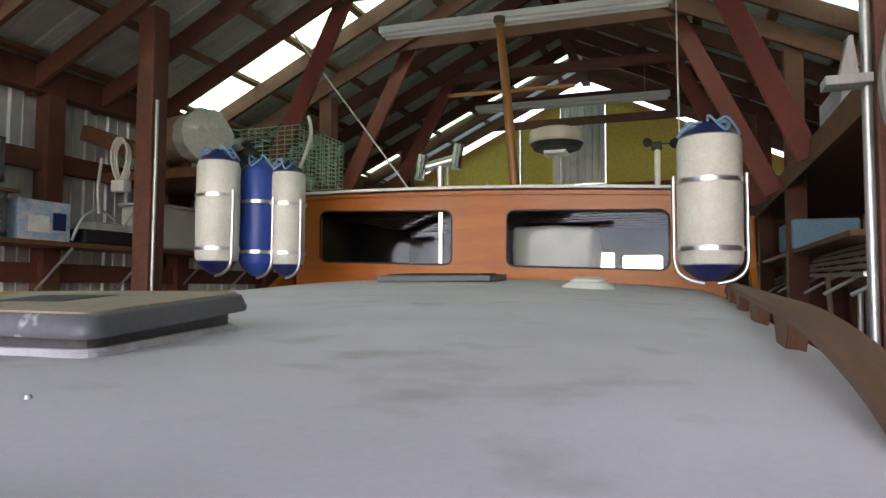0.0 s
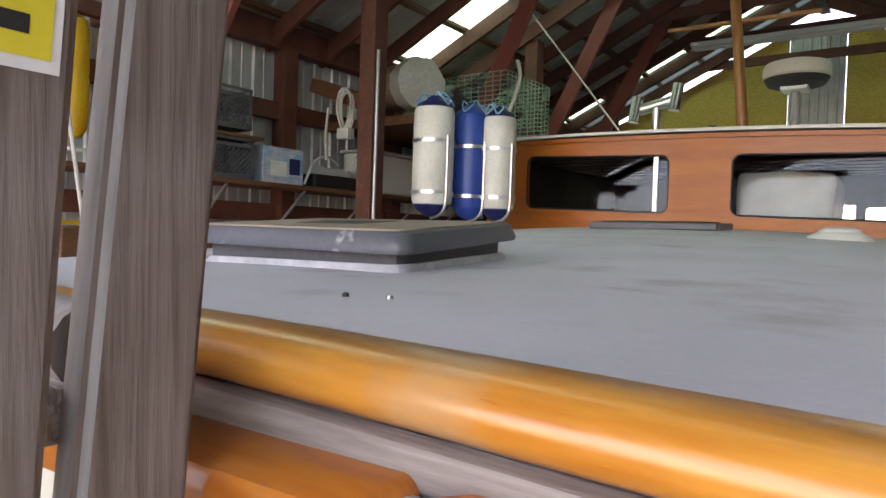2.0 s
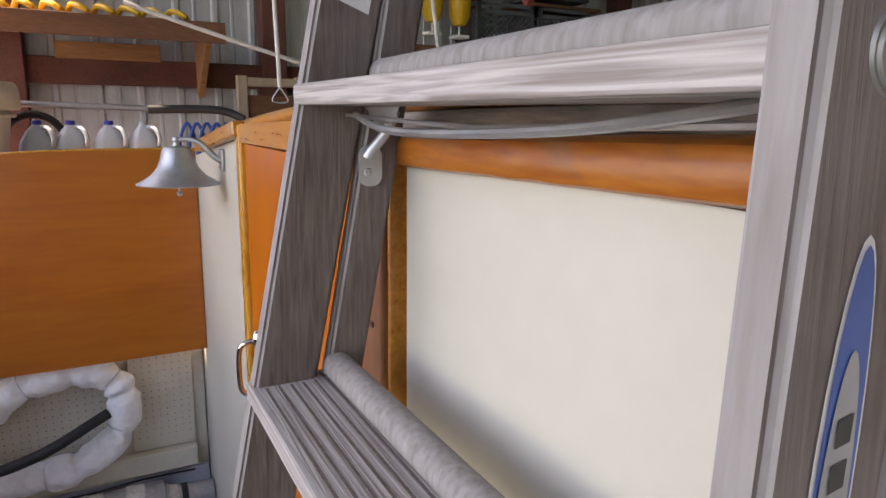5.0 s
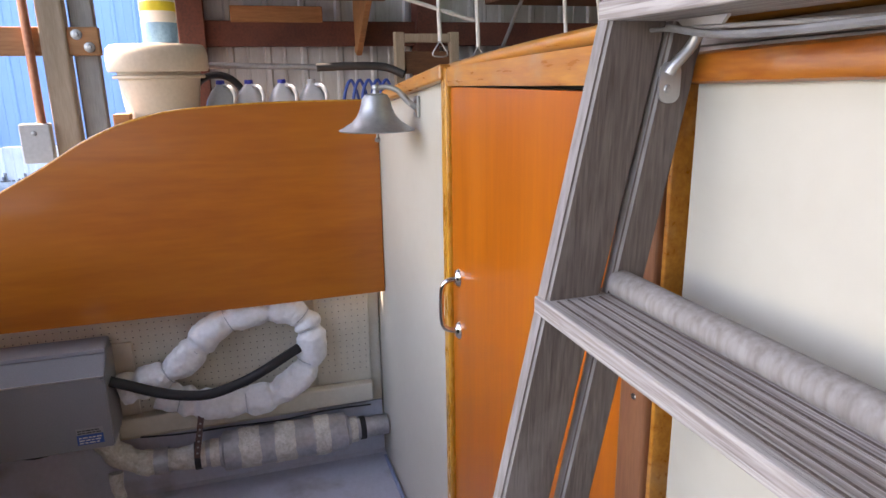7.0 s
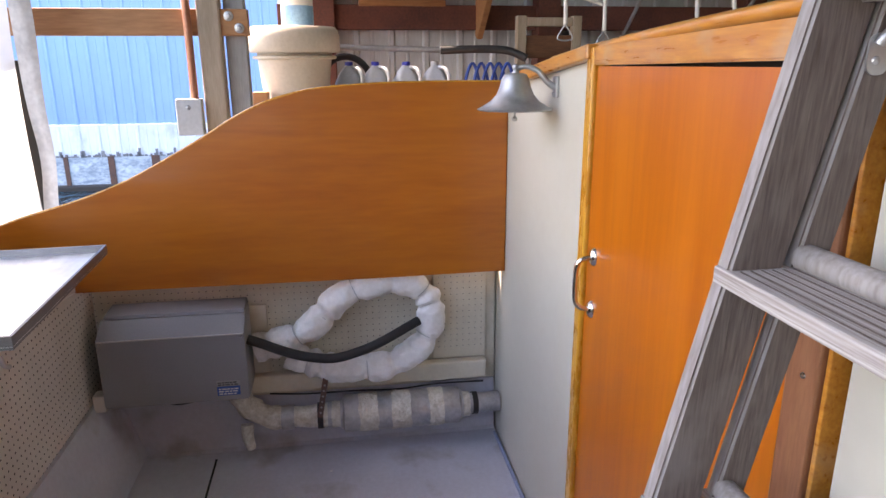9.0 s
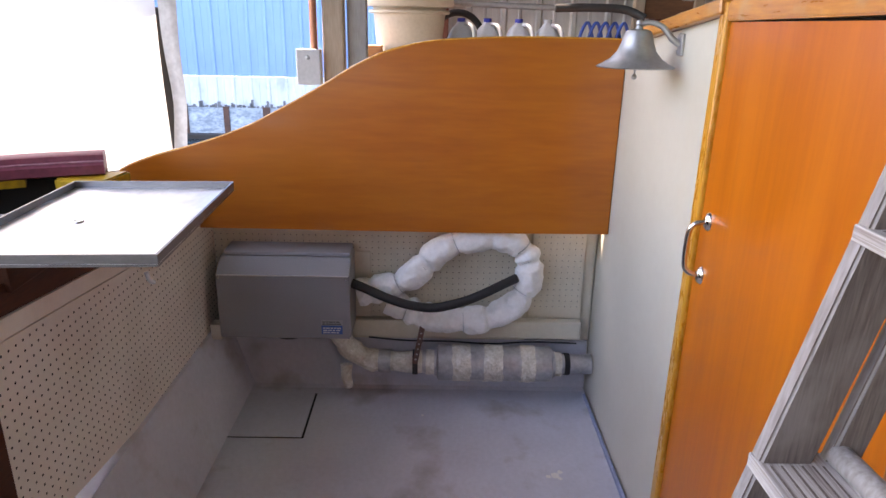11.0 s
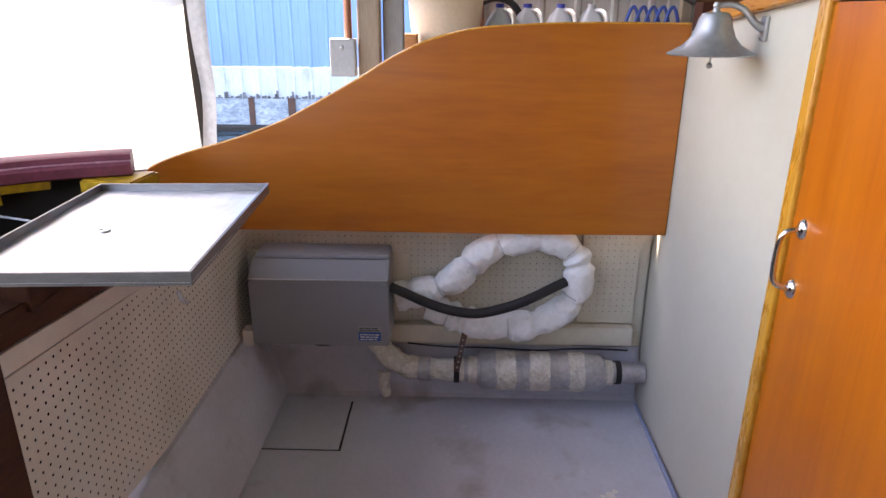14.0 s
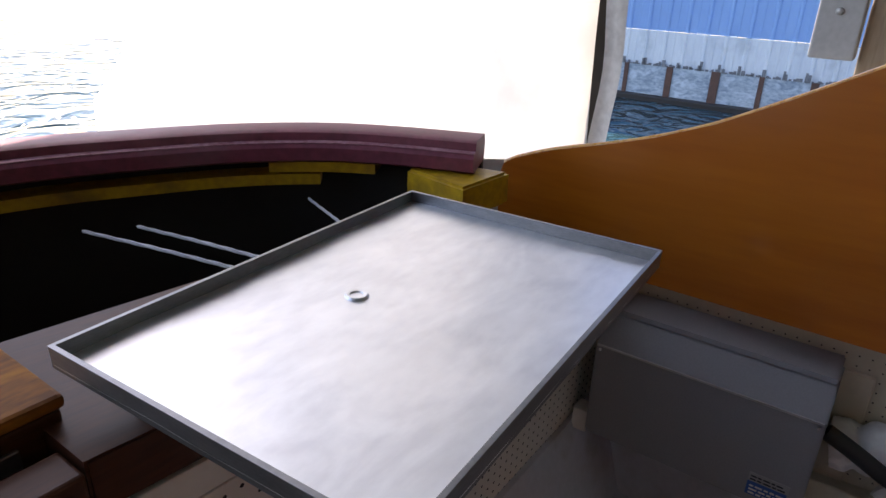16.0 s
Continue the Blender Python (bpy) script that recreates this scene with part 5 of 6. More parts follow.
part("gusset", slab([(0.395, 1.598), (0.47, 1.598), (0.455, 1.582), (0.42, 1.582)], "y", -0.062, -0.058), GALV, lad, "small zinc gusset")
# labels on the rails
LAB3 = lambda u, v, off: (XR(v) + off, LFR(v) + u, v)
bm = bmesh.new()
bm.faces.new([bm.verts.new(LAB3(a, b, 0.0006)) for a, b in ((0.006, 1.724), (0.057, 1.724), (0.057, 1.92), (0.006, 1.92))])
warn = part("label", bm, WHITEINK, lad, "white and yellow warning label")
bm = bmesh.new()
bm.faces.new([bm.verts.new(LAB3(a, b, 0.0010)) for a, b in ((0.009, 1.728), (0.054, 1.728), (0.054, 1.916), (0.009, 1.916))])
part("label_field", bm, YELLOWLABEL, warn, "yellow field")
part("print", bars(0.013, 1.735, 0.050, 1.905, 14, lambda u, v: LAB3(u, v, 0.0014), bmesh.new()), BLACKINK, warn)
bm = bmesh.new()
LAB = lambda u, v, off: (XR(v) + off, LFR(v) + u, v)


def ellipse(cu, cv, a, b, off, bm, n=28):
    bm.faces.new([bm.verts.new(LAB(cu + a * math.cos(2 * math.pi * k / n), cv + b * math.sin(2 * math.pi * k / n), off)) for k in range(n)])
    return bm


lab = part("label", ellipse(0.032, 1.475, 0.0115, 0.083, 0.0006, bmesh.new()), WHITEINK, lad, "long oval blue and silver maker's label")
part("label_field", ellipse(0.032, 1.475, 0.0098, 0.080, 0.0010, bmesh.new()), BLUESTICKER, lab)
part("label_oval", ellipse(0.032, 1.463, 0.0080, 0.060, 0.0014, bmesh.new()), GREYSTICKER, lab)
bm = bmesh.new()
for k in range(6):
    v = 1.417 + k * 0.0150
    bm.faces.new([bm.verts.new(LAB(0.032 + a, v + b, 0.0018)) for a, b in ((-0.004, 0), (0.004, 0.001), (0.004, 0.0105), (-0.004, 0.0095))])
part("print", bm, BLACKINK, lab)
LAB2 = lambda u, v: (XL(v) + 0.0276, LF(v) + u, v)
bm = bmesh.new()
bm.faces.new([bm.verts.new(LAB2(a, b)) for a, b in ((0.012, 1.705), (0.056, 1.690), (0.056, 1.85), (0.012, 1.85))])
lab = part("label", bm, WHITEINK, lad, "white printed instruction label")
part("print", bars(0.017, 1.705, 0.052, 1.845, 16, lambda u, v: (LAB2(u, v)[0] + 0.0006, LAB2(u, v)[1], v), bmesh.new()), GREYSTICKER, lab)

# mooring lines in the stern well
for pts in ([(-0.53, -1.845, 0.962), (-0.505, -2.02, 0.955), (-0.475, -2.22, 0.945)], [(-0.585, -1.845, 0.962), (-0.570, -2.00, 0.955), (-0.55, -2.16, 0.948)], [(-0.81, -1.845, 0.945), (-0.845, -1.93, 0.942), (-0.90, -2.06, 0.938)]):
    line = bmesh.new()
    path = smooth_path(pts, 14)
    for k in range(3):
        strand = []
        for i, p in enumerate(path):
            a = i * 0.55 + k * 2.094
            strand.append(p + Vector((math.cos(a), 0.2 * math.cos(a), math.sin(a))) * 0.0018)
        tube(strand, 0.0020, 6, line)
    tagged(mesh_ob("mooring_line", line, GREYCLOTH, True), "pale laid mooring line stretched across the stern well", "rope", "mooring lines")

# ---- on the cabin roof ----
hatch = thing("deck_hatch", "low dark grey framed deck hatch with a worn tan lid", "hatch", at=(0.1, 0.85, 1.63))
def on_deck(bm, base):
    for q in bm.verts:
        q.co.z += deck_z(q.co.x, q.co.y) - base
    return bm


hatch_out = [(0.592, 0.505), (0.527, 0.925), (0.0, 0.90), (0.075, 0.522)]


def scaled(pts, k):
    cx, cy = sum(p[0] for p in pts) / len(pts), sum(p[1] for p in pts) / len(pts)
    out = []
    n = len(pts)
    for i in range(n):
        p, a, b = Vector(pts[i]), Vector(pts[i - 1]), Vector(pts[(i + 1) % n])
        c = Vector((cx, cy))
        p = c + (p - c) * k
        a, b = c + (a - c) * k, c + (b - c) * k
        for t in (0.0, 0.25, 0.5, 0.75, 1.0):
            r = 0.035
            q0, q1 = p + (a - p).normalized() * r, p + (b - p).normalized() * r
            out.append(tuple((q0 * (1 - t) ** 2 + p * 2 * t * (1 - t) + q1 * t * t)))
    return out


def tilt(bm):
    for q in bm.verts:
        q.co.z += 0.062 * (q.co.y - 0.51) - 0.005
    return bm


def to_deck(bm):
    for q in bm.verts:
        q.co.z += deck_z(q.co.x, q.co.y) - 0.010
    return bm


part("coaming", tilt(slab(scaled(hatch_out, 0.90), "z", 1.600, 1.656, 0.003)), HATCHDARK, hatch, "dark plinth")
bead = to_deck(slab(scaled(hatch_out, 0.945), "z", -0.01, 0.011, 0.005))
part("sealant", bead, SEALANT, hatch, "smeared white sealant bead")
bm = bmesh.new()
rr = [[bm.verts.new((x, y, z)) for x, y in scaled(hatch_out, k)] for k, z in ((0.94, 1.653), (1.0, 1.653), (1.006, 1.660), (0.975, 1.681), (0.955, 1.684))]
m_ = len(rr[0])
for a, b in zip(rr, rr[1:]):
    for i in range(m_):
        bm.faces.new((a[i], a[(i + 1) % m_], b[(i + 1) % m_], b[i]))
bm.faces.new(rr[0][::-1])
bm.faces.new(rr[-1])
part("frame", tilt(bm), HATCHGREY, hatch, "dark grey rim with paint chips", True)
part("lid", tilt(slab(scaled(hatch_out, 0.945), "z", 1.6842, 1.687, 0.001)), HATCHTOP, hatch, "worn tan lid")
part("patch", tilt(slab([(0.22, 0.64), (0.36, 0.66), (0.33, 0.80), (0.18, 0.77)], "z", 1.6872, 1.688)), BLACK, hatch, "dark square insert")
fit_t = lathe([(0.0, 0.03), (0.05, 0.028), (0.07, 0.015), (0.075, 0)], (-0.20, 0.88, 1.56), 20)
tagged(mesh_ob("deck_fitting", fit_t, WHITEPLASTIC, True), "small round white deck fitting beside the hatch", "fitting")
h2 = thing("deck_hatch", "small flat black deck hatch near the wheelhouse", "hatch", at=(-0.2, 3.9, 1.75))
part("frame", on_deck(box(-0.56, 3.72, 1.758, 0.20, 4.12, 1.80, 0.008), 1.765), HATCHGREY, h2, "black rim")
part("lid", on_deck(box(-0.50, 3.77, 1.80, 0.14, 4.07, 1.806, 0.003), 1.765), BLACK, h2, "smoked lid")
vt = lathe([(0.0, 0.075), (0.06, 0.073), (0.085, 0.062), (0.09, 0.050), (0.13, 0.030), (0.145, 0.0)], (0.83, 3.35, 1.70), 28)
tagged(mesh_ob("deck_vent", vt, WHITEPLASTIC, True), "low round white mushroom vent on the cabin roof", "vent")
for x, y in ((0.735, 0.310), (0.690, 0.296)):
    s_ = lathe([(0.0, 0.005), (0.003, 0.004), (0.0038, 0.0)], (x, y, deck_z(x, y) - 0.0105), 10)
    tagged(mesh_ob("deck_screw", s_, GALV if x > 0.7 else BLACK, True), "loose bright screw head on the deck paint", "screw", "deck screws")
# handrail
rail_t = thing("handrail", "dark weathered wooden grab rail along the cabin roof", "handrail", at=(1.45, 1.8, 1.65))
RX = lambda y: 1.445 + 0.017 * y
bm = bmesh.new()
pts = smooth_path([(RX(0.35), 0.35, deck_z(RX(0.35), 0.35) - 0.012), (RX(0.55), 0.55, deck_z(RX(0.55), 0.55) + 0.024)] + [(RX(y), y, deck_z(RX(y), y) + 0.046) for y in (0.9, 1.4, 2.0, 2.6, 3.1)] + [(RX(3.35), 3.35, deck_z(RX(3.35), 3.35) + 0.02)], 6)
part("grip", swept(pts, [(-0.019, -0.012), (0.019, -0.012), (0.022, 0.004), (0.014, 0.016), (-0.014, 0.016), (-0.022, 0.004)], bm), DARKWOOD, rail_t, "worn rounded grip with a yellow scuff", True)
for y in (1.12, 1.70, 2.35, 3.0):
    z = deck_z(RX(y), y)
    part("foot", slab([(y - 0.10, z + 0.040), (y - 0.045, z - 0.024), (y + 0.045, z - 0.024), (y + 0.10, z + 0.040)], "x", RX(y) - 0.016, RX(y) + 0.016, 0.004), DARKWOOD, rail_t, "shaped wooden foot")


# fenders in stainless racks
def fender(name, x, y, z0, z1, r, body, ends, label, rope_mat, lean=0.0, wire=True, loops=2):
    t = thing(name, label, "fender", "fenders in racks", at=(x, y, z0))
    h = z1 - z0
    part("body", lathe([(r * 0.93, 0.10 * h), (r, 0.14 * h), (r * 1.01, 0.5 * h), (r, 0.86 * h), (r * 0.93, 0.90 * h)], (x, y, z0), 28), body, t, "scuffed vinyl body", True)
    part("end_cap", lathe([(0.0, 0.0), (r * 0.25, 0.0), (r * 0.42, 0.015), (r * 0.75, 0.06 * h), (r * 0.945, 0.105 * h)], (x, y, z0), 28), ends, t, "dark blue end", True)
    part("end_cap", lathe([(r * 0.945, 0.895 * h), (r * 0.8, 0.935 * h), (r * 0.45, 0.965 * h), (r * 0.3, h), (0.0, h)], (x, y, z0), 28), ends, t, "dark blue end", True)
    bm = bmesh.new()
    rnd = random.Random(name + str(x))
    for k in range(3 + loops):
        a = rnd.uniform(0, 6.28)
        tube(smooth_path([(x + 0.02 * math.cos(a), y + 0.02 * math.sin(a), z1 - 0.02), (x + r * 0.6 * math.cos(a), y + r * 0.6 * math.sin(a), z1 + 0.015), (x + r * 0.95 * math.cos(a + 0.5), y + r * 0.95 * math.sin(a + 0.5), z1 - 0.07), (x + r * 0.7 * math.cos(a + 1), y + r * 0.7 * math.sin(a + 1), z1 - 0.02), (x, y, z1)], 6), 0.0065, 7, bm)
    part("rope", bm, rope_mat, t, "pale blue lanyard", True)
    return t


for x, y, z0, z1, r, body in ((-1.715, 3.60, 1.80, 2.66, 0.145, FENDERWHITE), (-1.58, 3.88, 1.79, 2.64, 0.135, BLUEVINYL), (-1.385, 3.95, 1.79, 2.62, 0.125, FENDERWHITE), (1.43, 3.55, 1.755, 2.585, 0.160, FENDERWHITE)):
    lab = "royal blue vinyl boat fender upright in a rack" if body is BLUEVINYL else ("fat white vinyl fender with a coiled pale blue line" if x > 0 else "scuffed white vinyl boat fender upright in a rack")
    fender("boat_fender", x, y, z0, z1, r, body, NAVY if body is FENDERWHITE else BLUEVINYL, lab, ROPEBLUE, loops=4 if x > 0 else 1)
    rk = thing("fender_rack", "polished stainless tube rack holding a fender", "rack", "fender racks", at=(x, y, z0))
    for z in (z0 + 0.20 * (z1 - z0), z0 + 0.62 * (z1 - z0)):
        bm = bmesh.new()
        for s in (0, 1):
            ring = [(x + (r + 0.006 + 0.003 * s) * math.cos(a), y + (r + 0.006 + 0.003 * s) * math.sin(a)) for a in [k * 2 * math.pi / 32 for k in range(32)]]
            if s == 0:
                inner = [[bm.verts.new((u, v_, zz)) for u, v_ in ring] for zz in (z - 0.012, z + 0.012)]
            else:
                outer = [[bm.verts.new((u, v_, zz)) for u, v_ in ring] for zz in (z - 0.012, z + 0.012)]
        for k in range(32):
            j = (k + 1) % 32
            bm.faces.new((outer[0][k], outer[0][j], outer[1][j], outer[1][k]))
            bm.faces.new((inner[0][j], inner[0][k], inner[1][k], inner[1][j]))
            bm.faces.new((outer[1][k], outer[1][j], inner[1][j], inner[1][k]))
            bm.faces.new((inner[0][k], inner[0][j], outer[0][j], outer[0][k]))
        part("hoop", bm, STAINLESS, rk, "flat steel hoop", True)
    for sx in ((1,) if x < 0 else (-1, 1)):
        xx = x + sx * (r + 0.016)
        bm = tube(smooth_path([(xx, y - 0.05, z0 + 0.66 * (z1 - z0)), (xx, y - 0.05, z0 + 0.3 * (z1 - z0)), (xx - sx * 0.005, y - 0.05, z0 + 0.10 * (z1 - z0)), (x + sx * r * 0.75, y - 0.05, z0 + 0.015), (x + sx * r * 0.2, y - 0.05, z0 - 0.012)], 6), 0.011, 10)
        part("upright", bm, STAINLESS, rk, "bent tube upright", True)

# on the wheelhouse roof
sl = thing("rod_holder_mount", "chrome twin-tube rod holder on a white pedestal", "mount", at=(-0.56, 4.9, 2.50))
part("base", lathe([(0.0, 0.05), (0.08, 0.045), (0.10, 0.02), (0.115, 0)], (-0.56, 4.9, 2.475), 24), WHITEPLASTIC, sl, "white round base", True)
part("post", tube([(-0.56, 4.9, 2.50), (-0.56, 4.9, 2.73)], 0.034, 18), STAINLESS, sl, "", True)
part("crossbar", tube([(-0.70, 4.90, 2.70), (-0.42, 4.90, 2.76)], 0.042, 18), STAINLESS, sl, "", True)
for x, z in ((-0.715, 2.70), (-0.405, 2.77)):
    part("cup", tube([(x - 0.012, 4.86, z - 0.10), (x + 0.012, 4.88, z + 0.10)], 0.043, 18), CHROME, sl, "polished tube", True)
rd = thing("radar_dome", "cream radar dome with a dark underside on a grey post", "radar", at=(0.38, 4.95, 2.48))
part("dome", lathe([(0.20, 0.0), (0.212, 0.015), (0.212, 0.075), (0.20, 0.10), (0.15, 0.115), (0.0, 0.118)], (0.385, 4.95, 2.835), 32), TUB, rd, "cream dome", True)
part("underside", lathe([(0.0, -0.01), (0.06, -0.055), (0.12, -0.05), (0.18, -0.03), (0.206, 0.012), (0.0, 0.012)], (0.385, 4.95, 2.822), 32), BLACK, rd, "dark ribbed underside", True)
part("bracket", box(0.30, 4.85, 2.745, 0.47, 5.02, 2.79, 0.01), WHITEPLASTIC, rd, "white mounting bracket")
part("post", tube([(0.385, 4.95, 2.44), (0.385, 4.95, 2.78)], 0.030, 16), POSTGREY, rd, "", True)
an = thing("wind_vane", "black cup anemometer on a short white post", "instrument", at=(1.13, 4.95, 2.44))
part("post", tube([(1.13, 4.95, 2.40), (1.13, 4.95, 2.74)], 0.022, 12), WHITEPLASTIC, an, "", True)
part("head", box(1.085, 4.93, 2.735, 1.165, 4.97, 2.80, 0.01), BLACK, an)
part("cup", lathe([(0.0, 0.045), (0.03, 0.035), (0.042, 0.0), (0.03, 0.005), (0.0, 0.03)], seg=16, m=pose(1.255, 4.95, 2.78, 70, 20)), BLACK, an, "", True)
part("cup", lathe([(0.0, 0.04), (0.025, 0.03), (0.036, 0.0), (0.0, 0.02)], seg=16, m=pose(1.06, 4.95, 2.80, -60, 40)), BLACK, an, "", True)
part("arm", tube([(1.06, 4.95, 2.79), (1.255, 4.95, 2.78)], 0.006, 8), BLACK, an, "", True)
hn = thing("roof_horn", "small chrome horn on the wheelhouse roof", "horn", at=(-0.13, 4.85, 2.47))
part("base", box(-0.19, 4.80, 2.466, -0.07, 4.90, 2.492, 0.006), STAINLESS, hn)
part("dome", lathe([(0.0, 0.045), (0.03, 0.04), (0.045, 0.02), (0.048, 0)], (-0.13, 4.85, 2.492), 18), CHROME, hn, "", True)
ms = thing("mast", "varnished wooden mast with a crosstree", "mast", at=(0.03, 5.0, 2.45))
part("pole", tube([(0.05, 5.0, 2.42), (-0.02, 5.0, 3.2), (-0.09, 5.0, 3.90)], lambda s: 0.042 - 0.008 * s, 14), MASTWOOD, ms, "tapered varnished pole", True)
part("cap", lathe([(0.036, 0.0), (0.048, 0.01), (0.048, 0.05), (0.0, 0.06)], (-0.09, 5.0, 3.88), 14), RUST, ms, "", True)
part("crosstree", beam((-0.53, 5.0, 3.315), (0.52, 5.0, 3.300), 0.03, 0.028, 0.004), MASTWOOD, ms, "thin wooden crosstree")
stay = tube([(-0.80, 4.9, 2.48), (-1.33, 4.95, 3.15), (-2.05, 5.0, 4.05)], 0.008, 8)
tagged(mesh_ob("mast_stay", stay, ROPEWHITE, True), "taut pale line rising from the wheelhouse roof to the rafters", "rope")
aer = tube([(1.29, 4.7, 2.35), (1.28, 4.7, 3.2), (1.275, 4.7, 4.05)], lambda s: 0.009 - 0.006 * s, 8)
tagged(mesh_ob("whip_aerial", aer, WHITEPLASTIC, True), "thin white whip aerial on the wheelhouse", "aerial")
sd = slab([(3.2, 1.45), (4.2, 1.62), (4.5, 1.80), (4.62, 2.10), (4.64, 2.10), (4.64, 1.40), (3.2, 1.40)], "x", -1.82, -1.77)
tagged(mesh_ob("side_cheek", sd, VARNISH_W), "varnished curved cheek board at the wheelhouse corner", "board")
sd = slab([(3.6, 1.45), (4.3, 1.62), (4.55, 1.85), (4.63, 2.20), (4.64, 2.20), (4.64, 1.40), (3.6, 1.40)], "x", 1.70, 1.74)
tagged(mesh_ob("side_cheek", sd, VARNISH_W), "varnished curved cheek board at the wheelhouse corner", "board")
part("bulwark", box(-2.02, 1.2, 0.9, -1.96, 4.9, 1.66, 0.01), BROWNWOOD, boat, "brown timber bulwark along the side deck")
part("rub_strip", box(-2.03, 1.2, 1.664, -1.96, 4.9, 1.684, 0.004), YELLOWPAINT, boat, "yellow painted strip on the bulwark")


# ---- hanging lamps ----
def batten(x0, x1, y, z, dz):
    t = thing("batten_lamp", "unlit white fluorescent batten hanging from the rafters", "lamp", "batten lamps", at=((x0 + x1) / 2, y, z))
    part("housing", beam((x0, y, z), (x1, y, z + dz), 0.13, 0.055, 0.006), TUBELAMP, t, "pale enamelled housing")
    part("lamp_tube", tube([(x0 + 0.03, y - 0.035, z - 0.045), (x1 - 0.03, y - 0.035, z + dz - 0.045)], 0.019, 12), WHITEPLASTIC, t, "white lamp tube", True)
    part("lamp_tube", tube([(x0 + 0.03, y + 0.035, z - 0.045), (x1 - 0.03, y + 0.035, z + dz - 0.045)], 0.019, 12), WHITEPLASTIC, t, "white lamp tube", True)
    for s in (0.12, 0.88):
        xx = x0 + (x1 - x0) * s
        part("hanger", tube([(xx, y, z + dz * s + 0.03), (xx, y, roof_z(xx) - 0.1)], 0.003, 6), GALV, t)
    return t


batten(-1.20, 1.25, 5.1, 3.985, -0.035)
batten(-1.27, 1.18, 8.2, 4.10, -0.02)

# ---- port side shelves ----
def shelf_unit(y0, y1, x0, x1, z, label, mat=BROWNWOOD):
    t = thing("wall_shelf", label, "shelf", "wall shelves", at=((x0 + x1) / 2, (y0 + y1) / 2, z))
    w = (x1 - x0) / 3
    for i in range(3):
        part("board", box(x0 + i * w + 0.002, y0, z - 0.035, x0 + (i + 1) * w - 0.002, y1, z, 0.003), mat, t)
    n = max(2, int((y1 - y0) / 0.7))
    for i in range(n + 1):
        y = y0 + 0.1 + (y1 - y0 - 0.2) * i / n
        part("strut", tube([(x0 + 0.02, y, z - 0.36), (x1 - 0.04, y, z - 0.04)], 0.012, 8), GALV, t, "thin metal strut", True)
    return t


shelf_unit(1.2, 6.0, -3.43, -3.0, 2.04, "long brown plank shelf on metal struts")


def crate(x, y, z, rot=0):
    t = thing("milk_crate", "dark grey plastic lattice crate on the shelf", "crate", "stacked crates", at=(x, y, z))
    L, W, H = 0.46, 0.33, 0.31
    part("floor", box(x - W / 2, y - L / 2, z, x + W / 2, y + L / 2, z + 0.012), CRATE, t)
    for (ax, s) in (("x", 1), ("x", -1), ("y", 1), ("y", -1)):
        bm = bmesh.new()
        half = L / 2 if ax == "x" else W / 2
        pos = (W / 2 if ax == "x" else L / 2) * s

        def P_(u, v, o=0.0):
            return (x + pos + o, y + u, z + v) if ax == "x" else (x + u, y + pos + o, z + v)
        for v0, v1 in ((0, 0.035), (H - 0.07, H - 0.045), (H - 0.022, H)):
            a, b = P_(-half, v0, -0.006), P_(half, v1, 0.006)
            box(min(a[0], b[0]) - (0.006 if ax == "y" else 0), min(a[1], b[1]) - (0.006 if ax == "x" else 0), a[2], max(a[0], b[0]) + (0.006 if ax == "y" else 0), max(a[1], b[1]) + (0.006 if ax == "x" else 0), b[2], 0, bm)
        for u in (-half + 0.012, half - 0.012):
            a, b = P_(u - 0.012, 0, -0.006), P_(u + 0.012, H, 0.006)
            box(min(a[0], b[0]), min(a[1], b[1]), a[2], max(a[0], b[0]), max(a[1], b[1]), b[2], 0, bm)
        k = -half - 0.2
        while k < half:
            for d in (1, -1):
                p0, p1 = (k, 0.035), (k + 0.205, H - 0.07)
                if d < 0:
                    p0, p1 = (k, H - 0.07), (k + 0.205, 0.035)
                ts = [max(0, (-half - p0[0]) / 0.205), min(1, (half - p0[0]) / 0.205)]
                if ts[1] > ts[0]:
                    q = [(p0[0] + (p1[0] - p0[0]) * t_, p0[1] + (p1[1] - p0[1]) * t_) for t_ in ts]
                    beam(P_(*q[0]), P_(*q[1]), 0.006, 0.006, 0, bm, up=(0.3, 0.3, 1))
            k += 0.042
        part("lattice_side", bm, CRATE, t)
    return t


crate(-3.2, 2.32, 2.042)
crate(-3.2, 2.83, 2.042)
crate(-3.2, 2.80, 2.415)
bd = box(-3.40, 2.5, 2.356, -3.02, 3.15, 2.378, 0.003)
tagged(mesh_ob("plank", bd, BROWNWOOD), "thin board lying between the stacked crates", "board")
pb = thing("printed_carton", "small carton printed in pink and pale blue", "carton", at=(-3.2, 3.38, 2.042))
part("carton", box(-3.34, 3.17, 2.042, -3.05, 3.58, 2.33, 0.004), BOXPRINT, pb)
part("print", box(-3.049, 3.24, 2.10, -3.046, 3.40, 2.22), WHITEINK, pb, "white printed panel")
part("print", box(-3.049, 3.43, 2.12, -3.046, 3.54, 2.25), NAVY, pb, "dark printed picture")
tb = thing("battery_charger", "dark tool case with cables on the shelf", "tool case", at=(-3.2, 4.0, 2.042))
part("case", box(-3.36, 3.72, 2.042, -3.06, 4.28, 2.16, 0.02), BLACK, tb)
part("top", box(-3.30, 3.85, 2.16, -3.10, 4.20, 2.23, 0.015), GREYCLOTH, tb, "grey top part")
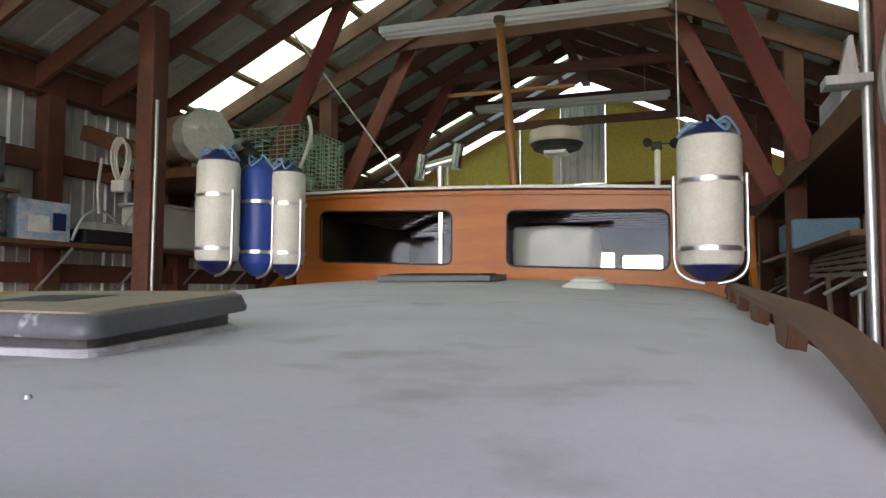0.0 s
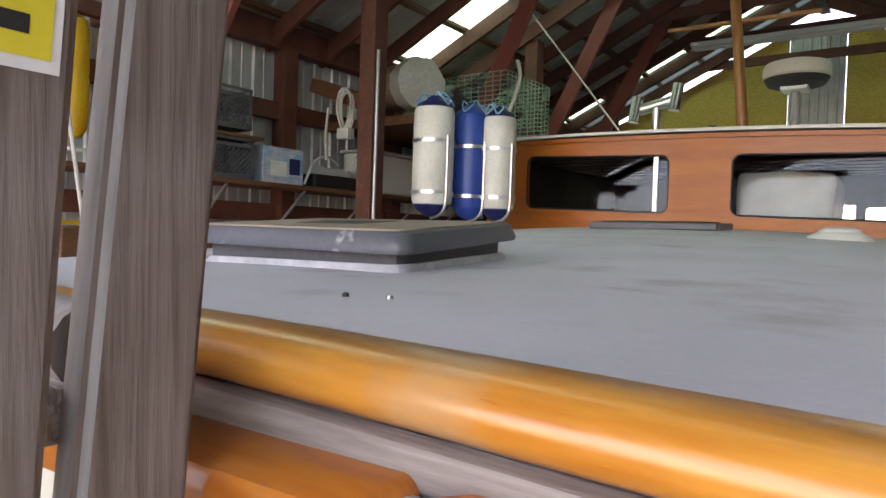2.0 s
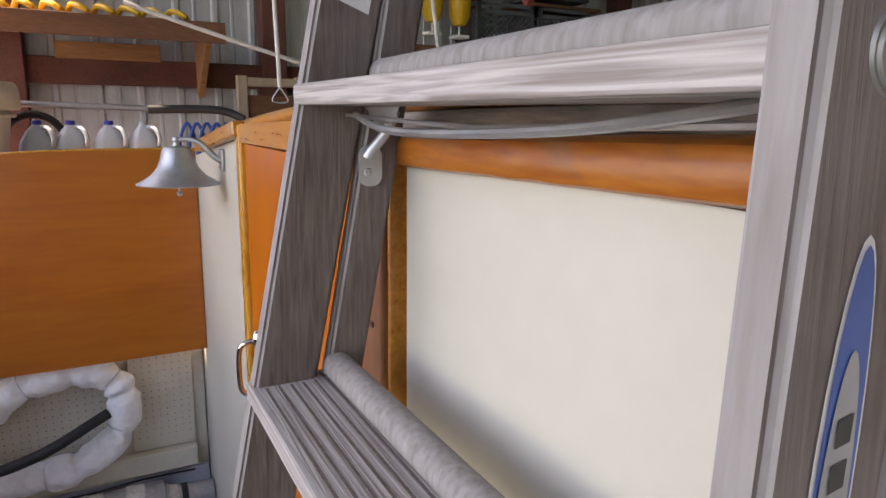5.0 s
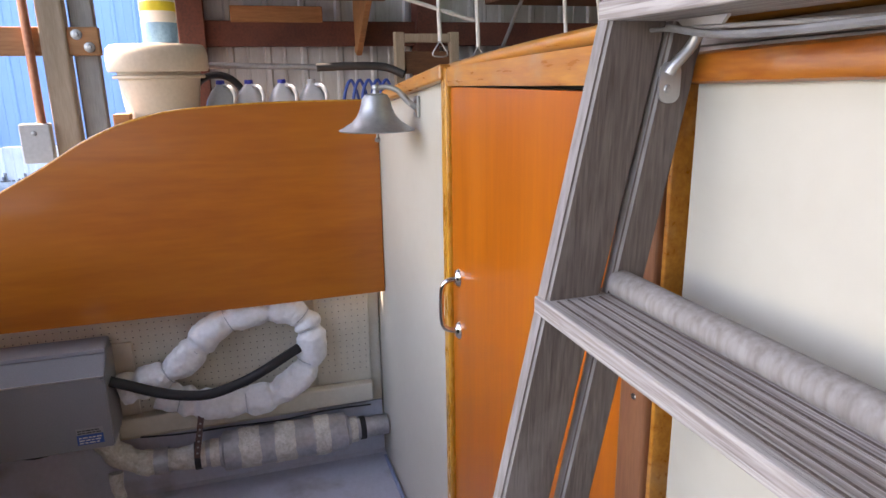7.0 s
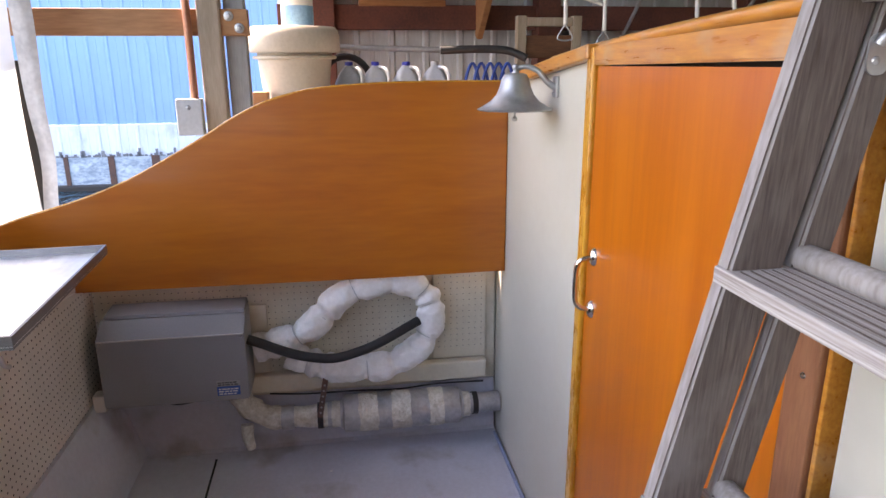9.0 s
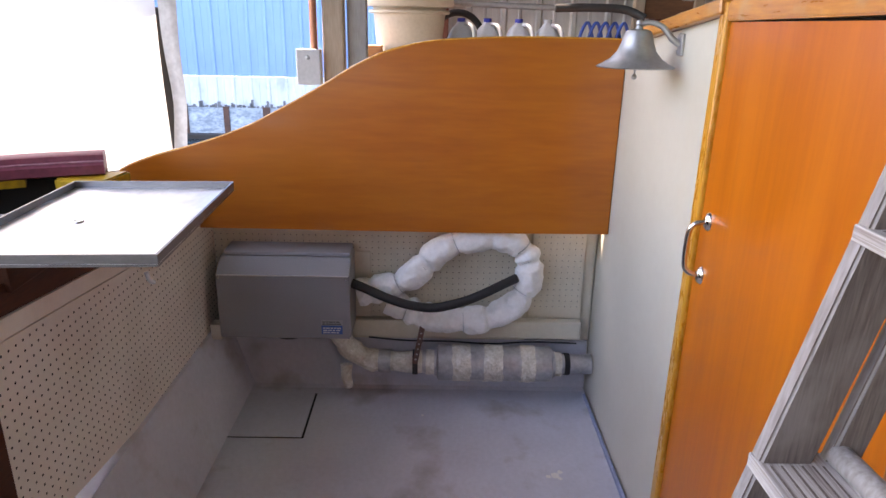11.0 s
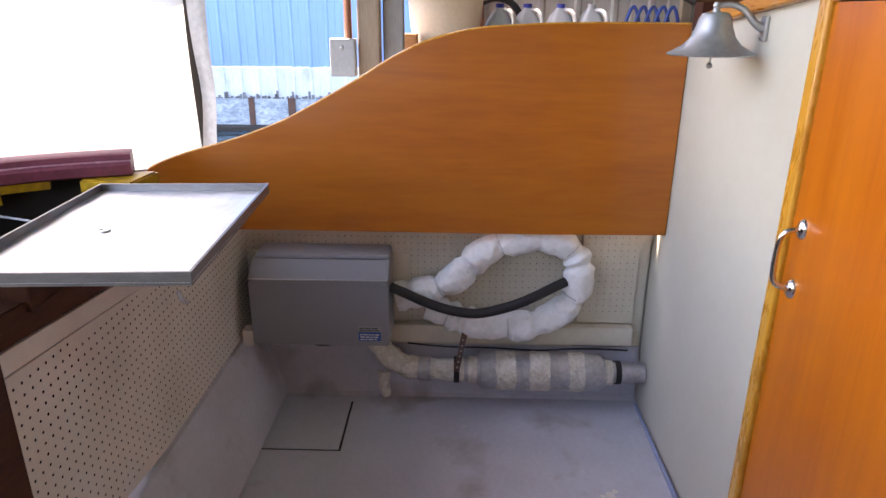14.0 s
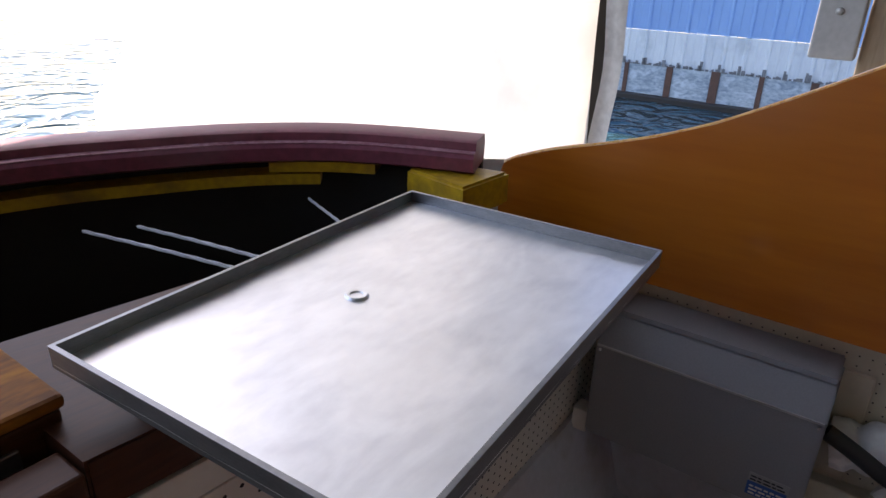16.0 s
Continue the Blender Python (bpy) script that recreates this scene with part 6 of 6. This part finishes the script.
part("cable", tube(smooth_path([(-3.08, 3.62, 2.06), (-3.05, 3.70, 2.25), (-3.05, 3.85, 2.31), (-3.06, 4.0, 2.26)], 6), 0.012, 8), GREYCLOTH, tb, "grey bent cable", True)
part("cable", tube(smooth_path([(-3.07, 4.1, 2.2), (-3.03, 4.2, 2.36), (-3.02, 4.3, 2.3), (-3.03, 4.33, 2.12), (-3.02, 4.42, 2.05)], 6), 0.008, 8), ROPEWHITE, tb, "white loop of cable", True)
tu = thing("storage_tub", "translucent white storage tub on the shelf", "tub", at=(-3.2, 4.7, 2.042))
part("tub", box(-3.38, 4.36, 2.042, -3.02, 5.02, 2.42, 0.03, seg=3), WHITEPLASTIC, tu)
part("rim", box(-3.40, 4.34, 2.42, -3.0, 5.04, 2.445, 0.008), WHITEPLASTIC, tu)
cb = thing("cool_box", "blue and white insulated cool box on the shelf", "cool box", at=(-3.2, 5.4, 2.042))
part("body", box(-3.38, 5.15, 2.042, -3.02, 5.75, 2.37, 0.02), BLUEVINYL, cb, "blue body")
part("lid", box(-3.40, 5.13, 2.372, -3.0, 5.77, 2.43, 0.015), WHITEPLASTIC, cb, "white lid")
# beams and bundles on the port loft
tagged(mesh_ob("cross_timber", beam((-3.35, 3.95, 2.98), (-2.62, 3.85, 2.74), 0.09, 0.13, 0.006), BROWNWOOD), "short brown timber propped across the posts", "timber")
cr = thing("cloth_roll", "tan cloth bundle rolled up in clear bubble wrap", "bundle", at=(-2.7, 4.4, 2.9))
m = look((-3.30, 4.75, 3.06), (-2.30, 4.25, 2.96))
part("roll", lathe([(0.0, 0.0), (0.17, 0.0), (0.20, -0.05), (0.21, -0.5), (0.205, -0.85), (0.0, -0.86)], seg=28, m=m), CARDBOARD, cr, "tan cloth", True)
bm = lathe([(0.0, -1.06), (0.12, -1.07), (0.22, -1.02), (0.235, -0.86), (0.20, -0.80), (0.0, -0.80)], seg=28, m=m)
for q in bm.verts:
    q.co += noise.noise_vector(q.co * 14) * 0.02
part("wrap", bm, BUBBLE, cr, "crumpled clear wrap end", True)
wt = thing("wire_trap", "stack of pale green wire mesh traps on the loft", "trap", at=(-1.95, 5.6, 2.7))
bm = bmesh.new()
for (x0, x1, z0, z1, y0, y1) in ((-2.75, -1.9, 2.70, 3.16, 4.9, 5.7),):
    def seg_(a, b):
        beam(a, b, 0.006, 0.006, 0, bm, up=(0.31, 0.53, 0.8))
    n = 11
    for i in range(n + 1):
        u = i / n
        for y in (y0, y1):
            seg_((x0 + (x1 - x0) * u, y, z0), (x0 + (x1 - x0) * u, y, z1))
            seg_((x0, y, z0 + (z1 - z0) * u), (x1, y, z0 + (z1 - z0) * u))
        for x in (x0, x1):
            seg_((x, y0 + (y1 - y0) * u, z0), (x, y0 + (y1 - y0) * u, z1))
            seg_((x, y0, z0 + (z1 - z0) * u), (x, y1, z0 + (z1 - z0) * u))
        for z in (z1, (z0 + z1) / 2):
            seg_((x0 + (x1 - x0) * u, y0, z), (x0 + (x1 - x0) * u, y1, z))
part("mesh_cage", bm, GREENWIRE, wt)
part("hoop", tube(smooth_path([(-1.88, 4.85, 2.72), (-1.78, 4.8, 2.85), (-1.72, 4.8, 3.05), (-1.75, 4.8, 3.2)], 6), 0.016, 8), ROPEWHITE, wt, "pale bent hose", True)
dk = bmesh.new()
bmesh.ops.create_icosphere(dk, subdivisions=3, radius=1)
for q in dk.verts:
    q.co = Vector((-2.55, 5.0, 2.88)) + Vector((q.co.x * 0.26, q.co.y * 0.3, q.co.z * 0.2)) + noise.noise_vector(q.co * 3) * 0.07
tagged(mesh_ob("dark_net", dk, BLACK, True), "heap of dark netting beside the wrapped roll", "net")


def coil(cx, cy, cz, r, n, mat, label, name="rope_coil", tail=0.35, rr=0.010, axis="y", squash=1.5):
    bm = bmesh.new()
    rnd = random.Random(int(cx * 100))
    pts = []
    for k in range(n * 14):
        a = 2 * math.pi * k / 14
        q = r * (1 + 0.10 * math.sin(k * 0.37))
        off = 0.012 * math.sin(k * 0.9) + (k / (n * 14) - 0.5) * 0.05
        u, v = q * math.cos(a), q * math.sin(a) * squash
        pts.append((cx + u, cy + off, cz + v) if axis == "y" else (cx + off, cy + u, cz + v))
    tube(pts, rr, 7, bm)
    t = tagged(mesh_ob(name, bm, mat, True), label, "rope")
    return t


coil(-2.78, 3.78, 2.68, 0.075, 4, ROPEWHITE, "white cord coiled and hung from the cross timber", squash=2.2)
tg = box(-2.84, 3.74, 2.44, -2.71, 3.82, 2.53, 0.008)
tagged(mesh_ob("cord_bundle", tg, ROPEWHITE), "wrapped end of the hanging white cord", "rope")
tl = tube(smooth_path([(-3.0, 3.8, 2.72), (-3.03, 3.8, 2.5), (-3.01, 3.8, 2.28)], 5), 0.012, 7)
tagged(mesh_ob("cord_tail", tl, ROPEWHITE, True), "white cord hanging beside the timber", "rope")


# timbers that the floats and lines hang from
for n_, a_, b_ in (("hanging_rail", (-2.92, 0.3, 2.95), (-2.92, 2.1, 2.95)), ("hanging_rail", (-2.40, 0.3, 2.95), (-2.40, 2.1, 2.95))):
    structure(n_, beam(a_, b_, 0.07, 0.09), REDWOOD, "red-brown rail for hanging gear", "beam")
for y_ in (0.35, 2.05):
    structure("hanging_rail_tie", beam((-3.45, y_, 3.04), (-2.2, y_, 3.04), 0.07, 0.09), REDWOOD, "red-brown tie carrying the hanging rails", "beam")


# yellow floats
def float_buoy(x, y, z, L, r, mat, label):
    t = thing("pole_float", label, "float", "hanging floats", at=(x, y, z))
    part("body", lathe([(0.0, 0.0), (r * 0.55, 0.01), (r * 0.9, 0.06), (r, 0.14), (r * 1.02, L * 0.5 - 0.02), (r * 0.93, L * 0.5), (r * 1.0, L * 0.5 + 0.02), (r, L - 0.14), (r * 0.85, L - 0.05), (0.0, L)], (x, y, z), 20), mat, t, "", True)
    part("tag", box(x - 0.05, y - 0.05, z - 0.075, x + 0.05, y + 0.05, z - 0.055, 0.004), WHITEPLASTIC, t, "white end fitting")
    part("line", tube([(x, y, z + L - 0.01), (x + (-2.92 - x), y, 2.92)], 0.008, 6), ROPEWHITE, t, "", True)
    part("stem", tube([(x, y, z - 0.06), (x, y, z + 0.02)], 0.007, 8), WHITEPLASTIC, t, "", True)
    return t


float_buoy(-2.9, 1.25, 2.17, 0.55, 0.085, ORANGEFLOAT, "orange worn wooden float hanging by its line")
float_buoy(-2.95, 1.70, 2.17, 0.75, 0.075, YELLOWFLOAT, "yellow painted float hanging by its line")
float_buoy(-2.95, 1.90, 2.16, 0.75, 0.075, YELLOWFLOAT, "yellow painted float hanging by its line")
for (a, b) in (((-2.4, 1.18, 2.92), (-2.4, 1.28, 1.72)), ((-2.4, 1.31, 2.92), (-2.4, 1.50, 1.71)), ((-2.4, 0.52, 2.92), (-2.4, 0.56, 1.72)), ((-2.4, 0.72, 2.92), (-2.4, 0.77, 1.69))):
    t = thing("hanging_line", "white line hanging from the loft with a wire loop", "rope", "hanging lines", at=b)
    part("line", tube([a, ((a[0] + b[0]) / 2 + 0.004, (a[1] + b[1]) / 2, (a[2] + b[2]) / 2), b], 0.011, 8), ROPEWHITE, t, "", True)
    part("loop", tube(smooth_path([b, (b[0], b[1] - 0.04, b[2] - 0.07), (b[0], b[1] + 0.04, b[2] - 0.07), b], 5), 0.004, 6), GALV, t, "wire loop", True)
sl2 = tube(smooth_path([(-2.4, -0.13, 2.07), (-2.4, 0.28, 1.95), (-2.4, 0.75, 1.82)], 6), 0.010, 8)
tagged(mesh_ob("slack_line", sl2, ROPEWHITE, True), "white line running slantwise past the shelf", "rope")

# ---- port quarter: jugs, bucket, entrance posts ----
js = thing("jug_shelf", "low brown shelf carrying jugs and a bucket", "shelf", at=(-2.75, -0.2, 1.28))
for i in range(3):
    part("board", box(-3.10 + i * 0.24, -1.02, 1.262, -2.862 + i * 0.24, 1.2, 1.294, 0.003), BROWNWOOD, js)
for y in (-0.9, 0.2, 1.1):
    part("leg", box(-2.62, y, -0.12, -2.55, y + 0.07, 1.262, 0.004), BROWNWOOD, js)


def jug(x, y, z, cap, fill, label):
    t = thing("plastic_jug", label, "jug", "row of jugs", at=(x, y, z))
    bm = bmesh.new()
    rings = []
    for w, d, h in ((0.070, 0.070, 0.0), (0.076, 0.076, 0.01), (0.076, 0.076, 0.135), (0.070, 0.070, 0.165), (0.045, 0.045, 0.22), (0.020, 0.020, 0.252), (0.018, 0.018, 0.262)):
        rings.append([bm.verts.new((x + w * c[0], y + d * c[1], z + h * 0.88)) for c in [(math.cos(a) * (1 + 0.18 * abs(math.sin(2 * a))), math.sin(a) * (1 + 0.18 * abs(math.sin(2 * a)))) for a in [k * math.pi / 10 for k in range(20)]]])
    for a, b in zip(rings, rings[1:]):
        for k in range(20):
            bm.faces.new((a[k], a[(k + 1) % 20], b[(k + 1) % 20], b[k]))
    bm.faces.new(rings[0][::-1])
    bm.faces.new(rings[-1])
    part("body", bm, JUGPLASTIC, t, "milky plastic body", True)
    part("handle", tube(smooth_path([(x + 0.02, y + 0.02, z + 0.216), (x + 0.055, y + 0.05, z + 0.207), (x + 0.075, y + 0.07, z + 0.167), (x + 0.07, y + 0.065, z + 0.123)], 5), 0.011, 8), JUGPLASTIC, t, "", True)
    part("cap", lathe([(0.022, 0.0), (0.022, 0.018), (0.019, 0.021), (0.0, 0.021)], (x, y, z + 0.225), 16), cap, t, "blue cap" if cap is BLUECAP else "pale cap", True)
    if fill:
        part("label", box(x + 0.078, y - 0.062, z + 0.03, x + 0.092, y + 0.062, z + 0.10, 0.004), YELLOWLABEL, t, "yellow label")
    return t


for y, cap, fill in ((-0.538, BLUECAP, True), (-0.395, BLUECAP, False), (-0.225, BLUECAP, True), (-0.066, JUGPLASTIC, False)):
    jug(-2.75, y, 1.296, cap, fill, "milky plastic gallon jug with a %s cap" % ("blue" if cap is BLUECAP else "pale"))
bk = thing("lidded_bucket", "large beige plastic bucket with a snap lid", "bucket", at=(-2.62, -0.79, 1.294))
part("body", lathe([(0.0, 0.0), (0.150, 0.0), (0.160, 0.01), (0.192, 0.30), (0.192, 0.31), (0.0, 0.31)], (-2.62, -0.815, 1.296), 36), TUB, bk, "", True)
part("lid", lathe([(0.226, -0.012), (0.232, 0.0), (0.232, 0.062), (0.226, 0.094), (0.21, 0.112), (0.20, 0.106), (0.0, 0.104)], (-2.62, -0.815, 1.60), 36), TUB, bk, "wide ribbed lid", True)
part("rib", lathe([(0.205, 0.0), (0.212, 0.004), (0.212, 0.014), (0.205, 0.018)], (-2.62, -0.815, 1.555), 36), TUB, bk, "", True)
cn = thing("canister", "white and blue printed canister standing on the bucket lid", "canister", at=(-2.62, -0.79, 1.706))
part("body", lathe([(0.0, 0.0), (0.078, 0.0), (0.080, 0.005), (0.080, 0.24), (0.076, 0.25), (0.0, 0.25)], (-2.62, -0.790, 1.706), 28), WHITEPLASTIC, cn, "", True)
part("label", lathe([(0.0806, 0.015), (0.0812, 0.018), (0.0812, 0.105), (0.0806, 0.108)], (-2.62, -0.790, 1.706), 28), ROPEBLUE, cn, "blue printed label", True)
part("label", lathe([(0.0806, 0.16), (0.0812, 0.162), (0.0812, 0.20), (0.0806, 0.202)], (-2.62, -0.790, 1.706), 28), YELLOWLABEL, cn, "yellow band", True)
bp = tube(smooth_path([(-2.70, -0.04, 1.60), (-2.68, 0.15, 1.605), (-2.66, 0.32, 1.598), (-2.62, 0.42, 1.555)], 6), 0.022, 12)
tagged(mesh_ob("foam_pipe", bp, BLACK, True), "black foam-covered pipe lying across the shelf things", "pipe")
bp2 = tube([(-2.86, -0.60, 1.62), (-2.84, 0.0, 1.605)], 0.016, 10)
tagged(mesh_ob("grey_pipe", bp2, GALV, True), "thin grey pipe resting behind the jugs", "pipe")
tagged(mesh_ob("timber_offcut", box(-2.50, -1.015, 1.295, -2.39, -0.945, 1.40, 0.004), RAWWOOD), "short reddish timber offcut standing by the bucket", "timber")
bl = tube([(-2.80, -0.555 + 0.135 * math.cos(a), 1.435 + 0.135 * math.sin(a)) for a in [k * math.pi / 16 for k in range(33)]], 0.019, 12)
tagged(mesh_ob("hose_loop", bl, BLACK, True), "loop of black hose standing behind the jugs", "hose")
bh = bmesh.new()
for k in range(5):
    y = 0.09 + k * 0.05
    tube(smooth_path([(-2.72, y, 1.30), (-2.73, y + 0.02, 1.46), (-2.74, y + 0.06, 1.53), (-2.75, y + 0.10, 1.42), (-2.75, y + 0.10, 1.30)], 5), 0.009, 7, bh)
tagged(mesh_ob("blue_hose", bh, BLUEVINYL, True), "loops of blue hose heaped on the shelf", "hose")
wf = thing("old_frame", "weathered wooden frame leaning on the wall", "frame", at=(-3.0, 0.6, 1.3))
for y in (0.46, 0.80):
    part("stile", box(-3.02, y, 1.296, -2.96, y + 0.055, 1.80, 0.004), POSTTAN, wf)
part("crosspiece", box(-3.02, 0.517, 1.74, -2.96, 0.798, 1.79, 0.004), POSTTAN, wf)
part("panel", box(-3.0, 0.517, 1.56, -2.98, 0.798, 1.69, 0.003), BROWNWOOD, wf)
us = thing("upper_shelf", "brown shelf with a triangular bracket on the wall", "shelf", at=(-3.2, -0.3, 2.05))
part("board", box(-3.43, -1.0, 2.03, -2.95, 0.40, 2.06, 0.004), BROWNWOOD, us)
part("front_edge", box(-2.95, -1.0, 1.965, -2.915, 0.40, 2.075, 0.004), BROWNWOOD, us)
part("bracket", slab([(-3.42, 1.70), (-3.36, 1.68), (-2.95, 1.99), (-2.95, 2.028), (-3.42, 2.028)], "y", 0.30, 0.335, 0.003), RAWWOOD, us, "triangular bracket")
part("back_board", box(-3.42, -0.45, 1.88, -3.38, 0.10, 1.975, 0.003), RAWWOOD, us)
yl = thing("yellow_line", "heap of yellow line on the upper shelf", "rope", at=(-3.1, -0.3, 2.06))
for k in range(9):
    yr = bmesh.new()
    y = -0.85 + k * 0.12
    tube(smooth_path([(-3.2, y, 2.10), (-3.05, y + 0.03, 2.13), (-2.98, y + 0.09, 2.10), (-3.1, y + 0.12, 2.075)], 5), 0.016, 8, yr)
    part("loop", yr, YELLOWFLOAT, yl, "", True)
# entrance posts with an electric box
structure("entrance_post", box(-2.06, -1.06, -0.45, -1.99, -0.975, 3.3, 0.006), POSTGREY, "grey weathered board post at the entrance", "post")
structure("entrance_post", box(-2.02, -1.160, -0.45, -1.94, -1.068, 3.3, 0.01), POSTTAN, "tan weathered round-edged post at the entrance", "post")
structure("entrance_beam", box(-2.0, -1.93, 1.645, -1.955, -0.958, 1.75, 0.005), RAWWOOD, "fir beam bolted to the entrance post", "beam")
for y, z in ((-1.035, 1.722), (-0.995, 1.675)):
    bo = lathe([(0.0, 0.012), (0.008, 0.011), (0.010, 0.006), (0.019, 0.004), (0.020, 0.0)], seg=18, m=pose(-1.954, y, z, 0, 90))
    tagged(mesh_ob("beam_bolt", bo, GALV, True), "zinc bolt and washer in the entrance beam", "bolt", "beam bolts")
ob = thing("outlet_box", "grey weatherproof electric outlet box with a copper conduit", "outlet", at=(-1.92, -1.21, 1.3))
part("case", box(-1.955, -1.27, 1.245, -1.90, -1.165, 1.395, 0.006), GREYCLOTH, ob, "pale grey case")
part("conduit", tube([(-1.93, -1.195, 1.395), (-1.93, -1.195, 2.8)], 0.016, 12), COPPER, ob, "copper conduit", True)
part("knob", lathe([(0.0, 0.008), (0.008, 0.006), (0.010, 0)], seg=12, m=pose(-1.90, -1.22, 1.36, 0, 90)), GALV, ob)

# added out of view, keeps the sun from shining through the gap
structure("entrance_sunblock", box(-2.06, -2.45, 2.2, -1.99, -0.90, 4.05, 0.004), POSTGREY, "unseen grey boarding added over the entrance gap to block the sun", "wall")
# tarpaulin at the open side
tp = thing("tarpaulin", "white tarpaulin sheet hanging at the open side of the boathouse", "tarpaulin", at=(-1.8, -2.9, 0.2))
bm = bmesh.new()
rows = []
# the unseen upper sheet is added up to the roof to stop the sun
NU, NV = 46, 30
for j in range(NV + 1):
    v = j / NV
    row = []
    for i in range(NU + 1):
        u = i / NU
        z_ = 0.05 + 4.0 * v
        y = -1.795 - (2.02 + 0.75 * max(0.0, min(1.0, (1.45 - z_) / 0.75)) ** 1.5) * u
        x = -1.80 + 0.10 * u + 0.014 * math.sin(u * 19 + v * 2) + 0.02 * noise.noise(Vector((u * 6, v * 4, 1)))
        row.append(bm.verts.new((x, y + 0.012 * math.sin(v * 14), 0.05 + 4.0 * v)))
    rows.append(row)
for j in range(NV):
    for i in range(NU):
        bm.faces.new((rows[j][i], rows[j][i + 1], rows[j + 1][i + 1], rows[j + 1][i]))
part("sheet", bm, TARP, tp, "white translucent sheet", True)
bm = bmesh.new()
rows = []
for j in range(61):
    v = j / 60
    w = 0.070 + 0.012 * math.sin(v * 19)
    slit = math.exp(-((0.05 + 3.95 * v - 1.17) / 0.17) ** 2)
    y = -1.795 + 0.022 * slit
    rows.append([bm.verts.new((-1.79 + 0.008 * math.sin(v * 13 + k), y + w * k / 4, 0.05 + 3.95 * v)) for k in range(5)])
for a, b in zip(rows, rows[1:]):
    for k in range(4):
        bm.faces.new((a[k], a[k + 1], b[k + 1], b[k]))
# added black strip, paints the darkness seen through the slit
part("slit_shade", box(-1.835, -1.85, 0.85, -1.825, -1.76, 1.55, 0.003), DARKHULL, tp, "black strip added behind the slit to paint its shade")
part("hem", bm, HEM, tp, "ragged folded hem, its shade painted grey", True)

# ---- starboard side ----
hs = bmesh.new()
for k in range(6):
    r = 0.20 + 0.012 * k
    tube([(2.06 + r * 0.55 * math.cos(a) + 0.004 * k, 2.49 - 0.018 * k, 2.42 + r * 1.25 * math.sin(a)) for a in [i * math.pi / 12 for i in range(25)]], 0.013, 8, hs)
tagged(mesh_ob("garden_hose", hs, [POSTGREY], True), "grey hose coiled on the post", "hose")
hs = bmesh.new()
for k in range(3):
    r = 0.19 + 0.014 * k
    tube([(2.10 + r * 0.5 * math.cos(a), 2.36 - 0.012 * k, 2.28 + r * 1.5 * math.sin(a)) for a in [i * math.pi / 12 for i in range(25)]], 0.012, 8, hs)
tagged(mesh_ob("yellow_hose", hs, YELLOWFLOAT, True), "yellow hose hanging in loops on the post", "hose")
lb = thing("shelf_bracket", "grey plastic bracket fixed to the pipe", "bracket", at=(1.9, 2.55, 2.5))
part("arm", box(1.78, 2.50, 2.44, 1.93, 2.60, 2.475, 0.004), POSTGREY, lb)
part("upright", slab([(1.83, 2.475), (1.86, 2.62), (1.875, 2.62), (1.89, 2.475)], "y", 2.52, 2.58, 0.002), POSTGREY, lb)
ct = thing("storage_carton", "pale green-white carton on the loft", "carton", at=(2.5, 5.0, 2.74))
part("carton", box(2.25, 4.6, 2.742, 2.75, 5.3, 3.05, 0.01), JUGPLASTIC, ct)
part("print", bars(4.70, 2.80, 5.20, 2.98, 3, lambda u, v: (2.249, u, v), bmesh.new()), GREYSTICKER, ct)
bb = thing("blue_bin", "dusty blue plastic bin on the starboard shelf", "bin", at=(2.4, 6.4, 2.05))
part("bin", box(2.15, 6.0, 2.05, 2.65, 6.8, 2.30, 0.02), ROPEBLUE, bb)
shelf_unit(4.0, 9.5, 2.15, 2.75, 2.045, "dark plank shelf on the starboard side")
for i in range(9):
    y = 3.2 + i * 0.55
    tagged(mesh_ob("upright_pole", tube([(2.35 + 0.07 * (i % 3), y, -0.12), (2.30 + 0.09 * (i % 2), y + 0.05, 1.72 + 0.1 * (i % 3))], 0.018, 8), (GALV, POSTTAN, DARKWOOD)[i % 3], True), "spare pole standing against the wall", "pole", "spare poles")
for i in range(5):
    tagged(mesh_ob("rack_tube", tube([(2.2 + 0.03 * i, 3.9, 1.80 + 0.045 * i), (2.35 + 0.03 * i, 6.8, 1.84 + 0.045 * i)], 0.014, 8), GALV, True), "galvanised tube lying in the side rack", "tube", "rack tubes")
